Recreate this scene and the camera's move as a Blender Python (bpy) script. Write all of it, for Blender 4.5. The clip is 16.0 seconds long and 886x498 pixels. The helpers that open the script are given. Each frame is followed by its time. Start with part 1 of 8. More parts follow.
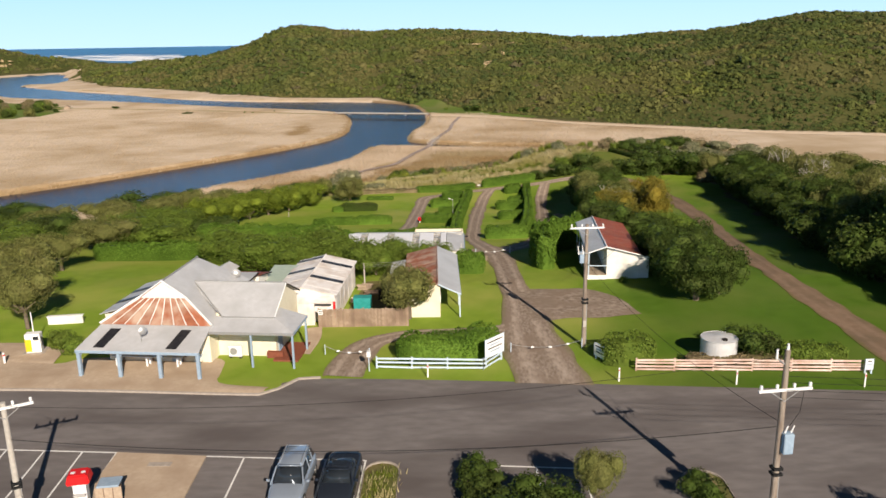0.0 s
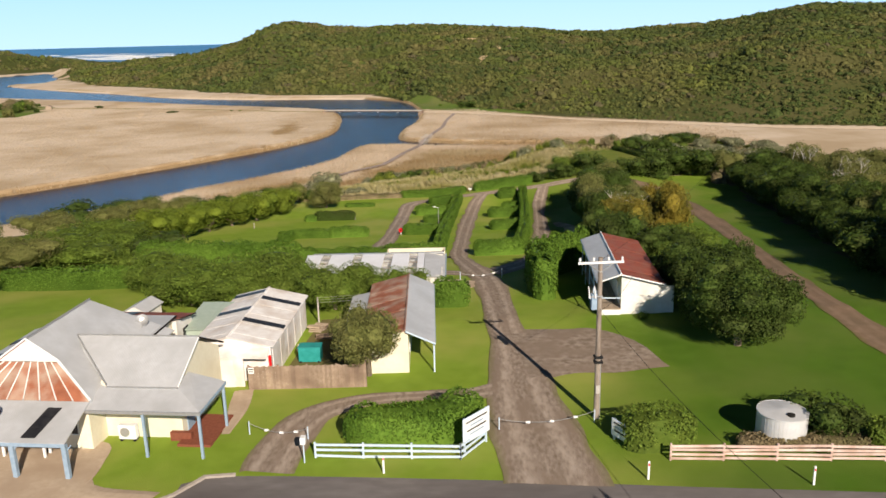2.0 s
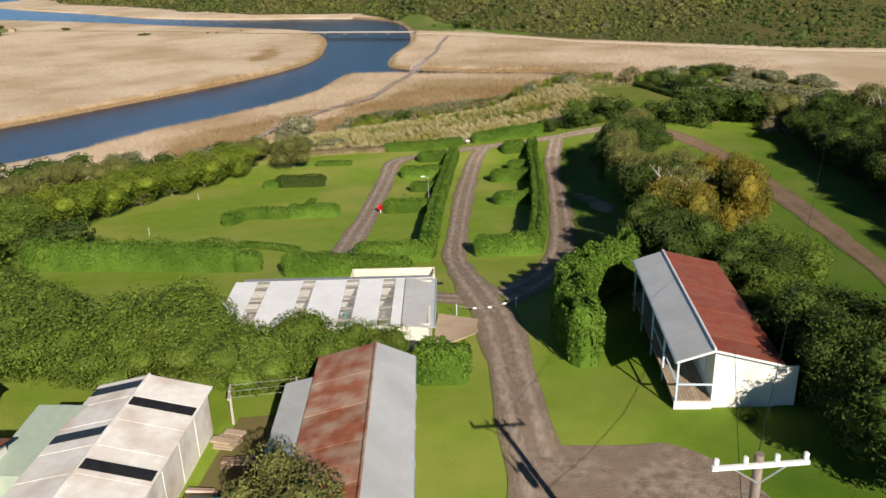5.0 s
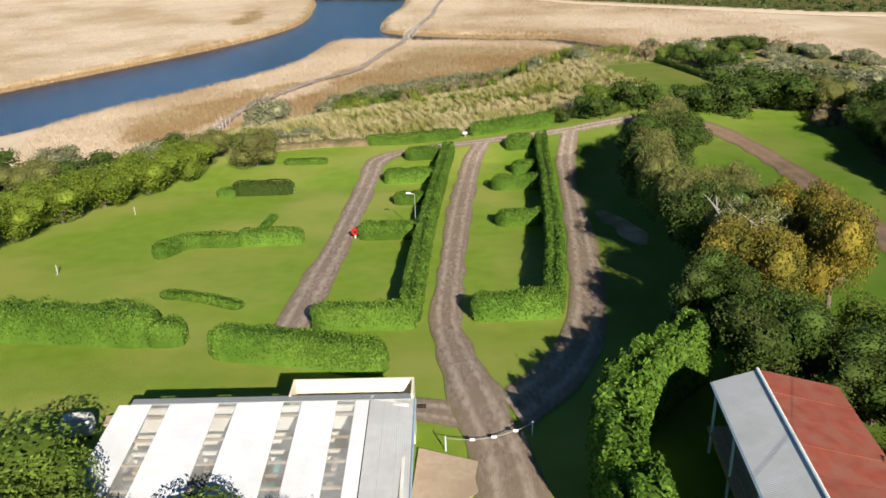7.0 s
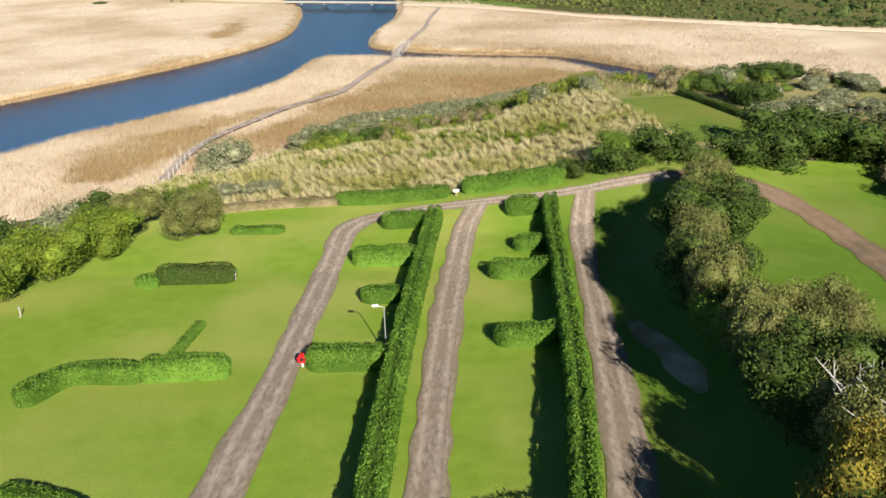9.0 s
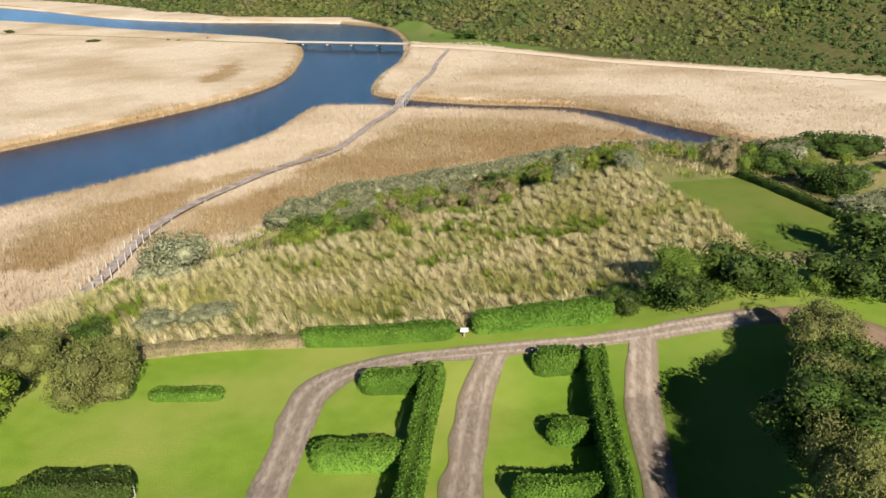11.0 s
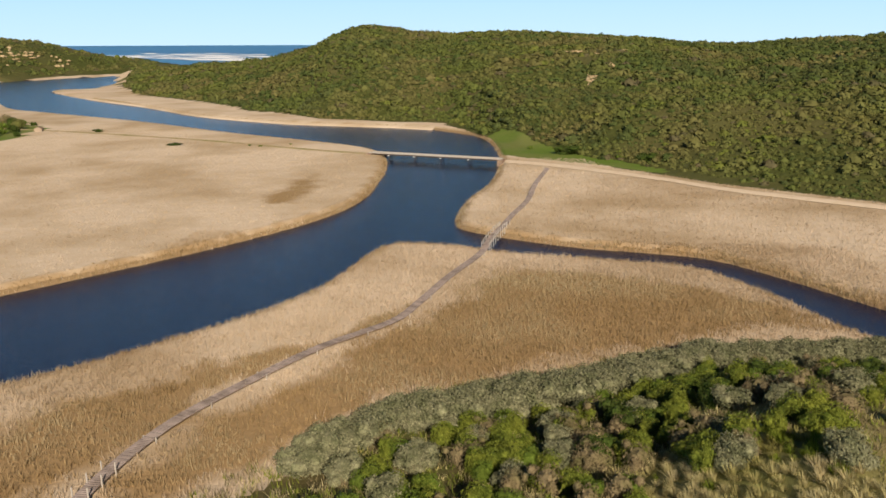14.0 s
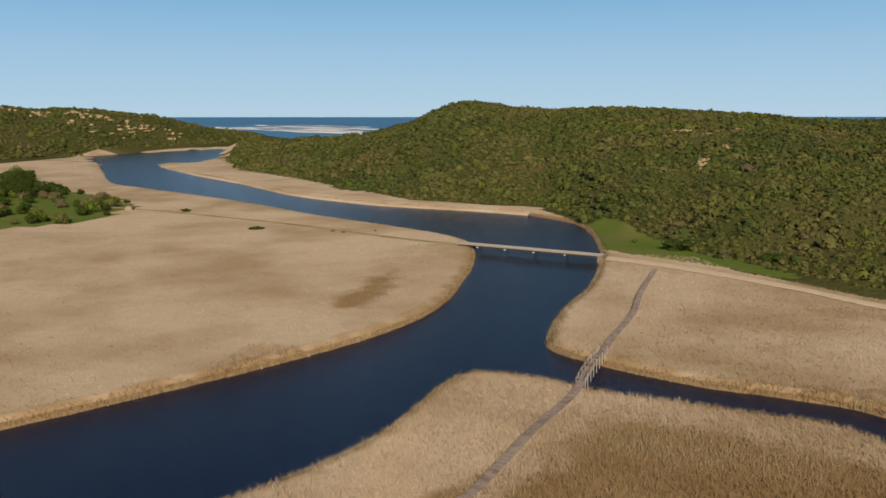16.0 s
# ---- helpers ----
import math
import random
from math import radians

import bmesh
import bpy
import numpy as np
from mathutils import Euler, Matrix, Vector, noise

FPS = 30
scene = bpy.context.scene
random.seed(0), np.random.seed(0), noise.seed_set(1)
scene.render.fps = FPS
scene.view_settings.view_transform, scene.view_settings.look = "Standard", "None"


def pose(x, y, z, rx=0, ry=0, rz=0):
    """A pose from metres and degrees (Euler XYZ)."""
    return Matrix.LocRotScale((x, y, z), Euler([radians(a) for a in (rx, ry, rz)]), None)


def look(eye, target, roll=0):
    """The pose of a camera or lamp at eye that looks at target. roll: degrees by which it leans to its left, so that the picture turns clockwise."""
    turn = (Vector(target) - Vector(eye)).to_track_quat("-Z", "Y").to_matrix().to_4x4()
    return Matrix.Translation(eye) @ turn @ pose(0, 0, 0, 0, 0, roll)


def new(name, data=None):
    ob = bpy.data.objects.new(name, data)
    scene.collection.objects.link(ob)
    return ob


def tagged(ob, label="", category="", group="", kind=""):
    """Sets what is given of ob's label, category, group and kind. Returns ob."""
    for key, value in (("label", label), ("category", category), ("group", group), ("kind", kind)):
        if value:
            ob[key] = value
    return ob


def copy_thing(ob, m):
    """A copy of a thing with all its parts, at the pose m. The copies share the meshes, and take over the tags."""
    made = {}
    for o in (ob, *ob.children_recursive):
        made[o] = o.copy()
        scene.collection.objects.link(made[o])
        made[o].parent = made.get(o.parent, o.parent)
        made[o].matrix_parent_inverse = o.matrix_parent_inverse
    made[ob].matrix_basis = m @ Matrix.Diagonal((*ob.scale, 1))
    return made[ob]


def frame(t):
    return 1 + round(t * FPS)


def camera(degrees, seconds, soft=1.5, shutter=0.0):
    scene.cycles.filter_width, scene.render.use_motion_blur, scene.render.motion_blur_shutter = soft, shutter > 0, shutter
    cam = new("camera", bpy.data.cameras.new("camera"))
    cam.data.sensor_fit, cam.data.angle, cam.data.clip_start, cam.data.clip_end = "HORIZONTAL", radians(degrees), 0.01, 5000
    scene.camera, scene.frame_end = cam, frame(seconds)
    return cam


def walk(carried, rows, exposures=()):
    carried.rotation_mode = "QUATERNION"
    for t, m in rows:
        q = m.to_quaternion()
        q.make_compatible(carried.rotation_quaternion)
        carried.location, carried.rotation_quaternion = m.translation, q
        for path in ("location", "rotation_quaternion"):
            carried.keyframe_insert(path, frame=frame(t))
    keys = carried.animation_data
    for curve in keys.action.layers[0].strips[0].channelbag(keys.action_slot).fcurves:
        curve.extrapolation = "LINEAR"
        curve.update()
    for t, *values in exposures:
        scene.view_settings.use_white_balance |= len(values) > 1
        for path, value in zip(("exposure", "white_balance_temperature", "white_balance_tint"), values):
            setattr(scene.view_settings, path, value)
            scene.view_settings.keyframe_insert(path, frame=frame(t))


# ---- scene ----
# ---------------------------------------------------------------- camera
cam = camera(58.0, 16.0, soft=1.6)
PATH = [
    (0, (-1.618, -11.450, 23.028), (-1.764, 7.867, 17.850), -0.95),
    (0.5, (-1.090, -7.863, 22.547), (-1.252, 11.451, 17.354), -1.15),
    (1, (-0.463, -3.929, 22.072), (-0.608, 15.375, 16.844), -1.26),
    (1.5, (0.069, 0.008, 21.716), (-0.060, 19.307, 16.468), -1.36),
    (2, (0.294, 4.072, 21.429), (0.173, 23.369, 16.176), -1.45),
    (2.5, (0.338, 8.065, 21.419), (0.226, 27.358, 16.151), -1.55),
    (3, (0.288, 12.164, 21.411), (0.177, 31.412, 15.983), -1.68),
    (3.5, (0.328, 16.178, 21.454), (0.220, 35.317, 15.651), -1.62),
    (4, (0.425, 20.238, 21.511), (0.324, 39.245, 15.288), -1.61),
    (4.5, (0.609, 24.400, 21.579), (0.518, 43.246, 14.884), -1.68),
    (5, (0.838, 28.682, 21.632), (0.759, 47.356, 14.471), -1.78),
    (5.5, (1.073, 33.101, 21.644), (1.002, 51.616, 14.080), -1.85),
    (6, (1.271, 37.675, 21.587), (1.203, 56.072, 13.740), -1.82),
    (6.5, (1.437, 42.333, 21.488), (1.370, 60.640, 13.435), -1.74),
    (7, (1.628, 47.055, 21.492), (1.570, 65.345, 13.399), -1.65),
    (7.5, (1.816, 51.746, 21.380), (1.770, 70.040, 13.297), -1.71),
    (8, (2.121, 56.710, 21.244), (2.090, 75.013, 13.180), -1.64),
    (8.5, (2.468, 61.875, 21.343), (2.472, 80.186, 13.299), -1.50),
    (9, (2.775, 67.184, 21.393), (2.834, 85.522, 13.412), -1.36),
    (9.5, (3.007, 72.757, 21.392), (3.129, 91.153, 13.544), -1.23),
    (10, (3.174, 78.556, 21.407), (3.319, 97.028, 13.739), -1.13),
    (10.5, (3.283, 84.544, 21.505), (3.364, 103.099, 14.041), -1.04),
    (11, (3.345, 90.682, 21.755), (3.225, 109.316, 14.493), -0.97),
    (11.5, (3.387, 96.882, 22.104), (2.978, 115.587, 15.035), -0.90),
    (12, (3.487, 103.307, 22.573), (2.808, 122.108, 15.786), -0.93),
    (12.5, (3.526, 109.782, 23.021), (2.439, 128.708, 16.648), -0.73),
    (13, (3.311, 116.484, 23.602), (1.768, 135.515, 17.646), -0.58),
    (13.5, (2.954, 123.306, 24.279), (1.003, 142.415, 18.710), -0.38),
    (14, (2.799, 130.045, 25.220), (0.400, 149.222, 20.075), -0.30),
    (14.5, (2.633, 136.773, 26.191), (-0.225, 155.998, 21.475), -0.24),
    (15, (2.280, 143.789, 27.256), (-1.217, 163.010, 22.971), -0.21),
    (15.5, (1.740, 151.036, 28.229), (-2.415, 170.210, 24.346), -0.18),
    (16, (1.128, 158.395, 29.094), (-3.738, 177.483, 25.633), -0.19),
]
walk(cam, [(t, look(eye, target, roll)) for t, eye, target, roll in PATH],
     exposures=[(0, 0.55, 6500, 10), (3.5, 0.53, 6350, 8), (6.5, 0.86, 6150, 5), (8.5, 1.2, 5950, 2), (11, 1.06, 6000, 3), (13, 0.68, 6300, 7), (14.5, 0.28, 6950, 9), (16, -0.1, 7000, 9)])

# ---------------------------------------------------------------- light
SUN_FROM = Vector((5.3, -15.6, 9.0)).normalized()
sky_world = bpy.data.worlds.new("sky")
scene.world = sky_world
sky_world.use_nodes = True
wt = sky_world.node_tree
sky = wt.nodes.new("ShaderNodeTexSky")
sky.sky_type = "NISHITA"
sky.sun_disc = False
sky.sun_elevation = math.asin(SUN_FROM.z)
sky.sun_rotation = math.atan2(SUN_FROM.x, SUN_FROM.y)
sky.air_density, sky.dust_density, sky.ozone_density = 0.5, 0.0, 3.0
deep = wt.nodes.new("ShaderNodeMix")        # clear dry air: a deep blue overhead
deep.data_type, deep.blend_type = "RGBA", "MULTIPLY"
deep.inputs[0].default_value = 1.0
deep.inputs[7].default_value = (0.34, 0.35, 0.40, 1)
wt.links.new(sky.outputs[0], deep.inputs[6])
direction = wt.nodes.new("ShaderNodeTexCoord")
split = wt.nodes.new("ShaderNodeSeparateXYZ")
wt.links.new(direction.outputs["Generated"], split.inputs[0])
haze = wt.nodes.new("ShaderNodeMapRange")   # sea haze, thick at the horizon and gone higher up
haze.interpolation_type = "SMOOTHERSTEP"
haze.inputs["From Min"].default_value, haze.inputs["From Max"].default_value = -0.02, 0.5
haze.inputs["To Min"].default_value, haze.inputs["To Max"].default_value = 0.95, 0.0
wt.links.new(split.outputs[2], haze.inputs["Value"])
veil = wt.nodes.new("ShaderNodeMix")
veil.data_type = "RGBA"
band = wt.nodes.new("ShaderNodeMapRange")   # the haze itself pales towards the horizon
band.inputs["From Min"].default_value, band.inputs["From Max"].default_value = -0.01, 0.16
wt.links.new(split.outputs[2], band.inputs["Value"])
shade = wt.nodes.new("ShaderNodeMix")
shade.data_type = "RGBA"
shade.inputs[6].default_value = (8.0, 11.4, 14.6, 1)
shade.inputs[7].default_value = (3.6, 8.8, 15.0, 1)
wt.links.new(band.outputs[0], shade.inputs[0])
wt.links.new(shade.outputs[2], veil.inputs[7])
wt.links.new(haze.outputs[0], veil.inputs[0])
wt.links.new(deep.outputs[2], veil.inputs[6])
wt.links.new(veil.outputs[2], wt.nodes["Background"].inputs[0])
wt.nodes["Background"].inputs[1].default_value = 0.061
sun = bpy.data.lights.new("sun", "SUN")
sun.energy, sun.angle, sun.color = 5.0, radians(0.5), (1.0, 0.865, 0.73)
sun_ob = new("sun", sun)
sun_ob.matrix_world = look(SUN_FROM * 200, (0, 0, 0))

# ---------------------------------------------------------------- materials


def mat(name, c1, c2, c3=None, s1=0.25, s2=5.0, rough=0.9, bump=0.0, bscale=20.0, island=0.0, rnd=0.0,
        metal=0.0, stretch=(1, 1, 1), leaf=0.0, spec=0.12, contrast=0.25, bdist=0.05):
    """Two scales of noise mix c1, c2 (fine) and c3 (broad patches); island/rnd: brightness scatter by loose piece / by object."""
    m = bpy.data.materials.new(name)
    m.use_nodes = True
    nt = m.node_tree
    n, L = nt.nodes, nt.links
    b = n["Principled BSDF"]
    geo = n.new("ShaderNodeNewGeometry")
    mp = n.new("ShaderNodeMapping")
    mp.inputs["Scale"].default_value = stretch
    L.new(geo.outputs["Position"], mp.inputs["Vector"])

    def noise_tex(scale, detail):
        t = n.new("ShaderNodeTexNoise")
        t.inputs["Scale"].default_value = scale
        t.inputs["Detail"].default_value = detail
        L.new(mp.outputs[0], t.inputs["Vector"])
        return t

    def ramp(src, a, z):
        r = n.new("ShaderNodeMapRange")
        r.inputs["From Min"].default_value, r.inputs["From Max"].default_value = a, z
        L.new(src, r.inputs["Value"])
        return r.outputs[0]

    def mix(fac, a, z, kind="MIX"):
        x = n.new("ShaderNodeMix")
        x.data_type, x.blend_type = "RGBA", kind
        if isinstance(fac, float):
            x.inputs[0].default_value = fac
        else:
            L.new(fac, x.inputs[0])
        for v, sock in ((a, x.inputs[6]), (z, x.inputs[7])):
            if isinstance(v, tuple):
                sock.default_value = (*v, 1)
            else:
                L.new(v, sock)
        return x.outputs[2]

    fine = noise_tex(s2, 5)
    col = mix(ramp(fine.outputs[0], 0.5 - contrast, 0.5 + contrast), c1, c2)
    if c3:
        broad = noise_tex(s1, 4)
        col = mix(ramp(broad.outputs[0], 0.42, 0.66), col, c3)
    for amount, src in ((island, geo.outputs["Random Per Island"]), (rnd, None)):
        if amount:
            if src is None:
                src = n.new("ShaderNodeObjectInfo").outputs["Random"]
            h = n.new("ShaderNodeHueSaturation")
            L.new(ramp(src, 0, 1), h.inputs["Value"])
            h.inputs["Value"].links[0].from_node.inputs["To Min"].default_value = 1 - amount
            h.inputs["Value"].links[0].from_node.inputs["To Max"].default_value = 1 + amount
            L.new(col, h.inputs["Color"])
            col = h.outputs[0]
    L.new(col, b.inputs["Base Color"])
    b.inputs["Roughness"].default_value = rough
    b.inputs["Metallic"].default_value = metal
    b.inputs["Specular IOR Level"].default_value = spec * (0.35 if leaf else 1.0)
    if bump:
        bn = n.new("ShaderNodeBump")
        bn.inputs["Strength"].default_value = bump
        bn.inputs["Distance"].default_value = bdist
        L.new(noise_tex(bscale, 4).outputs[0], bn.inputs["Height"])
        L.new(bn.outputs[0], b.inputs["Normal"])
    if leaf:
        tr = n.new("ShaderNodeBsdfTranslucent")
        L.new(col, tr.inputs[0])
        ms = n.new("ShaderNodeMixShader")
        ms.inputs[0].default_value = leaf
        L.new(b.outputs[0], ms.inputs[1])
        L.new(tr.outputs[0], ms.inputs[2])
        L.new(ms.outputs[0], n["Material Output"].inputs[0])
    return m


M_LAWN = mat("lawn", (0.155, 0.235, 0.020), (0.205, 0.295, 0.032), (0.27, 0.30, 0.06), s1=0.11, s2=0.7, bump=0.5, bscale=14, bdist=0.08)
M_SCAR = mat("bare_sandy_soil", (0.36, 0.27, 0.15), (0.48, 0.37, 0.23), (0.22, 0.17, 0.08), s1=0.3, s2=1.0, bump=0.4, bscale=3)
M_FIELD = mat("mown_field", (0.088, 0.130, 0.016), (0.128, 0.176, 0.024), (0.150, 0.165, 0.034), s1=0.12, s2=0.7, bump=0.6, bscale=9, bdist=0.08)
M_SOIL = mat("scrub_soil", (0.10, 0.085, 0.03), (0.17, 0.14, 0.06), (0.09, 0.11, 0.03), s1=0.15, s2=2.0, bump=0.6, bscale=5)
M_DRY = mat("dry_grass_ground", (0.225, 0.196, 0.0782), (0.303, 0.259, 0.112), (0.176, 0.185, 0.0538), s1=0.09, s2=1.6, bump=0.8, bscale=4, bdist=0.2)
M_MARSH = mat("reed_marsh", (0.549, 0.438, 0.314), (0.617, 0.51, 0.386), (0.421, 0.319, 0.202), s1=0.03, s2=0.35, bump=0.6, bscale=1.6, bdist=0.3, contrast=0.3)
M_HILL = mat("hill_scrub_ground", (0.045, 0.055, 0.012), (0.075, 0.085, 0.022), (0.10, 0.092, 0.034), s1=0.012, s2=0.15, bump=0.8, bscale=0.5, bdist=1.0)
M_SAND = mat("sand", (0.58, 0.46, 0.324), (0.68, 0.56, 0.421), s2=0.4, bump=0.3, bscale=3)
M_MEADOW = mat("wet_meadow", (0.0889, 0.144, 0.0198), (0.123, 0.185, 0.0277), (0.15, 0.171, 0.0475), s1=0.04, s2=0.5, bump=0.5, bscale=3, bdist=0.1)
M_BED = mat("river_bed", (0.035, 0.022, 0.010), (0.06, 0.035, 0.015), s2=0.6)

# shade put into the lawn's colour: darker east grass in place of tree shadows
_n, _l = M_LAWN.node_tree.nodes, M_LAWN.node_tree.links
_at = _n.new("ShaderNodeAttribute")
_at.attribute_name = "lawn_shade"
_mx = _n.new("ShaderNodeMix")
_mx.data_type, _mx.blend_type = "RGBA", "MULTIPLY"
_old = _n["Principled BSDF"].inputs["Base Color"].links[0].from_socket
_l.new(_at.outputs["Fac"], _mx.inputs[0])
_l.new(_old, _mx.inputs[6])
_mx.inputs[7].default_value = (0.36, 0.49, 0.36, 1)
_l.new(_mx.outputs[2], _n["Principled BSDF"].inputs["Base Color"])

# the marsh mixes pale reed and brown rush by the share stored on the mesh
_n, _l = M_MARSH.node_tree.nodes, M_MARSH.node_tree.links
_at = _n.new("ShaderNodeAttribute")
_at.attribute_name = "brown"
_mx = _n.new("ShaderNodeMix")
_mx.data_type = "RGBA"
_old = _n["Principled BSDF"].inputs["Base Color"].links[0].from_socket
_l.new(_at.outputs["Fac"], _mx.inputs[0])
_l.new(_old, _mx.inputs[6])
_mx.inputs[7].default_value = (0.31, 0.21, 0.105, 1)
_l.new(_mx.outputs[2], _n["Principled BSDF"].inputs["Base Color"])

# water: dark, glossy, finely rippled
M_WATER = bpy.data.materials.new("water")
M_WATER.use_nodes = True
_n, _l = M_WATER.node_tree.nodes, M_WATER.node_tree.links
_b = _n["Principled BSDF"]
_b.inputs["Base Color"].default_value = (0.003, 0.007, 0.032, 1)
_b.inputs["Roughness"].default_value = 0.2
_b.inputs["IOR"].default_value = 1.33
_t = _n.new("ShaderNodeTexNoise")
_t.inputs["Scale"].default_value, _t.inputs["Detail"].default_value = 2.6, 7
_g = _n.new("ShaderNodeNewGeometry")
_l.new(_g.outputs["Position"], _t.inputs["Vector"])
_bp = _n.new("ShaderNodeBump")
_bp.inputs["Strength"].default_value, _bp.inputs["Distance"].default_value = 1.0, 0.12
_l.new(_t.outputs[0], _bp.inputs["Height"])
_l.new(_bp.outputs[0], _b.inputs["Normal"])

M_SEA = mat("sea", (0.02, 0.12, 0.27), (0.03, 0.16, 0.33), (0.018, 0.10, 0.24), s1=0.002, s2=0.01, rough=0.35, bump=0.4, bscale=0.05, bdist=1.0, stretch=(0.4, 1, 1))
M_FOAM = mat("surf_foam", (0.75, 0.78, 0.80), (0.85, 0.86, 0.87), s2=0.05, rough=0.8)
M_GRAVEL = mat("gravel_track", (0.182, 0.137, 0.1), (0.353, 0.285, 0.228), (0.239, 0.182, 0.137), s1=0.35, s2=2.2, rough=0.95, bump=0.9, bscale=11, contrast=0.2, stretch=(2.2, 0.8, 1))


def add_ruts(m, pale, verge):
    """Two worn wheel lines along a track and a ragged earthy edge, by the share across it stored on the mesh."""
    n, l = m.node_tree.nodes, m.node_tree.links
    at = n.new("ShaderNodeAttribute")
    at.attribute_name = "across"
    noise = n.new("ShaderNodeTexNoise")
    noise.inputs["Scale"].default_value, noise.inputs["Detail"].default_value = 1.3, 5
    l.new(n["Mapping"].outputs[0], noise.inputs["Vector"])

    def calc(op, a, b=None):
        x = n.new("ShaderNodeMath")
        x.operation = op
        for v, sock in ((a, x.inputs[0]), (b, x.inputs[1])):
            if isinstance(v, float):
                sock.default_value = v
            elif v is not None:
                l.new(v, sock)
        return x.outputs[0]

    def ramp(src, a, z):
        r = n.new("ShaderNodeMapRange")
        r.inputs["From Min"].default_value, r.inputs["From Max"].default_value = a, z
        l.new(src, r.inputs["Value"])
        return r.outputs[0]
    off = calc("ABSOLUTE", calc("SUBTRACT", calc("ADD", at.outputs["Fac"], calc("MULTIPLY", calc("SUBTRACT", noise.outputs[0], 0.5), 0.16)), 0.5))
    rut = calc("MULTIPLY", ramp(calc("ABSOLUTE", calc("SUBTRACT", off, 0.22)), 0.12, 0.03), ramp(noise.outputs[0], 0.3, 0.6))
    col = n["Principled BSDF"].inputs["Base Color"].links[0].from_socket
    for fac, c in ((calc("MULTIPLY", rut, 0.75), pale), (calc("MULTIPLY", ramp(off, 0.40, 0.5), 0.7), verge)):
        x = n.new("ShaderNodeMix")
        x.data_type = "RGBA"
        l.new(fac, x.inputs[0])
        l.new(col, x.inputs[6])
        x.inputs[7].default_value = (*c, 1)
        col = x.outputs[2]
    l.new(col, n["Principled BSDF"].inputs["Base Color"])


M_GRAVEL_PATCH = mat("bare_gravel", (0.168, 0.126, 0.0924), (0.347, 0.284, 0.226), (0.221, 0.168, 0.126), s1=0.35, s2=2.2, rough=0.95, bump=0.9, bscale=11, contrast=0.2)
add_ruts(M_GRAVEL, (0.45, 0.37, 0.30), (0.17, 0.16, 0.06))
M_DIRT = mat("dirt_road", (0.17, 0.115, 0.075), (0.24, 0.165, 0.11), (0.15, 0.11, 0.07), s1=0.3, s2=2.0, rough=0.95, bump=0.5, bscale=10)
add_ruts(M_DIRT, (0.235, 0.165, 0.115), (0.12, 0.12, 0.03))
M_ASPHALT = mat("asphalt", (0.143, 0.13, 0.123), (0.198, 0.179, 0.171), (0.109, 0.095, 0.0898), s1=0.16, s2=1.3, rough=0.85, bump=0.3, bscale=60, bdist=0.01, stretch=(0.6, 1.6, 1))
M_CONC = mat("concrete", (0.40, 0.31, 0.22), (0.48, 0.38, 0.28), (0.36, 0.27, 0.19), s1=0.4, s2=4.0, rough=0.9, bump=0.15, bscale=40)
M_KERB = mat("kerb_concrete", (0.30, 0.26, 0.22), (0.40, 0.35, 0.30), s2=5.0)
M_LINE = mat("road_paint", (0.62, 0.61, 0.58), (0.74, 0.73, 0.70), s2=6.0, rough=0.7)

# ---------------------------------------------------------------- mesh helpers


def from_arrays(name, verts, faces, mats, index=None, parent=None):
    me = bpy.data.meshes.new(name)
    if isinstance(faces, np.ndarray):
        v, f = np.asarray(verts, np.float32), faces.astype(np.int32)
        me.vertices.add(len(v))
        me.vertices.foreach_set("co", v.ravel())
        me.loops.add(f.size)
        me.loops.foreach_set("vertex_index", f.ravel())
        me.polygons.add(len(f))
        me.polygons.foreach_set("loop_start", np.arange(0, f.size, f.shape[1], dtype=np.int32))
    else:
        me.from_pydata(np.asarray(verts, float).tolist() if isinstance(verts, np.ndarray) else verts, [], faces)
    for m in mats:
        me.materials.append(m)
    if index is not None:
        me.polygons.foreach_set("material_index", np.asarray(index, np.int32))
    me.update(calc_edges=True)
    ob = new(name, me)
    if parent:
        ob.parent = parent
    return ob


def part(name, bm, material, parent=None, label=""):
    """Links a bmesh as one mesh object under a thing or a part."""
    me = bpy.data.meshes.new(name)
    bm.to_mesh(me)
    bm.free()
    me.materials.append(material)
    ob = new(name, me)
    if parent:
        ob.parent = parent
    if label:
        tagged(ob, label)
    return ob


def thing(name, x, y, z, turn=0.0, label="", category="", group="", kind=""):
    e = new(name)
    e.matrix_world = pose(x, y, z, 0, 0, turn)
    return tagged(e, label, category, group, kind)


def box_bm(x0, x1, y0, y1, z0, z1, bevel=0.0, bm=None):
    bm = bm or bmesh.new()
    m = Matrix.LocRotScale(((x0 + x1) / 2, (y0 + y1) / 2, (z0 + z1) / 2), None, (abs(x1 - x0), abs(y1 - y0), abs(z1 - z0)))
    r = bmesh.ops.create_cube(bm, size=1, matrix=m)
    if bevel:
        es = list({e for v in r["verts"] for e in v.link_edges})
        bmesh.ops.bevel(bm, geom=es, offset=bevel, segments=2, affect="EDGES", profile=0.5)
    return bm


def tube_bm(p, q, r0, r1=None, seg=8, bm=None):
    """A tapered round bar from p to q."""
    bm = bm or bmesh.new()
    p, q = Vector(p), Vector(q)
    d = q - p
    m = Matrix.Translation((p + q) / 2) @ d.to_track_quat("Z", "Y").to_matrix().to_4x4()
    bmesh.ops.create_cone(bm, cap_ends=True, segments=seg, radius1=r0, radius2=r0 if r1 is None else r1, depth=d.length, matrix=m)
    return bm


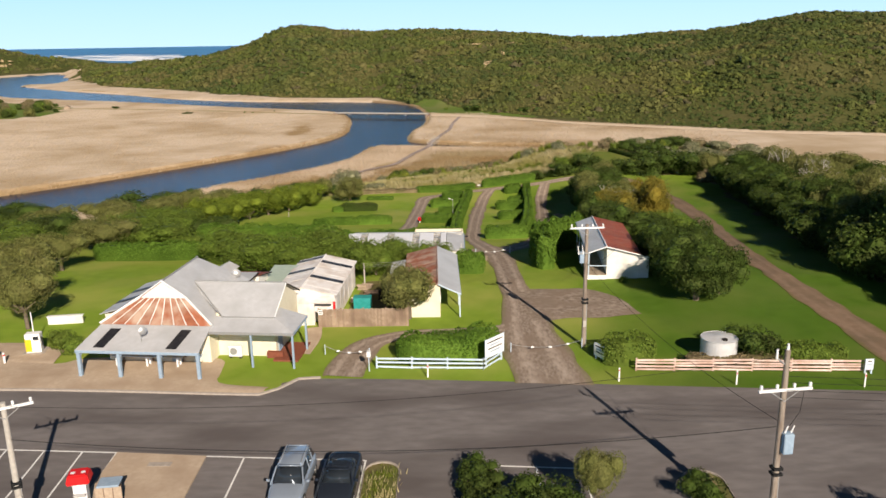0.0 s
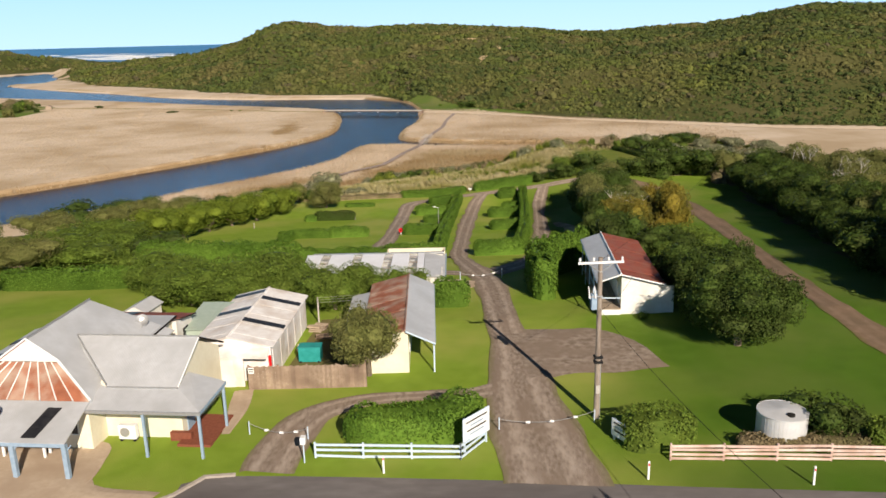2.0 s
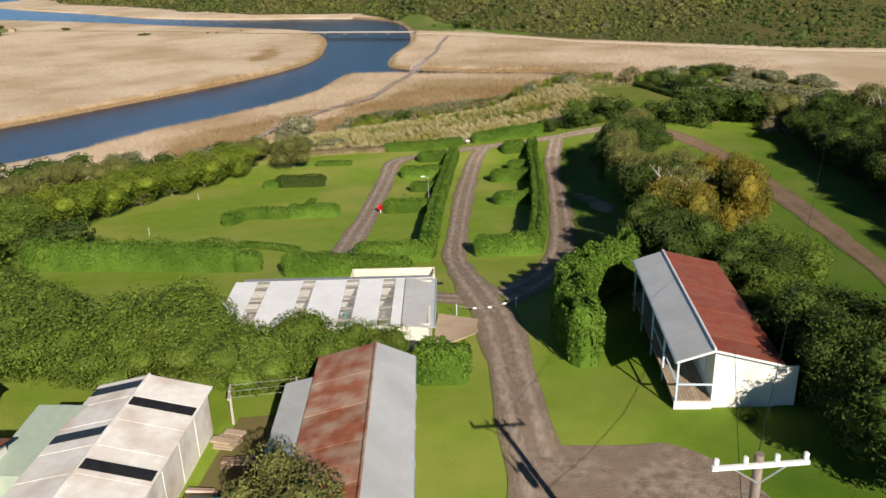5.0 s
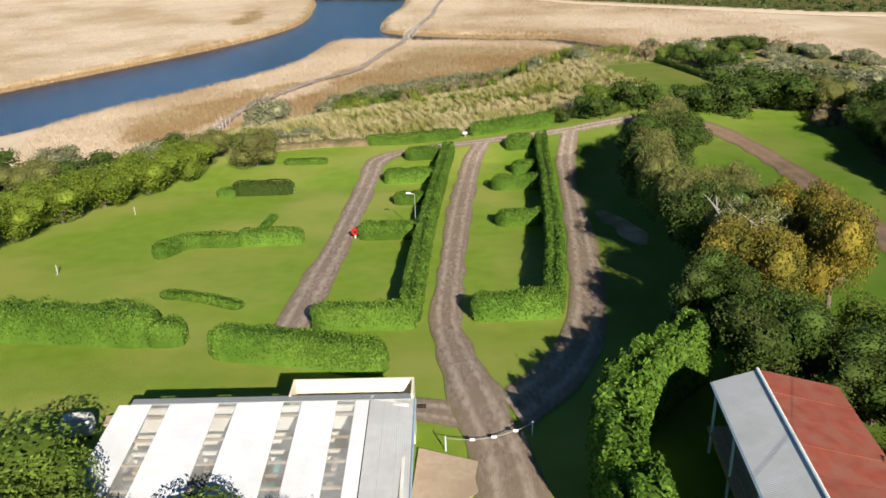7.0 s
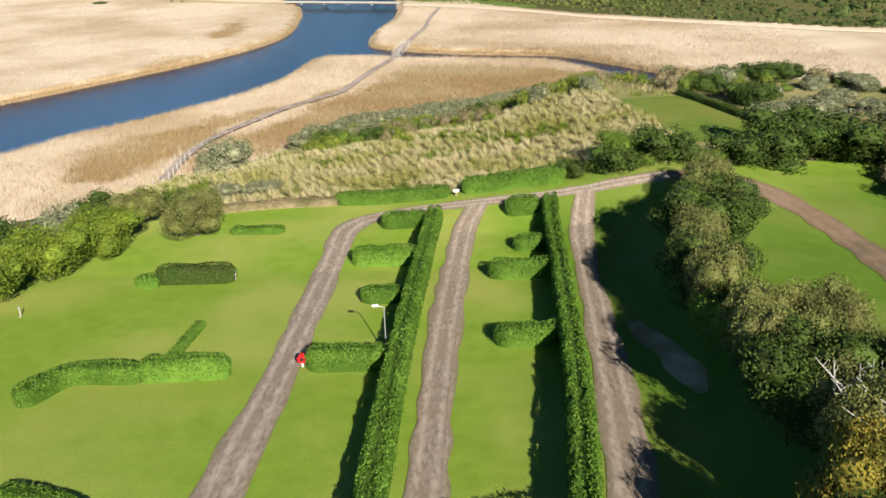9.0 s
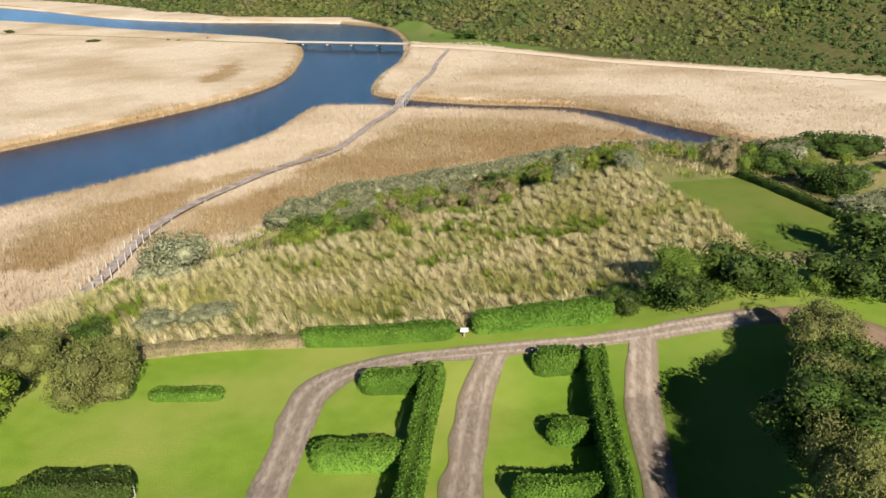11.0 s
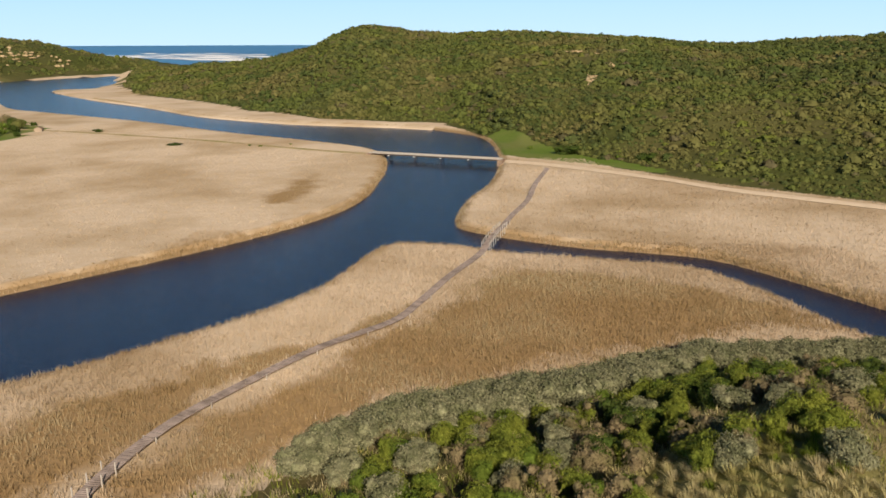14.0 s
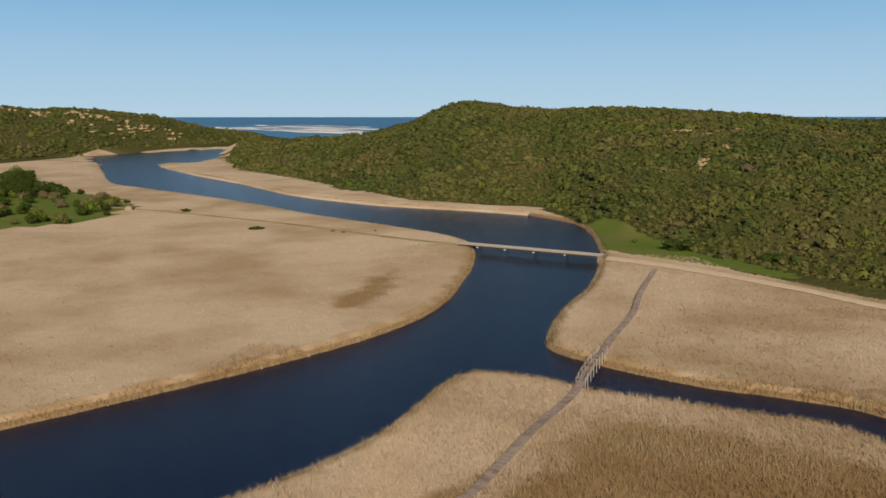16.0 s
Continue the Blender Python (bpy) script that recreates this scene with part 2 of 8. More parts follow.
def slab_bm(corners, thick, bm=None):
    """A sheet with the given corners (any planar polygon) and thickness, downwards."""
    bm = bm or bmesh.new()
    top = [bm.verts.new(c) for c in corners]
    low = [bm.verts.new((c[0], c[1], c[2] - thick)) for c in corners]
    bm.faces.new(top)
    bm.faces.new(low[::-1])
    for i in range(len(top)):
        j = (i + 1) % len(top)
        bm.faces.new((top[j], top[i], low[i], low[j]))
    bmesh.ops.recalc_face_normals(bm, faces=bm.faces)
    return bm


def inside(px, py, poly):
    """Which of the points lie in the polygon."""
    r = np.zeros(len(px), bool)
    for (x0, y0), (x1, y1) in zip(poly, poly[1:] + poly[:1]):
        if y0 == y1:
            continue
        c = (y0 > py) != (y1 > py)
        r ^= c & (px < (x1 - x0) * (py - y0) / (y1 - y0) + x0)
    return r


def line_dist(px, py, line, closed=False):
    d = np.full(len(px), 1e9)
    pts = line + line[:1] if closed else line
    for (x0, y0), (x1, y1) in zip(pts, pts[1:]):
        vx, vy = x1 - x0, y1 - y0
        t = np.clip(((px - x0) * vx + (py - y0) * vy) / (vx * vx + vy * vy), 0, 1)
        d = np.minimum(d, np.hypot(px - x0 - t * vx, py - y0 - t * vy))
    return d


def smooth_line(line, step=2.0, closed=False):
    """Catmull-Rom through the points."""
    P = [np.array(p, float) for p in line]
    P = [P[-1]] + P + P[:2] if closed else [2 * P[0] - P[1]] + P + [2 * P[-1] - P[-2]]
    out = []
    for a, b, c, d in zip(P, P[1:], P[2:], P[3:]):
        k = max(1, int(np.linalg.norm(c - b) / step))
        for i in range(k):
            t = i / k
            out.append(tuple(0.5 * (2 * b + (c - a) * t + (2 * a - 5 * b + 4 * c - d) * t * t + (3 * b - a - 3 * c + d) * t ** 3)))
    if not closed:
        out.append(tuple(P[-2]))
    return out


def lattice(px, py, cell, seed=0):
    """Smooth value noise, -1 to 1."""
    x, y = px / cell + 1000, py / cell + 1000
    i, j = np.floor(x).astype(int), np.floor(y).astype(int)
    u, v = x - i, y - j
    u, v = u * u * (3 - 2 * u), v * v * (3 - 2 * v)

    def h(a, b):
        s = np.sin(a * 127.1 + b * 311.7 + seed * 74.7) * 43758.5453
        return (s - np.floor(s)) * 2 - 1
    return (h(i, j) * (1 - u) + h(i + 1, j) * u) * (1 - v) + (h(i, j + 1) * (1 - u) + h(i + 1, j + 1) * u) * v


# ---------------------------------------------------------------- lie of the land
WATER_Z = -19.2
REED_Z = -17.7
NEAR_BANK = [(-320, -60), (-200, 80), (-130, 150), (-95, 183), (-78, 200), (-67, 217), (-57, 228.5), (-45.4, 244.5), (-40, 254), (-35.5, 266),
             (-32, 288), (-29, 294.5), (-22, 296), (-12, 293.5), (-5.3, 290.5), (7.5, 288.5), (18, 286.5), (32, 283), (42, 269.5), (52, 248),
             (70, 228), (110, 208), (180, 190)]
FAR_BANK = [(180, 205), (110, 224), (80, 243), (64.5, 258.5), (50, 279), (38.5, 292.5), (26, 297), (12.6, 299.5), (-1, 305), (-7.4, 308.5),
            (-15, 314), (-17.5, 322), (-17, 346), (-13, 370), (-11.6, 397), (-12.7, 432), (-24, 490), (-50, 521), (-75, 530), (-120, 539),
            (-141, 547), (-193, 577), (-256, 635), (-333, 699), (-415, 783), (-395, 805), (-420, 900), (-475, 1060), (-505, 1064),
            (-540, 985), (-560, 930), (-555, 870), (-520, 822)]
ISLAND = [(-488, 790), (-420, 707), (-347, 620), (-301, 589), (-217, 543), (-143, 493), (-97, 466), (-69, 447), (-58, 430), (-52, 405),
          (-49, 380), (-47.5, 345), (-53, 320), (-65, 296), (-78, 276), (-93, 255), (-117, 223), (-150, 190), (-220, 130), (-360, 0)]
RIVER = smooth_line(NEAR_BANK, 3) + smooth_line(FAR_BANK, 4) + smooth_line(ISLAND, 4)
EDGE = ([-300, -110, -70, -40, -22, 0, 28, 60, 75, 110, 300], [60, 85, 110, 138, 148, 160, 184, 186, 165, 135, 120])
TOE = ([-300, -110, -70, -40, -24, -13, 9.5, 27, 52, 75, 110, 300], [80, 122, 148, 180, 204, 220, 232, 243, 240, 213, 185, 165])
KEY_Y = [44, 62, 74, 82, 91, 111, 128, 145, 156]
KEY_Z = [0, 0, -1.0, -1.9, -3.2, -5.4, -6.9, -7.2, -7.6]
# hills beyond the river: bearing, distance of the foot, of the crest, height of the crest
HILLS = [(-75, 880, 1400, 34), (-44, 880, 1350, 37), (-38.3, 925, 1350, 36), (-36.5, 950, 1350, 29), (-33.9, 1020, 1350, 30), (-32.4, 1070, 1350, 27.5), (-30.8, 1110, 1350, 21), (-29.9, 1125, 1350, 20), (-28.9, 1150, 1350, 14),
         (-28, 1175, 1350, 9.5), (-26.5, 1195, 1350, 2), (-25, 1205, 1350, -2), (-24.2, 900, 1340, -5), (-23.2, 800, 1250, -6), (-21, 745, 1100, -5), (-18.5, 690, 1000, -1.5), (-16.2, 626, 1000, 3),
         (-14.4, 605, 1000, 10.5), (-13.2, 590, 1000, 18), (-11.8, 565, 1000, 30), (-10.7, 560, 1000, 36), (-9.3, 553, 1000, 34.5), (-7.8, 545, 1000, 29),
         (-5.3, 537, 1000, 26), (-3.5, 505, 1000, 26.5), (-2.2, 470, 1000, 27), (-0.8, 443, 1000, 26), (1.6, 430, 1000, 25), (3.9, 401, 1000, 24), (8.3, 378, 1000, 18),
         (10.2, 372, 1000, 16), (14.1, 362, 1000, 20), (17.4, 356, 1000, 21), (19.6, 353, 1000, 27), (21.5, 350, 1000, 33), (24, 351, 1000, 39),
         (26.4, 353, 1000, 36), (29.6, 354, 1000, 36), (45, 380, 1000, 34), (75, 460, 1000, 29)]
HB, HF, HC, HH = (np.array(c, float) for c in zip(*HILLS))


def camp_z(x, y):
    z = np.interp(y, KEY_Y, KEY_Z)
    w = np.clip((x - 8) / 20, 0, 1)
    z = z + 1.5 * np.clip((x + 3) / 14, 0, 1) * np.clip((y - 136) / 7, 0, 1) * np.clip((162 - y) / 14, 0, 1) * np.clip((40 - x) / 12, 0, 1)      # crest along the far lane
    return z + w * w * (3 - 2 * w) * np.interp(y, [44, 80, 110, 145, 176], [0.2, 0.5, 1.2, 1.9, 2.8])


def land(x, y, carve=True):
    """Height of the ground, for arrays of x and y."""
    x, y = np.atleast_1d(np.asarray(x, float)), np.atleast_1d(np.asarray(y, float))
    e, b = np.interp(x, *EDGE), np.interp(x, *TOE)
    s = np.clip((y - e) / (b - e), 0, 1)
    s = s * s * (3 - 2 * s)
    z = camp_z(x, np.minimum(y, e + 10)) * (1 - s) + REED_Z * s
    bank = np.clip(4 * s * (1 - s), 0, 1)
    z += bank * (lattice(x, y, 9, 1) * 0.5 + lattice(x, y, 3.5, 2) * 0.25)
    r, a = np.hypot(x, y), np.degrees(np.arctan2(x, y))
    f, c, h = np.interp(a, HB, HF), np.interp(a, HB, HC), np.interp(a, HB, HH)
    t = np.clip((r - f) / (c - f), 0, 1)
    rise = np.where(t > 0, np.maximum(t, 1e-6) ** 0.42, 0) * (1 - np.exp(-(np.maximum(r - f, 0) / 60) ** 1.6))
    rough = np.clip(t * 8, 0, 1) * np.clip((h + 20) / 40, 0.1, 1)
    hz = REED_Z + (h - REED_Z) * rise + rough * (lattice(x, y, 95, 5) * 7.0 + lattice(x, y, 42, 6) * 4.2 + lattice(x, y, 17, 7) * 0.8) * (1 - 0.8 * t)
    back = np.clip((r - c) / 320, 0, 1)
    hz = hz * (1 - back) + -32 * back
    z = np.where((r > f) & (y > 190), hz, z)
    z = np.where((y > 230) & (r <= f) & (z > REED_Z), REED_Z, z)
    if carve:
        d = line_dist(x, y, RIVER, True)
        wide = np.clip((r - 300) / 150, 1, 3)
        d = np.where(inside(x, y, RIVER), -d, d)
        low = z < -12
        z = np.where(low & (d < 1.3 * wide), np.minimum(z, WATER_Z + np.clip((d + 0.2) / wide, -1.5, 1.5)), z)
    return z


def axis(fine0, fine1, step, out0, out1, grow):
    a = list(np.arange(fine0, fine1 + 1e-6, step))
    s = step
    while a[-1] < out1:
        s *= grow
        a.append(a[-1] + s)
    s = step
    while a[0] > out0:
        s *= grow
        a.insert(0, a[0] - s)
    return np.array(a)


XS = axis(-112, 76, 1.0, -2200, 2200, 1.06)
YS = axis(34, 452, 1.0, -900, 1700, 1.03)
GX, GY = np.meshgrid(XS, YS)
GZ = land(GX.ravel(), GY.ravel()).reshape(GX.shape)


def height(x, y):
    """Height of the ground sheet at a place (or arrays)."""
    x, y = np.asarray(x, float), np.asarray(y, float)
    i = np.clip(np.searchsorted(XS, x) - 1, 0, len(XS) - 2)
    j = np.clip(np.searchsorted(YS, y) - 1, 0, len(YS) - 2)
    u, v = (x - XS[i]) / (XS[i + 1] - XS[i]), (y - YS[j]) / (YS[j + 1] - YS[j])
    return (GZ[j, i] * (1 - u) + GZ[j, i + 1] * u) * (1 - v) + (GZ[j + 1, i] * (1 - u) + GZ[j + 1, i + 1] * u) * v


BOARDWALK = smooth_line([(-41, 167), (-40.3, 176), (-39.8, 186), (-40, 196.5), (-38.2, 208.5), (-33.4, 220.7), (-27.4, 233), (-19.3, 244.5), (-16.6, 254),
                         (-13.4, 269), (-9.3, 284), (-8.0, 294), (-5.9, 308), (-4.2, 321), (-0.7, 341), (1.0, 364.5), (4.7, 395)], 1.0)
TUSSOCK = [(-30, 143), (-19, 144.5), (-8, 146), (4, 146.4), (15, 146.8), (24, 149), (31, 157), (31, 168), (28, 177), (26, 190), (17, 196), (4, 190), (-6, 180), (-14, 172), (-26, 172), (-40, 168), (-38, 150)]
FIELD = [(28.5, 178), (31, 168), (31, 158), (34, 155.5), (44, 159), (46, 168), (42, 176), (37, 181)]
BROWN = [(-41, 196), (-34, 213), (-22, 234), (-15, 248), (-11, 262), (-4, 276), (10, 276), (24, 272), (38, 262), (48, 250), (27, 244), (10, 233), (-13, 221), (-24, 205), (-34, 190)]
BROWN_WEST = [(-56, 186), (-60, 204), (-54, 213), (-47, 220), (-39, 227), (-31, 233), (-22, 247), (-14, 262), (-17, 250), (-24, 238), (-33, 226), (-36, 216), (-39, 204), (-42, 195), (-48, 188)]
PATCH = [(-70, 330), (-73, 343), (-74, 365), (-69, 377), (-64, 359), (-62, 333)]
FOOT_TRACK = [(-16, 411), (-8.9, 411), (11.2, 401), (39.1, 380), (57.2, 362.5), (95, 338), (130, 316), (180, 298)]
MEADOW = [(-24, 486), (-20, 462), (-13, 430), (-6, 424), (10, 414), (24, 405), (40, 392), (44, 394), (34, 410), (22, 424), (12, 438), (0, 462), (-8, 480), (-16, 490)]
WEST = [(-420, 640), (-362, 552), (-329, 556), (-281, 533), (-244, 502), (-231, 462), (-231, 442), (-249, 421), (-300, 380), (-420, 400)]
SCARS = [(27, 566, 3.4, 24), (20, 700, 8, 9), (60, 705, 5, 7), (41, 608, 2.6, 9), (8, 640, 3.5, 6), (36, 660, 4, 6)]      # x, y, half widths


def brown_share(x, y):
    """How far the darker rush has taken over from the pale reed, 0 to 1, with the bank rim dimmed."""
    w = np.zeros(len(x))
    for poly, soft in ((BROWN, 5.0), (BROWN_WEST, 3.0), (PATCH, 5.0)):
        d = line_dist(x, y, poly, True)
        d = np.where(inside(x, y, poly), d, -d) + lattice(x, y, 7, 41) * 2.5 + lattice(x, y, 2.6, 42) * 1.5
        w = np.maximum(w, np.clip(d / soft + 0.4, 0, 1))
    edge = line_dist(x, y, RIVER, True)        # browner at the water's edge: dims the sunlit bank rim by colour
    return np.maximum(w, np.clip((3.2 - edge + lattice(x, y, 3, 43)) / 3, 0, 0.9))


def scar_share(x, y):
    """Bare sand high on the slope: above 0 where the scrub is gone."""
    w = np.full(len(x), -9.0)
    for sx, sy, rx, ry in SCARS:
        w = np.maximum(w, 1 - np.hypot((x - sx - (y - sy) * 0.08) / rx, (y - sy) / ry))
    return w + lattice(x, y, 5, 71) * 0.5 + lattice(x, y, 2.2, 72) * 0.3


def build_ground():
    nx, ny = len(XS), len(YS)
    idx = np.arange(nx * ny).reshape(ny, nx)
    F = np.stack([idx[:-1, :-1], idx[:-1, 1:], idx[1:, 1:], idx[1:, :-1]], -1).reshape(-1, 4)
    cx = ((GX[:-1, :-1] + GX[1:, 1:]) / 2).ravel()
    cy = ((GY[:-1, :-1] + GY[1:, 1:]) / 2).ravel()
    cz = ((GZ[:-1, :-1] + GZ[1:, 1:] + GZ[:-1, 1:] + GZ[1:, :-1]) / 4).ravel()
    jx, jy = cx + lattice(cx, cy, 2.5, 11) * 1.2, cy + lattice(cx, cy, 2.5, 12) * 1.2
    m = np.zeros(len(F), int)
    e, b = np.interp(jx, *EDGE), np.interp(jx, *TOE)
    m[jy > e - 2] = 1
    m[(jx > 36 + lattice(cx, cy, 8, 13) * 3) & (jy > 151)] = 2
    m[inside(jx, jy, TUSSOCK)] = 2
    m[(jx > 18) & (jy > 153)] = 2
    m[(m == 0) & (jx > np.interp(jy, [44, 62, 75, 90, 105, 120, 140], [38.5, 38.2, 39.6, 42.4, 45.0, 47.5, 49.5])) & (jy > 38)] = 1
    m[(cz < -16.9) & (jy > b - 8)] = 4
    r, a = np.hypot(cx, cy), np.degrees(np.arctan2(cx, cy))
    f = np.interp(a, HB, HF)
    m[(r > f) & (cy > 190)] = 6
    m[inside(jx, jy, MEADOW) | inside(jx, jy, WEST)] = 9
    m[cz < WATER_Z - 0.4] = 8
    verts = np.stack([GX.ravel(), GY.ravel(), GZ.ravel()], 1)
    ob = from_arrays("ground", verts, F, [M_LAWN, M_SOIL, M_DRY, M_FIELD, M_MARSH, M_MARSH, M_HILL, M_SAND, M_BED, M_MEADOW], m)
    share = ob.data.attributes.new("brown", "FLOAT", "POINT")
    share.data.foreach_set("value", brown_share(GX.ravel(), GY.ravel()))
    # share of painted tree shade, growing eastward over the lawn
    share = ob.data.attributes.new("lawn_shade", "FLOAT", "POINT")
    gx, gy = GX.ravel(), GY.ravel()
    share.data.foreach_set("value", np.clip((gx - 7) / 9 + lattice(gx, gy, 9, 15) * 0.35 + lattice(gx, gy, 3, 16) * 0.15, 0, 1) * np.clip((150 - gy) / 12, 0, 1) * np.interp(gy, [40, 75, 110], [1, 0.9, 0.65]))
    ob.data.polygons.foreach_set("use_smooth", np.ones(len(F), bool))
    tagged(ob, "rolling ground of green lawn, dry marsh and scrubby coastal hills", "ground", kind="structure")


build_ground()
# river and sea
river = from_arrays("water", [(-900, -300, WATER_Z), (700, -300, WATER_Z), (700, 1110, WATER_Z), (-900, 1110, WATER_Z)], [(0, 1, 2, 3)], [M_WATER])
tagged(river, "still dark blue river water winding through the marsh", "river", kind="structure")
sea = from_arrays("water", [(-4600, 1110, WATER_Z), (4600, 1110, WATER_Z), (4600, 4700, WATER_Z), (-4600, 4700, WATER_Z)], [(0, 1, 2, 3)], [M_SEA])
tagged(sea, "open blue sea reaching to the horizon", "sea", kind="structure")


def build_surf():
    V, F = [], []
    for k, (out, i0, i1, wide) in enumerate(((0, 0.0, 1.0, 11), (45, -0.2, 0.95, 8), (95, 0.0, 0.8, 13), (150, 0.1, 0.6, 8), (215, -0.3, 0.7, 13), (330, -0.2, 0.35, 9))):
        q = np.linspace(i0, i1, 70)
        x, y = -1120 + 600 * q + out * 0.62, 2080 - 480 * q + out * 0.78
        bend = lattice(q * 600, q * 0 + 40 * k, 70, k) * 18
        w = np.clip(lattice(q * 600, q * 0 + k * 50, 60, 20 + k) + 0.45, 0.03, 1) * wide
        o = len(V)
        for a, b, c, h in zip(x, y, bend, w):
            V += [(a - 0.62 * h, b + c - 0.78 * h, WATER_Z + 0.2), (a + 0.2 * h, b + c + 0.25 * h, WATER_Z + 0.6 + h * 0.12)]
        F += [(o + 2 * i, o + 2 * i + 2, o + 2 * i + 3, o + 2 * i + 1) for i in range(69)]
    tagged(from_arrays("surf", V, F, [M_FOAM]), "white breaking surf along the river mouth", "waves", kind="stuff")


build_surf()

# ---------------------------------------------------------------- roads and tracks


def drape(name, left, right, material, lift=0.05, label="", category="road", wobble=0.12, cols=8, step=0.6):
    """A strip between two edge lines, laid on the ground."""
    a, b = smooth_line(left, step), smooth_line(right, step)
    n = max(len(a), len(b))
    ta = np.linspace(0, 1, n)

    def resample(p):
        p = np.array(p)
        d = np.r_[0, np.cumsum(np.hypot(*np.diff(p, axis=0).T))]
        return np.stack([np.interp(ta * d[-1], d, p[:, k]) for k in (0, 1)], 1)
    A, B = resample(a), resample(b)
    V = []
    for c in range(cols + 1):
        q = A + (B - A) * c / cols
        if c in (0, cols):
            q = q + np.stack([lattice(q[:, 0] + 50 * c, q[:, 1], 2.2, 31), lattice(q[:, 0], q[:, 1] + 50 * c, 2.2, 32)], 1) * wobble
        V.append(np.c_[q, height(q[:, 0], q[:, 1]) + (lift if 0 < c < cols else lift * 0.5)])
    V = np.concatenate(V)
    F = [(c * n + i, (c + 1) * n + i, (c + 1) * n + i + 1, c * n + i + 1) for c in range(cols) for i in range(n - 1)]
    ob = from_arrays(name, V, F, [material])
    share = ob.data.attributes.new("across", "FLOAT", "POINT")
    share.data.foreach_set("value", np.repeat(np.linspace(0, 1, cols + 1), n))
    return tagged(ob, label, category, kind="structure")


drape("dirt_track", [(2.6, 38.8), (2.4, 48.6), (2.9, 52.7), (3.2, 58), (2.9, 64.5), (2.6, 75.2), (1.6, 81), (0.5, 91.6), (1.0, 101.4), (1.8, 117), (3.7, 135.3), (5.2, 141.5)],
      [(8.1, 38.2), (6.8, 48.9), (6.6, 53.6), (5.8, 59.7), (5.7, 66.5), (5.6, 73.3), (4.5, 80.8), (2.8, 89.6), (2.9, 98.7), (3.9, 113.2), (6.0, 135.2), (7.8, 141.5)],
      M_GRAVEL, 0.07, "rutted grey-brown gravel driveway between lawns", wobble=0.25)
drape("dirt_track", [(4.6, 59.8), (8, 59.6), (11.4, 59), (13.7, 55.8)], [(5.4, 49.6), (7.6, 51.2), (10.3, 51.6), (14.4, 52.0)], M_GRAVEL_PATCH, 0.085, "bare gravel parking patch on the lawn", wobble=0.35, cols=6)
drape("dirt_track", [(-10.7, 40.5), (-10.2, 44.3), (-8.6, 47.2), (-5.9, 49.0), (-2, 49.5), (1, 49.6), (3.5, 51.0)],
      [(-7.8, 40.0), (-7.1, 43.9), (-6.3, 46.2), (-3.8, 47.6), (-1, 48.1), (1.5, 48.2), (3.5, 48.2)], M_GRAVEL, 0.06, "curved gravel side entrance round the hedge", wobble=0.25)
drape("dirt_track", [(-9.4, 90.5), (-9.1, 99.7), (-8.4, 112.7), (-7.8, 131), (-7.4, 138.2), (-4.6, 141.6), (-0.6, 143.0), (3.5, 143.0), (8, 142.9), (12, 142.7), (17, 142.8), (26, 143.6)],
      [(-7.0, 90.5), (-6.5, 102), (-5.9, 119.7), (-5.2, 133.5), (-4.8, 137.4), (-2.9, 140.2), (0.3, 141.2), (4.3, 141.3), (9, 141.3), (13.6, 141.2), (18, 141.2), (26, 141.6)],
      M_GRAVEL, 0.055, "gravel lane between clipped hedges", wobble=0.2)
drape("dirt_track", [(4.2, 81.5), (6.4, 84.5), (8.1, 88.3), (10.0, 95.9), (12.2, 112), (13.9, 127), (14.5, 135), (16.0, 141.5)],
      [(5.2, 77.5), (8.4, 82), (10.8, 87.5), (12.8, 97.6), (14.4, 111.4), (15.7, 127), (16.9, 135), (18.2, 141.5)], M_GRAVEL, 0.06, "gravel lane beside the eastern hedge", wobble=0.2)
drape("dirt_track", [(-3.5, 81.5), (-1, 81.2), (2.5, 80.5)], [(-3.5, 79.2), (-0.5, 79.0), (3.0, 77.5)], M_GRAVEL, 0.04, "short gravel spur behind the long shed", wobble=0.2)
drape("dirt_road", [(25.5, 141.6), (29.5, 141.2), (33.6, 137.6), (35.6, 129), (34.6, 110.7), (32.4, 89.7), (29.6, 72.6), (28.6, 60), (29.0, 46), (29.4, 37.0)],
      [(25.5, 143.6), (31.0, 143.6), (36.2, 139.8), (38.6, 128), (37.6, 110.3), (36.0, 97.9), (32.8, 79.6), (31.2, 65), (31.8, 50), (32.6, 36.6)],
      M_DIRT, 0.06, "brown dirt track curving through grass", wobble=0.25)
drape("dirt_road", [(-16, 415), (-8.9, 414), (11.2, 404), (39.1, 383), (57.2, 365.5), (95, 341.5), (130, 319.5), (180, 301.5)],
      [(-16, 409), (-8.9, 408), (11.2, 398), (39.1, 377), (57.2, 359.5), (95, 335.5), (130, 313.5), (180, 295.5)], M_SAND, 0.35, "pale sandy track at the foot of the hill", wobble=0.3)
drape("lawn", [(31.0, 157.2), (31.2, 162), (31.3, 168), (30.2, 173), (28.2, 178.4)], [(44.4, 158.6), (43.6, 162), (41.4, 168.6), (39.4, 174), (37.6, 180.2)], M_FIELD, 0.06,
      "small mown green field beyond the tussocks", "lawn", wobble=0.2, cols=14)
drape("dirt_patch", [(15.6, 115.2), (15.8, 111), (16.2, 107.6), (16.9, 104.8)], [(16.4, 115.4), (17.6, 112), (18.3, 108.6), (17.6, 104.8)], M_SCAR, 0.05, "worn patch of bare earth beside the trees", "bare earth", wobble=0.3, cols=5)
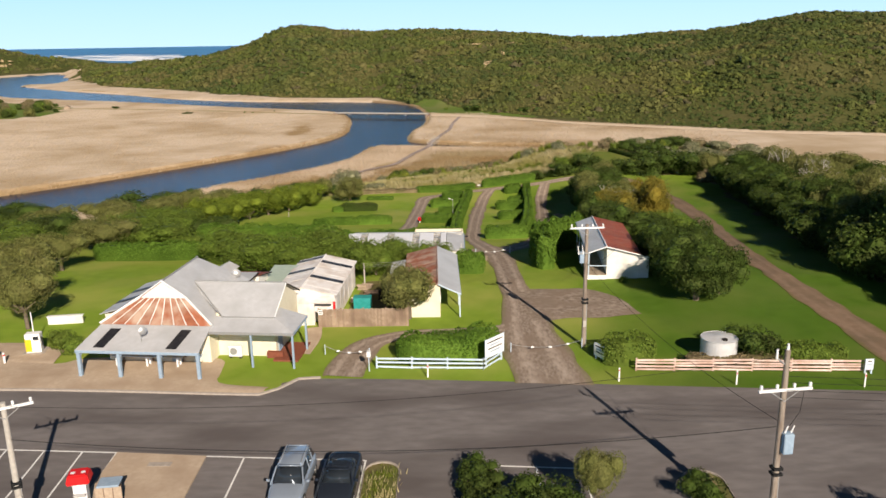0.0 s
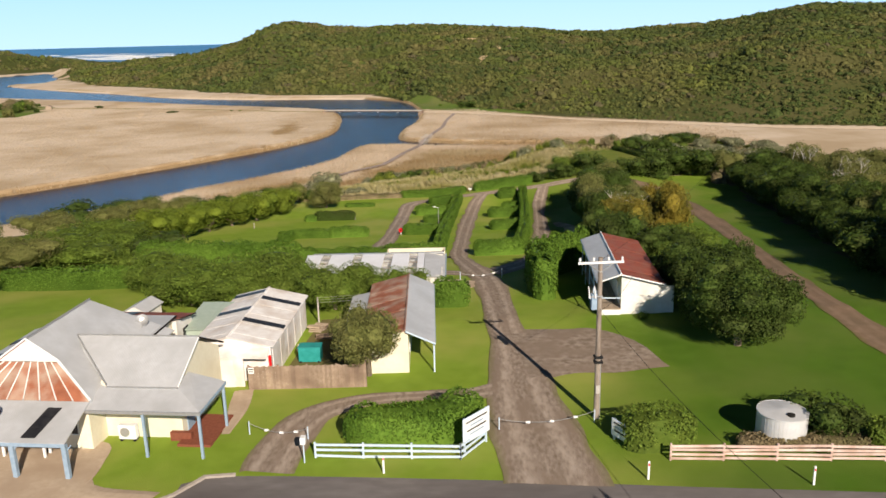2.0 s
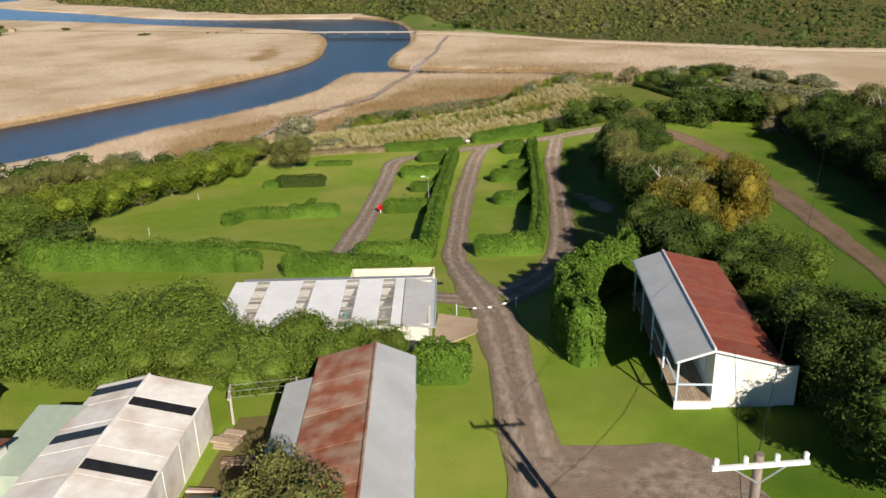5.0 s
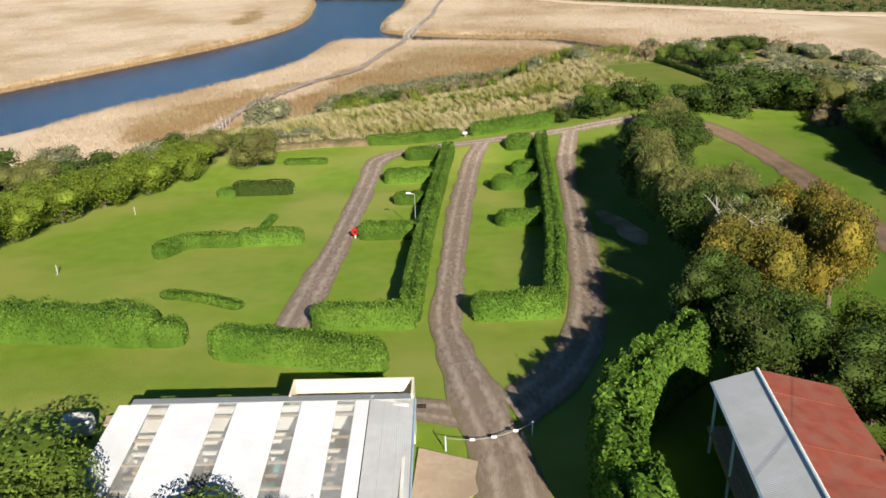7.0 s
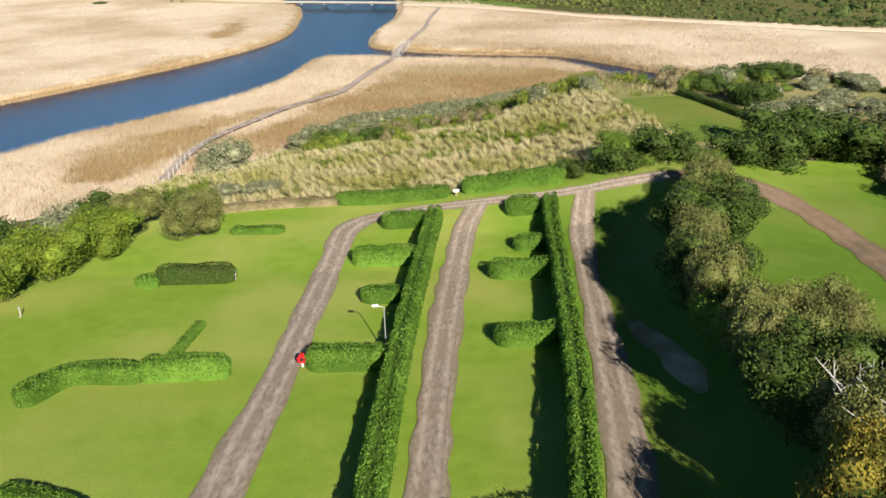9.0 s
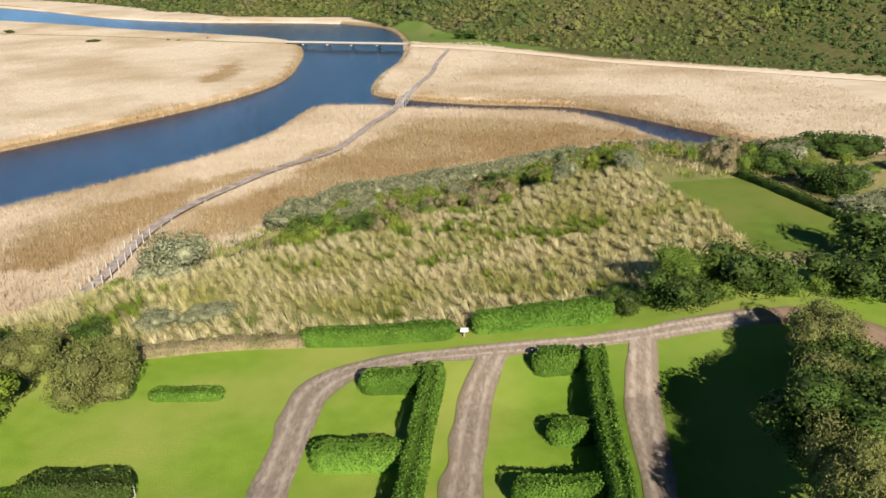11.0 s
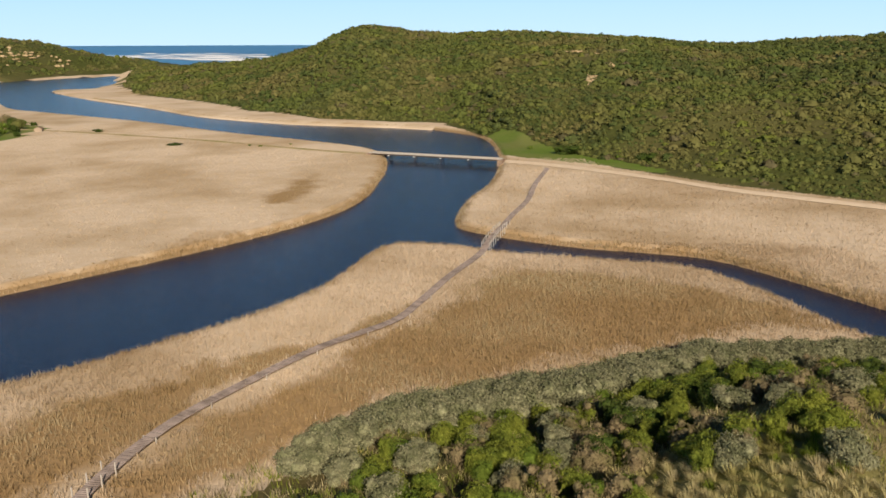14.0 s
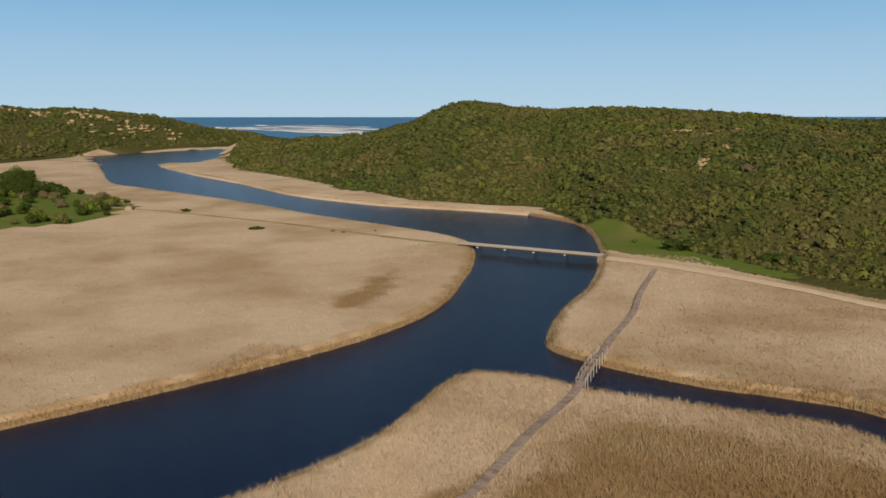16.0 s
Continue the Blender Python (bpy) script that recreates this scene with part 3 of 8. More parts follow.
# street, with a slight crossfall, and its kerb
drape("road", [(-90, 39.6), (-32, 38.7), (-14.2, 37.5), (-13.2, 38.4), (-11.9, 40.0), (2.3, 39.1), (13.6, 37.9), (26.7, 36.4), (60, 32.8), (120, 26)],
      [(-90, -40), (-32, -40), (-14, -40), (-13, -40), (-11.5, -40), (2, -40), (13, -40), (26, -40), (60, -40), (120, -40)], M_ASPHALT, 0.03,
      "worn grey-brown asphalt street with patches", wobble=0.0, cols=10, step=1.0)
drape("pavement", [(-60, 44.5), (-36, 43.8), (-30.5, 43.2), (-28.5, 44.2), (-19.3, 44.0), (-18.0, 41.5), (-17.6, 39.4), (-14.0, 38.6)],
      [(-60, 39.3), (-36, 38.9), (-30.5, 38.8), (-28.5, 38.75), (-19.3, 38.05), (-18.0, 37.9), (-17.2, 37.85), (-14.3, 37.6)], M_CONC, 0.12, "tan concrete footpath in front of the store", "pavement", wobble=0.0, cols=3)


def build_kerb():
    line = smooth_line([(-60, 39.15), (-32, 38.75), (-14.4, 37.45), (-13.3, 38.3), (-12.2, 39.9), (-10.7, 40.05)], 1.2)
    bm = bmesh.new()
    prev = None
    for (x, y), (x2, y2) in zip(line, line[1:]):
        t = Vector((x2 - x, y2 - y, 0)).normalized()
        s = Vector((-t.y, t.x, 0)) * 0.08
        for p in ((x, y), (x2, y2)):
            c = Vector((*p, 0))
            ring = [bm.verts.new(c + s + Vector((0, 0, z)) if k else c - s + Vector((0, 0, z))) for k, z in ((0, 0.0), (0, 0.13), (1, 0.15), (1, 0.0))]
            if prev:
                for i in range(3):
                    bm.faces.new((prev[i], prev[i + 1], ring[i + 1], ring[i]))
            prev = ring
        prev = ring
    bmesh.ops.recalc_face_normals(bm, faces=bm.faces)
    tagged(part("kerb", bm, M_KERB), "low concrete kerb along the street", "kerb", kind="structure")


build_kerb()

# ---------------------------------------------------------------- plants
M_HEDGE = mat("hedge_leaves", (0.0831, 0.153, 0.0184), (0.123, 0.204, 0.0286), (0.0686, 0.128, 0.0163), s1=0.4, s2=4.0, rough=0.6, island=0.35, leaf=0.2)
M_TREE = mat("dark_leaves", (0.0324, 0.0567, 0.0108), (0.0621, 0.0918, 0.0175), (0.0486, 0.0648, 0.0162), s1=0.5, s2=3.0, rough=0.6, island=0.4, leaf=0.08)
M_SHRUB = mat("green_leaves", (0.0862, 0.137, 0.0204), (0.144, 0.198, 0.0312), (0.0977, 0.132, 0.0231), s1=0.5, s2=3.0, rough=0.6, island=0.4, leaf=0.2)
M_LIME = mat("lime_leaves", (0.119, 0.162, 0.0187), (0.17, 0.208, 0.0255), (0.102, 0.14, 0.0187), s1=0.5, s2=3.0, rough=0.6, island=0.35, leaf=0.2)
M_BUSH = mat("olive_green_leaves", (0.138, 0.168, 0.0257), (0.217, 0.241, 0.0393), (0.115, 0.151, 0.0242), s1=0.5, s2=3.0, rough=0.6, island=0.4, leaf=0.2)
M_GREY = mat("grey_leaves", (0.165, 0.167, 0.088), (0.253, 0.249, 0.154), (0.132, 0.141, 0.0726), s1=0.6, s2=3.0, rough=0.7, island=0.4, leaf=0.12)
M_OLIVE = mat("olive_leaves", (0.106, 0.117, 0.0316), (0.175, 0.181, 0.0546), (0.131, 0.128, 0.0431), s1=0.5, s2=3.0, rough=0.65, island=0.4, leaf=0.15)
M_WATTLE = mat("wattle_leaves", (0.17, 0.135, 0.0194), (0.238, 0.184, 0.0302), (0.102, 0.106, 0.0216), s1=0.5, s2=2.0, rough=0.65, island=0.35, leaf=0.15)
M_DEAD = mat("dead_twigs", (0.13, 0.10, 0.052), (0.20, 0.16, 0.09), (0.11, 0.10, 0.042), s1=0.6, s2=3.0, rough=0.85, island=0.35)
M_BARK = mat("bark", (0.10, 0.075, 0.05), (0.20, 0.16, 0.12), s2=8.0, rough=0.9, bump=0.6, bscale=20)
M_BLEACH = mat("bleached_wood", (0.34, 0.31, 0.27), (0.46, 0.43, 0.38), s2=6.0, rough=0.85)
M_REED = mat("reed_blades", (0.529, 0.427, 0.308), (0.637, 0.53, 0.403), (0.421, 0.319, 0.202), s1=0.03, s2=0.6, rough=0.8, island=0.08, leaf=0.4)
M_RUSH = mat("rush_blades", (0.282, 0.194, 0.0889), (0.378, 0.271, 0.143), (0.422, 0.339, 0.202), s1=0.05, s2=0.6, rough=0.8, island=0.2, leaf=0.35)
M_STRAW = mat("tussock_blades", (0.454, 0.382, 0.196), (0.591, 0.513, 0.305), (0.335, 0.311, 0.0972), s1=0.12, s2=1.0, rough=0.8, island=0.2, leaf=0.35)
M_SCRUB = mat("hill_scrub", (0.0568, 0.0731, 0.0167), (0.0924, 0.11, 0.0267), (0.114, 0.103, 0.0367), s1=0.02, s2=0.5, rough=0.8, island=0.18)
M_SCRUB_DARK = mat("dark_hill_scrub", (0.0391, 0.0585, 0.0152), (0.0693, 0.0909, 0.0229), (0.0603, 0.0702, 0.0229), s1=0.03, s2=0.5, rough=0.8, island=0.18)
M_SCRUB_LIME = mat("yellow_hill_scrub", (0.0832, 0.102, 0.0186), (0.122, 0.14, 0.0278), (0.11, 0.106, 0.0309), s1=0.03, s2=0.5, rough=0.8, island=0.18)
M_SCRUB_BROWN = mat("brown_hill_scrub", (0.0757, 0.0651, 0.0308), (0.116, 0.101, 0.0533), (0.0712, 0.0688, 0.0296), s1=0.03, s2=0.5, rough=0.85, island=0.18)


def quads(P, N, size, rng, long=1.0):
    """Small leaf quads at P, facing roughly along N."""
    n = len(P)
    N = N + rng.normal(size=(n, 3)) * 0.55
    N /= np.linalg.norm(N, axis=1)[:, None] + 1e-9
    U = np.cross(N, rng.normal(size=(n, 3)))
    U /= np.linalg.norm(U, axis=1)[:, None] + 1e-9
    W = np.cross(N, U)
    s = (size * rng.uniform(0.6, 1.3, n))[:, None]
    V = np.stack([P - U * s * long, P - W * s * 0.55, P + U * s * long, P + W * s * 0.55], 1).reshape(-1, 3)
    F = np.arange(4 * n).reshape(n, 4)
    return V, F


def ball(level=1):
    bm = bmesh.new()
    bmesh.ops.create_icosphere(bm, subdivisions=level, radius=1)
    V = np.array([v.co for v in bm.verts])
    F = [[v.index for v in f.verts] for f in bm.faces]
    bm.free()
    return V, F


BALL1, BALL2 = ball(1), ball(2)


def crown_arrays(blobs, leaf, density, seed, core=0.7):
    """Leaves over a set of ellipsoid lumps, with a leafy core inside each."""
    rng = np.random.default_rng(seed)
    V, F, o = [], [], 0
    for k, (cx, cy, cz, rx, ry, rz) in enumerate(blobs):
        c, r = np.array((cx, cy, cz)), np.array((rx, ry, rz))
        n = int(density * 4 * (rx * ry + ry * rz + rx * rz) / 3 * 3.14)
        D = rng.normal(size=(n, 3))
        D /= np.linalg.norm(D, axis=1)[:, None]
        bump = 1 + 0.16 * lattice(D[:, 0] * 3 + k * 9, D[:, 1] * 3 + D[:, 2] * 2, 1.0, seed) + rng.normal(size=n) * 0.06
        P = c + D * r * bump[:, None]
        keep = P[:, 2] > 0.05
        P, D = P[keep], D[keep]
        v, f = quads(P, D / r, leaf, rng, 1.1)
        V.append(v)
        F += (f + o).tolist()
        o += len(v)
        v, f = BALL2
        b2 = 1 + 0.2 * lattice(v[:, 0] * 2 + k * 7, v[:, 1] * 2 + v[:, 2], 1.0, seed + 3)
        w = c + v * r * core * b2[:, None]
        w[:, 2] = np.maximum(w[:, 2], 0.0)
        V.append(w)
        F += [[i + o for i in q] for q in f]
        o += len(w)
    return np.concatenate(V), F


def lumps(r, h, base, n, seed, flat=0.75):
    """Lumps that fill a crown of radius r from base to h."""
    rng = random.Random(seed)
    out = [(0, 0, (base + h) / 2, r * 0.72, r * 0.72, (h - base) * 0.46)]
    for k in range(n):
        a, d = rng.uniform(0, 6.28), r * rng.uniform(0.35, 0.72)
        z = base + (h - base) * rng.uniform(0.2, 0.78)
        q = r * rng.uniform(0.22, 0.46)
        out.append((d * math.cos(a), d * math.sin(a), z, q, q * rng.uniform(0.8, 1.1), q * flat))
    return out


def bush(name, r, h, leafmat, seed, label, category="shrub", leaf=0.09, density=42, n=8, group=""):
    """A shrub leafy to the ground, with short stems inside."""
    t = thing(name, 0, 0, 0, 0, label, category, group)
    V, F = crown_arrays(lumps(r, h, -0.15 * h, n, seed), leaf, density, seed)
    from_arrays("foliage", V, F, [leafmat], parent=t)
    bm = bmesh.new()
    for k in range(4):
        a = k * 1.6 + seed
        tube_bm((0.1 * math.cos(a), 0.1 * math.sin(a), -0.2), (0.5 * r * math.cos(a), 0.5 * r * math.sin(a), 0.6 * h), 0.06, 0.02, 5, bm)
    part("stem", bm, M_BARK, t)
    return t


def tree(name, r, h, clear, leafmat, seed, label, category="tree", leaf=0.16, density=14, n=9, group="", dead=False):
    """A tapered trunk that forks into limbs under a crown of leaf clumps."""
    t = thing(name, 0, 0, 0, 0, label, category, group)
    bl = lumps(r, h, clear, n, seed)
    rng = random.Random(seed + 9)
    bm = bmesh.new()
    fork = Vector((rng.uniform(-0.2, 0.2), rng.uniform(-0.2, 0.2), clear * 0.8 + 0.3))
    tube_bm((0, 0, -0.4), fork, 0.05 * h, 0.036 * h, 8, bm)
    for b in bl[1:]:
        mid = fork.lerp(Vector(b[:3]), 0.55) + Vector((0, 0, -0.15 * r))
        tube_bm(fork, mid, 0.022 * h, 0.014 * h, 6, bm)
        tube_bm(mid, b[:3], 0.014 * h, 0.005 * h, 5, bm)
    part("trunk", bm, M_BARK, t)
    V, F = crown_arrays(bl, leaf, density, seed)
    from_arrays("crown", V, F, [leafmat], parent=t)
    if dead:
        bm = bmesh.new()
        for k in range(26):
            a, e = rng.uniform(0, 6.28), rng.uniform(0.1, 0.9)
            p = Vector((rng.uniform(-0.4, 0.4) * r, rng.uniform(-0.9, 0.1) * r, h * 0.72))
            q = p + Vector((math.cos(a) * e, math.sin(a) * e, rng.uniform(0.1, 0.5))) * r * 0.7
            tube_bm(p, q, 0.05, 0.012, 4, bm)
            for j in range(3):
                w = p.lerp(q, 0.4 + 0.2 * j)
                tube_bm(w, w + Vector((rng.uniform(-1, 1), rng.uniform(-1, 1), rng.uniform(0, 0.6))) * 0.5, 0.02, 0.006, 4, bm)
        part("dead_top", bm, M_BLEACH, t, "bleached bare twigs")
    return t


def on_ground(x, y, turn=0.0, s=1.0, sz=None, sink=0.0):
    return pose(x, y, float(height(x, y)) - sink, 0, 0, turn) @ Matrix.Diagonal((s, s, sz or s, 1))


def scatter(protos, spots, sink=0.1):
    """The first use of a plant is the plant itself, the others are copies of it. Spots: which, x, y, scale, scale in height."""
    used = set()
    rng = random.Random(len(spots))
    for k, x, y, s, sz in spots:
        m = on_ground(x, y, rng.uniform(0, 360), s, sz, sink)
        ob = protos[k]
        if k in used:
            c = copy_thing(ob, m)
        else:
            ob.matrix_basis = m
            used.add(k)
            ob.scale = (1, 1, 1)
            ob.matrix_basis = m


def hedge(name, line, width, high, label, leafmat=None, seed=0, leaf=0.08, density=105, lumpy=0.08, group="clipped hedges", category="hedge"):
    """A clipped hedge along a line: rounded section, uneven leafy faces."""
    rng = np.random.default_rng(seed + 100)
    P = np.array(smooth_line(line, 0.6))
    t = thing(name, P[0, 0], P[0, 1], float(height(P[0, 0], P[0, 1])), 0, label, category, group)
    o = np.array((P[0, 0], P[0, 1], float(height(P[0, 0], P[0, 1]))))
    d = np.r_[0, np.cumsum(np.hypot(*np.diff(P, axis=0).T))]
    T = np.gradient(P, axis=0)
    T /= np.linalg.norm(T, axis=1)[:, None]
    span, w = d[-1], width / 2
    # section: angle from one foot over the top to the other
    def section(a, half, tall):
        cx, sx = np.cos(a), np.sin(a)
        e = 0.45
        return np.sign(cx) * np.abs(cx) ** e * half, np.abs(sx) ** e * tall
    n = int(density * (span + width) * (2 * high + width))
    s = rng.uniform(-w, span + w, n)
    a = rng.uniform(0, math.pi, n)
    end = np.clip(np.maximum(-s, s - span) / w, 0, 1)
    sh = np.sqrt(np.clip(1 - end ** 2, 0.05, 1))
    sc = np.clip(s, 0, span)
    X, Y = np.interp(sc, d, P[:, 0]), np.interp(sc, d, P[:, 1])
    TX, TY = np.interp(sc, d, T[:, 0]), np.interp(sc, d, T[:, 1])
    lump = 1 + lumpy * lattice(s * 1.3, a * 2.0, 1.0, seed) + rng.normal(size=n) * 0.03
    u, z = section(a, w * sh, high * (0.55 + 0.45 * sh))
    u, z = u * lump, z * lump
    over = s - sc
    wx, wy = X + TX * over - TY * u, Y + TY * over + TX * u
    Q = np.c_[wx, wy, height(wx, wy) + z] - o
    N = np.c_[-TY * np.cos(a) + TX * np.sign(over) * end, TX * np.cos(a) + TY * np.sign(over) * end, np.sin(a) * 0.9]
    V1, F1 = quads(Q, N, leaf, rng, 1.1)
    # core
    k = 9
    aa = np.linspace(0, math.pi, k)
    V2, F2 = [], []
    rows = [(-w * 0.8, 0.5), (-w * 0.4, 0.85)] + [(x, 1.0) for x in d] + [(span + w * 0.4, 0.85), (span + w * 0.8, 0.5)]
    for x, q in rows:
        xc = min(max(x, 0), span)
        px_, py_ = np.interp(xc, d, P[:, 0]), np.interp(xc, d, P[:, 1])
        tx, ty = np.interp(xc, d, T[:, 0]), np.interp(xc, d, T[:, 1])
        u, z = section(aa, w * 0.9 * q, high * 0.93 * (0.5 + 0.5 * q))
        gx, gy = px_ + tx * (x - xc) - ty * u, py_ + ty * (x - xc) + tx * u
        V2.append(np.c_[gx, gy, height(gx, gy) + z - 0.05] - o)
    V2 = np.concatenate(V2)
    b = len(V1)
    for i in range(len(rows) - 1):
        for j in range(k - 1):
            q = b + i * k + j
            F2.append([q, q + 1, q + k + 1, q + k])
    F2 += [[b + j for j in range(k)], [b + (len(rows) - 1) * k + j for j in range(k)]]
    from_arrays("foliage", np.concatenate([V1, V2]), F1.tolist() + F2, [leafmat or M_HEDGE], parent=t)
    for q in np.arange(0.3, max(span, 0.4), 1.6):
        sx, sy = float(np.interp(q, d, P[:, 0])), float(np.interp(q, d, P[:, 1]))
        sz = float(height(sx, sy)) - o[2]
        part("stem", tube_bm((sx - o[0], sy - o[1], sz - 0.2), (sx - o[0] + 0.1, sy - o[1], sz + high * 0.75), 0.05, 0.02, 5), M_BARK, t)
    return t


CLIP = "clipped bright green hedge beside the gravel lane"
hedge("hedge", [(-6.2, 91.2), (-1.0, 91.0)], 1.5, 1.7, CLIP, seed=1)
hedge("hedge", [(-0.75, 92.0), (-0.4, 101.4), (0.2, 113.5), (1.5, 131), (2.3, 138.4)], 1.5, 1.7, CLIP, seed=2)
hedge("hedge", [(3.9, 91.9), (8.3, 92.2)], 1.5, 1.8, CLIP, seed=3)
hedge("hedge", [(8.5, 92.7), (10.2, 104.4), (11.9, 121), (12.6, 130), (13.3, 138.8)], 1.5, 1.9, CLIP, seed=4)
BUMP = "short clipped hedge spur dividing camping bays"
for k, (x0, x1, y, h) in enumerate(((-5.0, -1.4, 110.4, 1.5), (-2.5, -0.9, 121.3, 1.2), (-4.0, 0.2, 129.6, 1.5), (-2.0, 0.7, 138.2, 1.4),
                                    (7.0, 9.9, 113.3, 1.4), (7.4, 11.2, 125.8, 1.5), (10.0, 11.4, 131.8, 1.3), (9.9, 11.6, 139.4, 1.5))):
    hedge("hedge", [(x0, y), (x1, y)], 1.7, h, BUMP, seed=10 + k)
hedge("hedge", [(-21.5, 106.6), (-20.0, 109.2), (-16.3, 109.2)], 1.4, 1.2, "low clipped hedge curving across the lawn", seed=20)
hedge("hedge", [(-15.2, 109.5), (-11.1, 109.7)], 1.6, 1.4, "low clipped hedge on the open lawn", seed=21)
hedge("hedge", [(-14.9, 111.2), (-14.4, 117.2)], 0.8, 0.45, "low clipped hedge on the open lawn", seed=22)
hedge("hedge", [(-19.6, 126.6), (-15.0, 126.6)], 2.0, 1.4, "dark square-cut hedge on the open lawn", M_TREE, seed=23)
hedge("hedge", [(-21.3, 125.6), (-20.6, 125.6)], 1.3, 1.0, "small rounded bush beside the dark hedge", seed=24)
hedge("hedge", [(-16.4, 137.6), (-12.6, 137.6)], 1.4, 0.6, "low rounded hedge near the lawn's edge", seed=25)
hedge("hedge", [(-7.2, 145.4), (-2, 145.4), (3.0, 145.0)], 1.8, 1.2, "long clipped hedge along the far lane", seed=26)
hedge("hedge", [(6.0, 145.3), (10.5, 145.1), (14.8, 144.9)], 1.9, 1.6, "long clipped hedge along the far lane", seed=27)
hedge("hedge", [(-34, 91.8), (-26.4, 91.2), (-17.0, 89.6)], 2.4, 2.4, "thick rough-clipped hedge behind the back lawn", seed=28, lumpy=0.15)
hedge("hedge", [(-15.8, 89.2), (-14.9, 89.2)], 1.6, 1.7, "rounded bush at the hedge's gap", seed=29)
hedge("hedge", [(-11.2, 87.2), (-6.5, 85.9), (-2.6, 84.4)], 2.0, 1.9, "thick hedge behind the long white shed", seed=30)
hedge("hedge", [(8.4, 68.2), (8.2, 71.5), (8.8, 75.2), (10.8, 78.6), (14.2, 82.4)], 2.1, 3.6, "tall curved hedge beside the grey shed", seed=31, lumpy=0.16, leaf=0.11, density=110)
hedge("hedge", [(-0.3, 66.4), (1.2, 66.4)], 1.7, 2.3, "tall feathery bush beside the cottage", seed=32, lumpy=0.2, leaf=0.1)
hedge("hedge", [(-4.4, 43.4), (-2, 43.3), (0.3, 44.0), (0.9, 45.0)], 2.4, 1.9, "rounded leafy hedge inside a low fence", seed=33, lumpy=0.15)
hedge("hedge", [(10.2, 42.2), (12.2, 42.4)], 2.0, 1.9, "leafy hedge at the gate post", M_SHRUB, seed=34, lumpy=0.2)
hedge("hedge", [(22.4, 41.2), (25.4, 40.9)], 1.6, 1.5, "leafy hedge behind the rail fence", M_SHRUB, seed=35, lumpy=0.2)
hedge("hedge", [(-41, 76.6), (-34, 76.4), (-25.0, 77.4)], 2.4, 1.9, "thick green hedge along the back lawn", seed=36, lumpy=0.15)

hedge("hedge", [(-18.0, 97.4), (-15.4, 96.6), (-12.6, 95.0)], 1.1, 0.48, "low clipped hedge on the open lawn", seed=39)
hedge("hedge", [(37.6, 180.4), (41.6, 169.2), (45.2, 159.6)], 1.2, 0.9, "low dark hedge round the mown field", M_TREE, seed=40, lumpy=0.2)
hedge("hedge", [(-20, 143.6), (-14, 144.8), (-8, 145.2)], 1.3, 0.8, "low brown dead hedge at the lawn's edge", M_DEAD, seed=37, lumpy=0.25)

hedge("hedge", [(15.6, 41.7), (20, 41.4), (24, 41.0)], 0.9, 0.65, "low brown twiggy hedge behind the rail fence", M_DEAD, seed=38, lumpy=0.25)

# trees and shrubs, one of each kind, then copies
P_TREE = {
    0: tree("tree", 3.2, 5.2, 0.6, M_TREE, 1, "dense dark green coastal tree", group="garden trees", leaf=0.08, density=52, n=18),
    1: tree("tree", 3.0, 4.6, 0.5, M_TREE, 2, "broad dark green coastal tree", group="garden trees", leaf=0.09, density=42, n=16),
    2: tree("tree", 3.0, 4.0, 0.4, M_SHRUB, 3, "leafy bright green spreading tree", group="garden trees", leaf=0.075, density=58, n=12),
    3: tree("tree", 2.9, 4.2, 1.2, M_OLIVE, 4, "olive green tea tree with a rounded crown", group="garden trees", leaf=0.065, density=70, n=12),
    4: tree("tree", 3.2, 5.0, 0.8, M_WATTLE, 5, "yellowing wattle tree in old bloom", group="garden trees", leaf=0.08, density=50, n=12),
    5: tree("tree", 3.4, 4.2, 0.8, M_OLIVE, 6, "olive tree with a bleached dead top", group="garden trees", leaf=0.08, density=46, n=14, dead=True),
    6: bush("shrub", 2.0, 2.2, M_SHRUB, 7, "rounded green coastal shrub", group="bank shrubs"),
    7: bush("saltbush", 2.2, 2.3, M_GREY, 8, "grey-green coastal shrub on the bank", group="bank shrubs", leaf=0.09, density=60, n=16),
    8: bush("bush", 2.0, 2.3, M_BUSH, 9, "yellow-green shrub on the bank", group="bank shrubs"),
    9: bush("dying_shrub", 1.8, 1.6, M_DEAD, 10, "brown dying shrub on the bank", group="bank shrubs", leaf=0.08, density=40),
    10: bush("shrub", 2.1, 2.4, M_TREE, 11, "dark green shrub on the bank", group="bank shrubs"),
    11: tree("tree", 3.4, 4.6, 0.9, M_OLIVE, 12, "olive dome-shaped tree on the lawn", group="garden trees", leaf=0.075, density=60, n=16),
    12: tree("tree", 2.9, 4.0, 0.4, M_LIME, 13, "rounded bright yellow-green tree", group="garden trees", leaf=0.08, density=50, n=16),
}
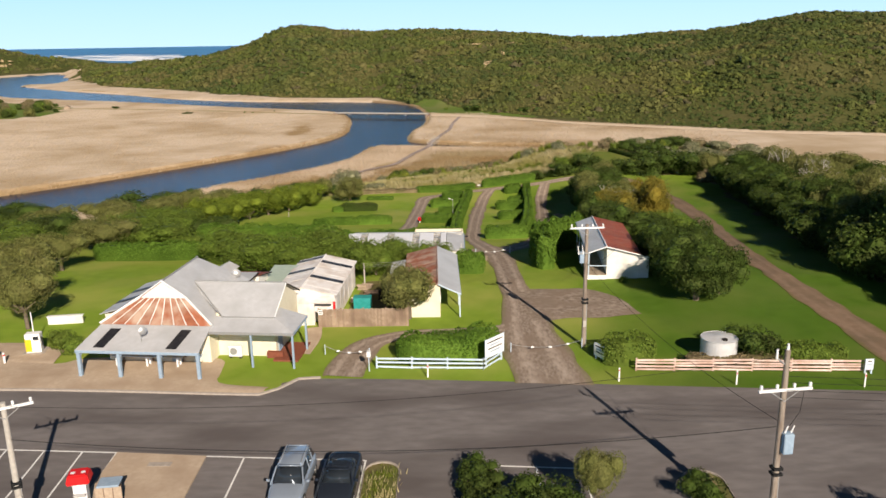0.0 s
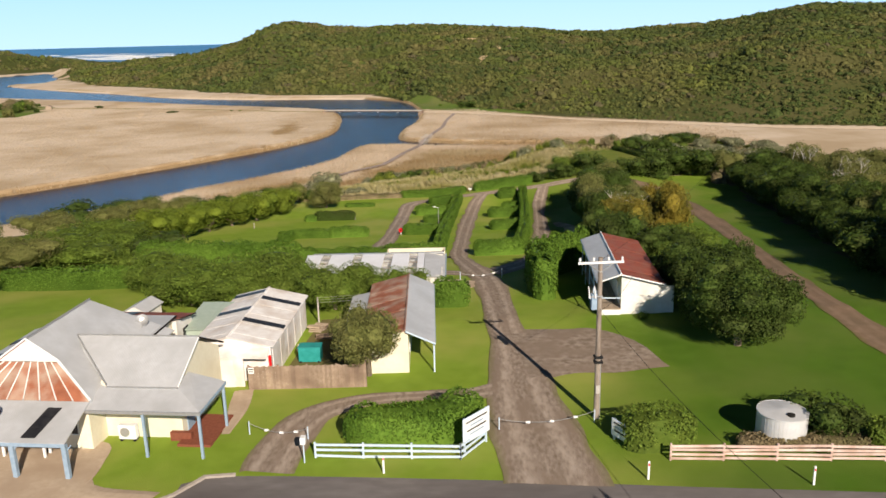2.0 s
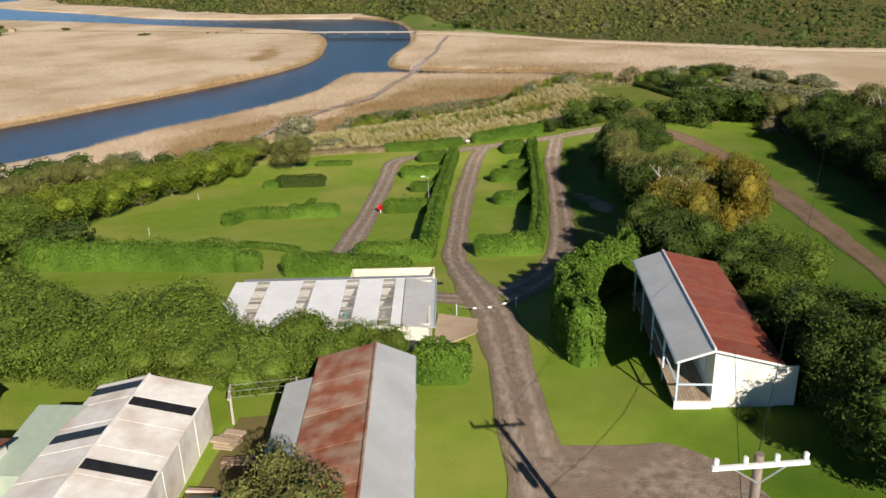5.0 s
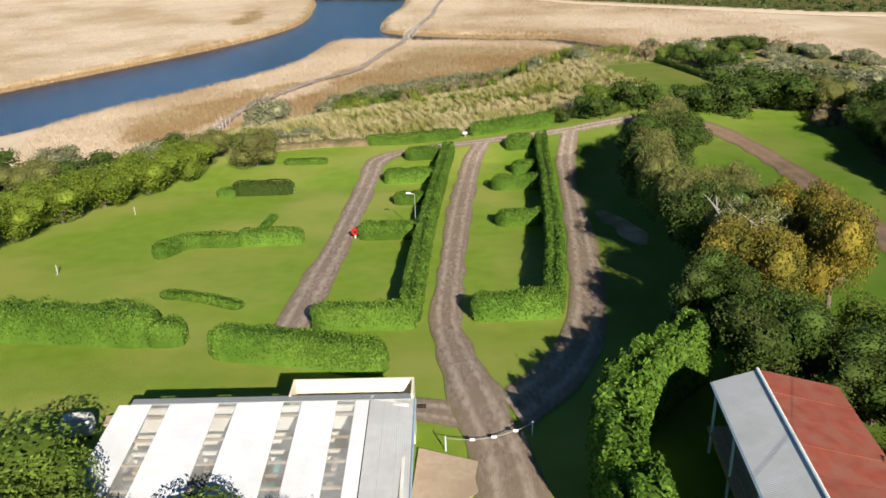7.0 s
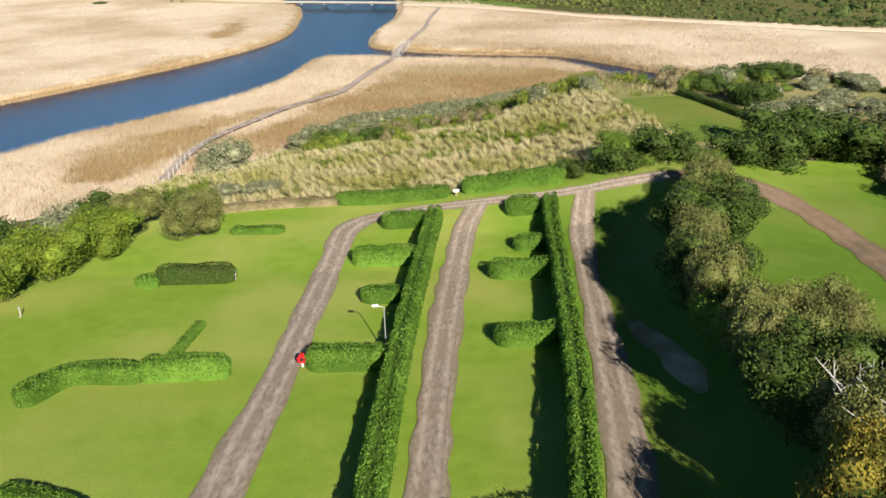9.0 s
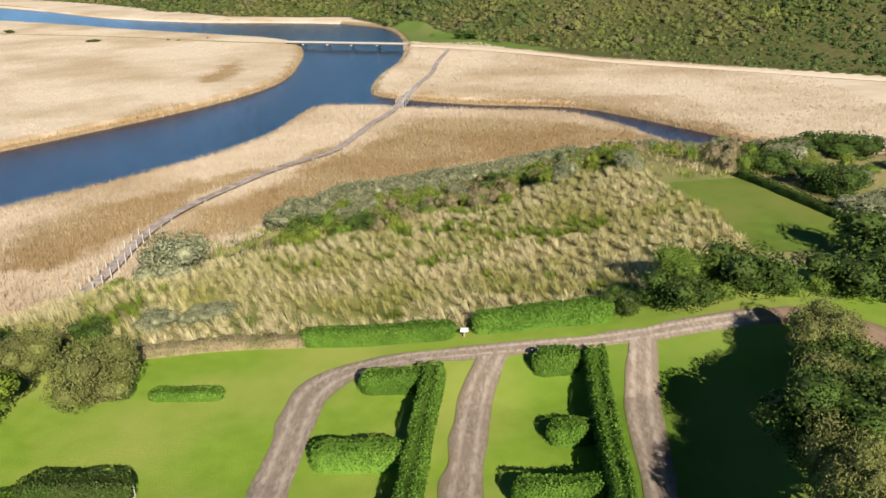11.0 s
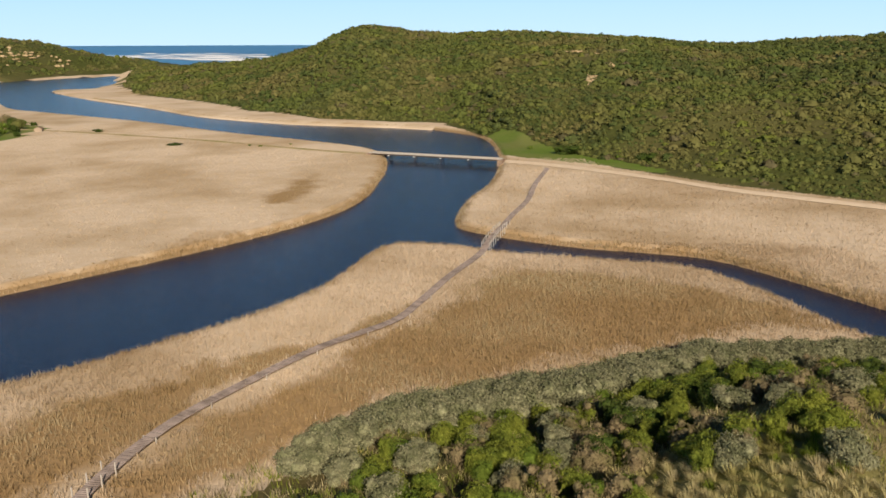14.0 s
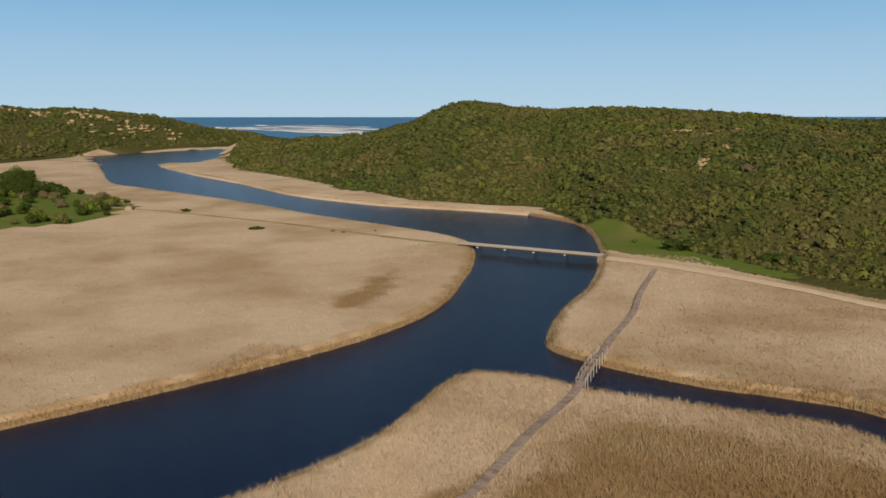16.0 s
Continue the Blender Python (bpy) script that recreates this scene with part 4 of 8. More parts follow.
SPOTS = [
    (3, -5.0, 52.0, 0.98, 1.1),
    # behind the workshop and the cottage
    (2, -21.6, 68.6, 1.2, 0.95), (2, -17.6, 70.0, 1.4, 1.05), (2, -17.0, 66.8, 0.9, 0.9), (2, -9.0, 66.0, 0.9, 0.95), (2, -12.2, 67.4, 0.95, 1.0), (2, -6.2, 67.4, 0.7, 0.85), (2, -14.8, 69.5, 0.9, 0.95),
    (6, -24.3, 69.0, 0.7, 0.7), (2, -3.0, 67.3, 0.5, 0.85), (6, -12.4, 66.0, 0.75, 0.8), (2, -26, 74, 1.1, 0.9),
    # thicket to the west
    (2, -39.6, 88, 1.5, 1.0), (6, -34, 86, 1.8, 1.4), (3, -44, 84, 1.4, 0.9), (2, -47, 95, 1.6, 0.9), (0, -52, 88, 1.4, 0.9), (3, -57, 98, 1.4, 1.0),
    (2, -41, 98, 1.4, 0.9), (10, -35, 97, 1.8, 1.3), (3, -50, 105, 1.3, 0.9), (2, -44, 108, 1.3, 0.9),
    (2, -62, 90, 1.5, 1.0), (0, -66, 104, 1.4, 1.0), (3, -56, 112, 1.4, 0.9), (3, -48, 118, 1.3, 0.9), (0, -72, 96, 1.5, 1.0), (0, -60, 80, 1.5, 1.0), (2, -52, 78, 1.4, 1.0),
    # row along the lawn's edge
    (12, -36.5, 112.5, 1.15, 1.1), (12, -34.6, 117.5, 1.0, 1.05), (12, -32.4, 122.8, 1.1, 1.05), (12, -29.8, 128, 1.1, 1.1), (12, -27.2, 133.2, 1.0, 1.0), (12, -38, 107, 1.1, 1.1),
    (3, -42, 127, 1.1, 0.9), (3, -47, 126, 1.1, 0.9), (7, -40, 133, 1.4, 1.2), (10, -36, 131, 1.2, 1.1), (7, -33, 138, 1.2, 1.1), (10, -50, 134, 1.3, 1.1), (10, -57, 126, 1.6, 1.2), (7, -45, 140, 1.2, 1.0),
    (11, -20.2, 137.2, 1.0, 1.0),
    # store's western side
    (0, -33.9, 50.5, 0.0, 0.0), (3, -39.5, 55.5, 1.25, 1.1), (3, -44.5, 65, 1.2, 1.0), (3, -43.0, 70.5, 1.0, 0.9), (3, -36.6, 50.8, 0.95, 1.2), (6, -30.4, 45.6, 0.95, 0.9), (6, -31.8, 46.8, 1.0, 0.95), (3, -47, 58, 1.2, 1.0),
    # by the grey shed
    (0, 20.0, 55.2, 0.85, 1.15), (1, 22.4, 56.6, 0.75, 1.1), (0, 19.6, 60.2, 0.75, 1.15), (1, 22.0, 61.6, 0.8, 1.2), (0, 20.0, 65.0, 0.75, 1.1), (2, 19.8, 70.5, 0.8, 0.9), (0, 20.6, 66.0, 0.75, 0.9), (6, 15.0, 61.2, 0.4, 0.4),
    # the small tree at (16.8, 87.0) is added only to shade the lane
    (0, 20.8, 77.0, 0.75, 0.95), (0, 17.4, 80.4, 0.7, 1.2), (0, 16.8, 87.0, 0.6, 1.2), (2, 20.0, 83.6, 0.65, 0.85), (2, 23.6, 82.0, 0.75, 0.9), (2, 24.4, 79.0, 0.8, 1.0), (6, 24.0, 73.0, 1.0, 1.0),
    (4, 20.6, 89.6, 0.85, 1.25), (4, 25.2, 90.6, 0.9, 1.2), (4, 26.0, 94.6, 0.8, 1.15), (5, 21.6, 93.4, 1.05, 1.4), (4, 24.6, 97.6, 0.75, 1.1), (4, 19.2, 91.6, 0.9, 1.0),
    (6, 19.8, 44.8, 0.85, 1.05), (10, 20.6, 43.0, 0.6, 0.7),
    # far lane
    (10, 16.6, 145.6, 0.45, 0.6), (6, 18.8, 146.6, 0.85, 1.0), (10, 21.0, 145.4, 0.75, 0.9), (2, 22.0, 148.2, 0.7, 0.9), (6, 24.2, 145.8, 0.95, 1.15), (10, 26.6, 146.8, 0.95, 1.2), (6, 29.4, 146.2, 0.95, 1.1), (6, 32.2, 147.0, 0.95, 1.1), (10, 35.0, 147.8, 1.0, 1.1), (10, 38.6, 149.0, 1.3, 1.5),
    (10, 42.6, 153.4, 1.4, 1.6), (0, 45.6, 150.4, 0.85, 0.9), (9, 48.4, 142.5, 1.2, 1.5), (3, 50.5, 146.0, 1.0, 1.1), (10, 50.0, 150.0, 1.6, 1.6),
    # bank below the tussocks
    (7, -25.0, 166.8, 1.3, 1.75), (8, -30.5, 166, 0.6, 0.6), (8, -27, 161.5, 0.5, 0.5), (7, -20.3, 148.8, 0.6, 0.6), (7, -16.2, 150.6, 0.7, 0.5), (7, -17.8, 149.2, 0.35, 0.5), (3, -26.4, 139.8, 0.85, 0.85), (10, -30, 142, 0.9, 0.9), (10, -24.5, 146.5, 0.5, 0.5), (6, -33, 144, 0.9, 0.9),
]
_rng = random.Random(77)
for i in range(11):      # narrow belt of trees between the eastern lane and the dirt track
    y = 96.5 + i * 3.2
    x = float(np.interp(y, [93, 100, 108, 114, 122, 128], [20.6, 20.8, 20.4, 20.2, 22.2, 24.6]))
    kind = (3, 0, 3, 3, 2, 3, 0, 3)[i % 8]
    SPOTS.append((kind, x + _rng.uniform(-0.4, 0.4), y, _rng.uniform(0.78, 0.95), _rng.uniform(1.2, 1.45)))
    if y < 109:
        SPOTS.append((3, x + 3.6, y + 1.2, 0.75, _rng.uniform(1.05, 1.25)))
SPOTS += [(3, 27.4, 136.0, 1.05, 1.15), (0, 26.8, 131.4, 0.85, 1.1)]
for i in range(24):      # dense wood east of the dirt track, closed from the grass to the top of the crowns
    y = 44 + i * 4.1
    x = float(np.interp(y, [44, 62, 75, 90, 105, 120, 140], [39.5, 39.2, 40.6, 43.4, 46.0, 48.5, 50.5]))
    for k, (dx, kinds, s, tall) in enumerate(((0, (0, 1, 0, 1, 10), 0.85, 1.05), (4.2, (1, 0, 3, 0), 1.05, 1.3), (9.5, (3, 1, 3, 5), 1.2, 1.3), (15.5, (0, 3, 1, 3), 1.35, 1.25), (22.5, (3, 1, 3), 1.5, 1.2))):
        kind = _rng.choice(kinds)
        w = 1.35 if kind == 10 else 1.0
        # out-of-view trees at the near end, raised to throw shade over the wood
        if y < 66 and dx > 4:
            tall = 2.1
        SPOTS.append((kind, x + dx + _rng.uniform(-0.7, 0.7), y + _rng.uniform(-1, 1), s * w * _rng.uniform(0.9, 1.15), tall * w * _rng.uniform(0.88, 1.12)))
for i in range(46):      # grey front of the belt, above the marsh
    x = -20 + i * 1.6 + _rng.uniform(-0.5, 0.5)
    y = float(np.interp(x, [-24, -13, 9.5, 27, 52], [199, 213, 224, 235, 239]))
    for dy, s in ((0, 0.9), (-3.6, 1.05)):
        SPOTS.append((7, x + _rng.uniform(-0.6, 0.6), y + dy + _rng.uniform(-0.8, 0.8), s * _rng.uniform(0.85, 1.15), s * _rng.uniform(0.95, 1.3)))
for i in range(260):      # mixed shrubs higher on the bank
    x = _rng.uniform(-15, 50)
    y0, y1 = float(np.interp(x, [-16, -5, 5, 17, 28, 36, 55], [172, 175, 181, 186, 184, 184, 172])), float(np.interp(x, [-24, -13, 9.5, 27, 52], [193, 206, 216, 227, 232]))
    k, w = _rng.choice((6, 8, 6, 8, 8, 7, 8, 8, 6, 9, 7, 9, 9, 8, 10)), {6: 1.15, 7: 0.75, 8: 1.6, 9: 0.9, 10: 0.75}
    SPOTS.append((k, x, _rng.uniform(y0, y1), _rng.uniform(0.65, 1.1) * w[k], _rng.uniform(0.85, 1.3) * w[k]))
for i in range(64):      # grey and brown scrub round the mown field
    x, y = _rng.uniform(44, 78), _rng.uniform(150, 206)
    if x > np.interp(y, [156, 182, 206], [46, 38, 38]):
        SPOTS.append((_rng.choice((7, 9, 7, 9, 6, 8, 10)), x, y, _rng.uniform(0.7, 1.3), _rng.uniform(0.6, 1.1)))
for i in range(46):      # scrub on the slope east of the track
    x, y = _rng.uniform(46, 112), _rng.uniform(120, 215)
    if float(np.interp(x, *EDGE)) - 30 < y < float(np.interp(x, *TOE)) - 4:
        SPOTS.append((_rng.choice((6, 10, 6, 8, 7, 9, 8)), x, y, _rng.uniform(0.9, 1.6), _rng.uniform(0.8, 1.3)))
SPOTS = [s for s in SPOTS if s[3] > 0]
scatter(P_TREE, SPOTS)


def blades(name, X, Y, Z, tall, wide, per, mats, label, category, seed, lean=0.35, spread=0.3, index=None):
    """Loose blades of grass or reed in tufts."""
    rng = np.random.default_rng(seed)
    n = len(X) * per
    x, y, z = (np.repeat(a, per) for a in (X, Y, Z))
    x, y = x + rng.normal(size=n) * spread, y + rng.normal(size=n) * spread
    a, h = rng.uniform(0, 2 * math.pi, n), tall * rng.uniform(0.6, 1.25, n)
    w = wide * rng.uniform(0.6, 1.4, n)
    lx, ly = rng.normal(size=n) * lean * h, rng.normal(size=n) * lean * h
    V = np.stack([np.c_[x - np.cos(a) * w, y - np.sin(a) * w, z - 0.1], np.c_[x + np.cos(a) * w, y + np.sin(a) * w, z - 0.1], np.c_[x + lx, y + ly, z + h]], 1).reshape(-1, 3)
    F = np.arange(3 * n).reshape(n, 3)
    ob = from_arrays(name, V, F, mats, None if index is None else np.repeat(index, per))
    return tagged(ob, label, category, kind="stuff")


def marsh_points(n, x0, x1, y0, y1, seed, away=0.6):
    rng = np.random.default_rng(seed)
    x, y = rng.uniform(x0, x1, n), rng.uniform(y0, y1, n)
    z = height(x, y)
    r, a = np.hypot(x, y), np.degrees(np.arctan2(x, y))
    ok = (z > WATER_Z + 0.15) & (z < REED_Z + 0.9) & (r < np.interp(a, HB, HF)) & (y > np.interp(x, *TOE) - 7)
    ok &= (line_dist(x, y, BOARDWALK) > away + 0.25) & (line_dist(x, y, FOOT_TRACK) > 4.0) & ~inside(x, y, WEST)
    return x[ok], y[ok], z[ok]


def reed_bed(n, box, tall, wide, per, seed, label):
    x, y, z = marsh_points(n, *box, seed)
    b = brown_share(x, y)
    rng = np.random.default_rng(seed + 1)
    blades("reeds", x, y, np.maximum(z, WATER_Z + 0.5), tall, wide, per, [M_REED, M_RUSH], label, "reeds", seed, index=(rng.random(len(x)) < b).astype(int))


reed_bed(52000, (-75, 66, 165, 300), 0.75, 0.05, 4, 3, "dense dry tan reeds covering the near marsh")
reed_bed(30000, (-20, 110, 215, 420), 0.55, 0.08, 3, 4, "dense dry tan reeds covering the far marsh")
reed_bed(36000, (-230, -46, 200, 520), 0.36, 0.10, 3, 5, "pale dry reeds covering the river flat")


def bank_fringe():
    """Reeds standing thick along the water's edge."""
    rng = np.random.default_rng(8)
    L = np.array(smooth_line(NEAR_BANK[2:21], 0.25) + smooth_line(FAR_BANK[1:24], 0.3) + smooth_line(ISLAND[2:18], 0.3))
    P = np.repeat(L, 4, axis=0) + rng.normal(size=(4 * len(L), 2)) * 0.45
    d = np.where(inside(P[:, 0], P[:, 1], RIVER), -1, 1) * line_dist(P[:, 0], P[:, 1], RIVER, True)
    P, d = P[d > -0.25], d[d > -0.25]
    z = WATER_Z + np.clip(d, 0.0, 1.2)
    # mostly the rush colour, so the sunlit face of the bank stays dim
    blades("reeds", P[:, 0], P[:, 1], z, 0.7, 0.08, 3, [M_REED, M_RUSH], "tall reeds fringing the river banks", "reeds", 9, lean=0.18, index=(rng.random(len(P)) < 0.8).astype(int))
    # muddy foot of the bank
    M_MUD = mat("bank_mud", (0.20, 0.135, 0.07), (0.30, 0.21, 0.115), s2=1.0, rough=0.8)
    for line in (NEAR_BANK[2:21], FAR_BANK[1:18], ISLAND[5:18]):
        p = np.array(smooth_line(line, 0.8))
        t = np.gradient(p, axis=0)
        t /= np.linalg.norm(t, axis=1)[:, None]
        nrm = np.c_[-t[:, 1], t[:, 0]]
        s = 1 if inside(p[:, 0] + nrm[:, 0] * 1.5, p[:, 1] + nrm[:, 1] * 1.5, RIVER).mean() > 0.5 else -1
        k = lattice(p[:, 0], p[:, 1], 2.0, 9) * 0.2
        V = np.concatenate([np.c_[p + nrm * s * (0.75 + k)[:, None], np.full(len(p), WATER_Z - 0.25)], np.c_[p + nrm * s * (0.05 + k)[:, None], np.full(len(p), WATER_Z + 0.4)], np.c_[p - nrm * s * 0.8, np.full(len(p), WATER_Z + 0.9)]])
        n = len(p)
        F = [(c * n + i, c * n + i + 1, (c + 1) * n + i + 1, (c + 1) * n + i) for c in (0, 1) for i in range(n - 1)]
        tagged(from_arrays("river_bank", V, F, [M_MUD]), "dark muddy foot of the reed bank", "bank", kind="structure")


bank_fringe()


def far_flats():
    """Reed flat along the far bends, down to the water's edge."""
    for line in (ISLAND[0:9], FAR_BANK[17:29]):
        p = np.array(smooth_line(line, 6.0))
        t = np.gradient(p, axis=0)
        t /= np.linalg.norm(t, axis=1)[:, None]
        nrm = np.c_[-t[:, 1], t[:, 0]]
        s = 1 if inside(p[:, 0] + nrm[:, 0] * 4, p[:, 1] + nrm[:, 1] * 4, RIVER).mean() > 0.5 else -1
        rows = [np.c_[p + nrm * s * off, np.full(len(p), z)] for off, z in ((3.0, WATER_Z - 0.3), (1.0, WATER_Z + 0.7), (-6.0, REED_Z + 0.1), (-16.0, REED_Z + 0.12), (-19.0, REED_Z - 0.3))]
        n = len(p)
        F = [(c * n + i, c * n + i + 1, (c + 1) * n + i + 1, (c + 1) * n + i) for c in range(4) for i in range(n - 1)]
        tagged(from_arrays("river_bank", np.concatenate(rows), F, [M_MARSH]), "pale reed flat along the river bend", "bank", kind="structure")


far_flats()


def tussocks():
    rng = np.random.default_rng(21)
    gx, gy = np.meshgrid(np.arange(-42, 33, 1.05), np.arange(142, 198, 1.05))
    x, y = gx.ravel() + rng.uniform(-0.5, 0.5, gx.size), gy.ravel() + rng.uniform(-0.5, 0.5, gx.size)
    ok = inside(x, y, TUSSOCK)
    x, y = x[ok], y[ok]
    per, m = 64, len(x)
    size = np.repeat(rng.uniform(0.6, 1.25, m), per)
    a, out = rng.uniform(0, 2 * math.pi, m * per), rng.uniform(0.05, 0.7, m * per)
    bx, by = np.repeat(x, per) + np.cos(a) * 0.22 * size, np.repeat(y, per) + np.sin(a) * 0.22 * size
    tx, ty = bx + np.cos(a) * out * size - 0.25 * size, by + np.sin(a) * out * size - 0.1 * size
    z0 = height(bx, by)
    z1 = z0 + (0.95 - 0.6 * out) * size * rng.uniform(0.7, 1.15, m * per)
    w = 0.036 * size
    V = np.stack([np.c_[bx - np.sin(a) * w, by + np.cos(a) * w, z0 - 0.1], np.c_[bx + np.sin(a) * w, by - np.cos(a) * w, z0 - 0.1], np.c_[tx, ty, z1]], 1).reshape(-1, 3)
    green = (lattice(x, y, 6, 52) + rng.normal(size=m) * 0.4 > 0.7).astype(int)
    tuft = from_arrays("tussock_grass", V, np.arange(3 * m * per).reshape(-1, 3), [M_STRAW, M_LIME], np.repeat(green, per))
    tagged(tuft, "pale dry tussock grass in clumps on the slope", "grass", kind="stuff")
    x, y = rng.uniform(-40, 50, 7000), rng.uniform(150, 240, 7000)
    ok = (y > np.interp(x, *EDGE) - 4) & (y < np.interp(x, *TOE)) & ~inside(x, y, TUSSOCK) & ~inside(x, y, FIELD)
    x, y = x[ok], y[ok]
    blades("rough_grass", x, y, height(x, y), 0.7, 0.05, 12, [M_BUSH, M_STRAW, M_DEAD], "rough mixed grass between the bank shrubs", "grass", 23, lean=0.4, spread=0.35, index=rng.integers(0, 3, len(x)))


tussocks()


def hill_scrub():
    """Low coastal scrub over the hills: ragged leafy clumps of several kinds, close together."""
    rng = np.random.default_rng(31)
    core = np.array([(math.cos(k * 1.257) * 0.8, math.sin(k * 1.257) * 0.8, 0.0) for k in range(5)] + [(math.cos(k * 1.257 + 0.6) * 0.55, math.sin(k * 1.257 + 0.6) * 0.55, 0.5) for k in range(5)] + [(0, 0, 0.72)])
    core_f = [q for k in range(5) for q in ((k, (k + 1) % 5, 5 + k), (5 + k, (k + 1) % 5, 5 + (k + 1) % 5), (5 + k, 5 + (k + 1) % 5, 10))]
    protos = []
    for k in range(12):
        w = core * (1 + rng.uniform(-0.3, 0.3, (11, 1)))
        n = 34
        D = rng.normal(size=(n, 3))
        D[:, 2] = np.abs(D[:, 2])
        D /= np.linalg.norm(D, axis=1)[:, None]
        P = D * (1, 1, 0.8) * (0.72 + 0.35 * rng.random(n) * (1 + 0.5 * np.sin(3 * np.arctan2(D[:, 1], D[:, 0]) + k)))[:, None]
        U = np.cross(D + rng.normal(size=(n, 3)) * 0.6, rng.normal(size=(n, 3)))
        U /= np.linalg.norm(U, axis=1)[:, None]
        W = np.cross(D, U)
        z = rng.uniform(0.16, 0.36, n)[:, None]
        tri = np.stack([P - U * z, P + U * z, P + W * z * 1.3 + D * 0.05], 1).reshape(-1, 3)
        protos.append((np.concatenate([w, tri]), np.concatenate([np.array(core_f), 11 + np.arange(3 * n).reshape(n, 3)])))
    r = np.sqrt(rng.uniform(330 ** 2, 1060 ** 2, 125000))
    a = rng.uniform(-34, 33, len(r))
    x, y = r * np.sin(np.radians(a)), r * np.cos(np.radians(a))
    foot = np.interp(a, HB, HF)
    z = height(x, y)
    clear = np.interp(a, [-8, -5, 6, 12], [4, 12, 12, 2.5])
    ok = (r > foot + clear) & (z > -18.6) & ~inside(x, y, MEADOW) & (scar_share(x, y) < 0.0) & (line_dist(x, y, FOOT_TRACK) > 3)
    ok &= (rng.random(len(r)) < np.clip((520 / r) ** 1.5, 0.22, 1)) & (lattice(x, y, 26, 61) + 0.5 * lattice(x, y, 9, 64) > -0.85)
    x, y, z, r = x[ok], y[ok], z[ok], r[ok]
    # dunes behind the river mouth
    n2 = 6000
    a2, r2 = rng.uniform(-46, -23.5, n2), rng.uniform(900, 1360, n2)
    x2, y2 = r2 * np.sin(np.radians(a2)), r2 * np.cos(np.radians(a2))
    ok = (height(x2, y2) > -16) & (r2 > np.interp(a2, HB, HF) + 8)
    x, y, r = np.r_[x, x2[ok]], np.r_[y, y2[ok]], np.r_[r, r2[ok]]
    z = height(x, y)
    s = np.exp(rng.normal(0.38, 0.42, len(x))) * np.clip(r / 480, 0.75, 1.7) * (1 + 0.25 * lattice(x, y, 14, 65))
    s = np.clip(s * 0.88, 0.5, 5)
    g = lattice(x, y, 85, 66) * 0.55 + lattice(x, y, 30, 62) * 0.6 + lattice(x, y, 8, 63) * 0.4 + rng.normal(size=len(x)) * 0.4 - 0.45 * np.clip((np.degrees(np.arctan2(x, y)) - 4) / 18, 0, 1)
    tone = np.select([g < -0.55, g > 0.75, rng.random(len(x)) < 0.04], [1, 2, 3], 0)
    V, F, M, o = [], [], [], 0
    kind = rng.integers(0, len(protos), len(x))
    for k, (v, f) in enumerate(protos):
        i = np.flatnonzero(kind == k)
        t = rng.uniform(0, 6.28, len(i))
        c, q = np.cos(t), np.sin(t)
        R = np.stack([np.stack([c, -q, 0 * c], 1), np.stack([q, c, 0 * c], 1), np.stack([0 * c, 0 * c, rng.uniform(0.6, 1.15, len(i))], 1)], 1)
        W = np.einsum("nij,vj->nvi", R, v) * s[i][:, None, None] + np.c_[x[i], y[i], z[i] - 0.1][:, None]
        V.append(W.reshape(-1, 3))
        F.append((f[None] + (np.arange(len(i)) * len(v))[:, None, None] + o).reshape(-1, 3))
        M.append(np.repeat(tone[i], len(f)))
        o += len(i) * len(v)
    ob = from_arrays("hill_scrub", np.concatenate(V), np.concatenate(F), [M_SCRUB, M_SCRUB_DARK, M_SCRUB_LIME, M_SCRUB_BROWN], np.concatenate(M))
    tagged(ob, "dense low green coastal scrub over the hills", "scrub", kind="stuff")


hill_scrub()


def rock_outcrops():
    """Pale limestone and slipped sand showing through the scrub on the hills."""
    rng = np.random.default_rng(91)
    V, F, o = [], [], 0
    v0, f0 = BALL1
    f0 = np.array(f0)
    for a, r, n in ((-38.0, 1240, 9), (-35.8, 1230, 16), (-34.2, 1250, 14), (-32.8, 1235, 16), (-31.4, 1215, 12), (-30.2, 1225, 12), (-28.6, 1235, 8), (-33.6, 1160, 7), (-31.0, 1170, 6)):
        for k in range(n):
            aa, rr = math.radians(a + rng.normal() * 0.45), r + rng.normal() * 14
            x, y = rr * math.sin(aa), rr * math.cos(aa)
            size = np.array((rng.uniform(1.2, 5.0), rng.uniform(1.0, 2.5), rng.uniform(0.8, 2.0)))
            V.append(v0 * (1 + rng.uniform(-0.3, 0.3, (len(v0), 1))) * size + (x, y, float(height(x, y)) + 1.2))
            F.append(f0 + o)
            o += len(v0)
    for sx, sy, rx, ry in SCARS:
        for k in range(int(10 + rx * ry * 0.7)):
            q, w = rng.normal(size=2) * 0.42
            x, y = sx + q * rx + w * ry * 0.08, sy + w * ry
            size = np.array((rng.uniform(0.5, 1.7), rng.uniform(0.6, 2.6), rng.uniform(0.25, 0.8)))
            V.append(v0 * (1 + rng.uniform(-0.35, 0.35, (len(v0), 1))) * size + (x, y, float(height(x, y)) + 0.15))
            F.append(f0 + o)
            o += len(v0)
    tagged(from_arrays("rock_outcrops", np.concatenate(V), np.concatenate(F), [M_SCAR]), "pale limestone and sand slips in the hill scrub", "rocks", kind="stuff")


rock_outcrops()

# ---------------------------------------------------------------- building materials


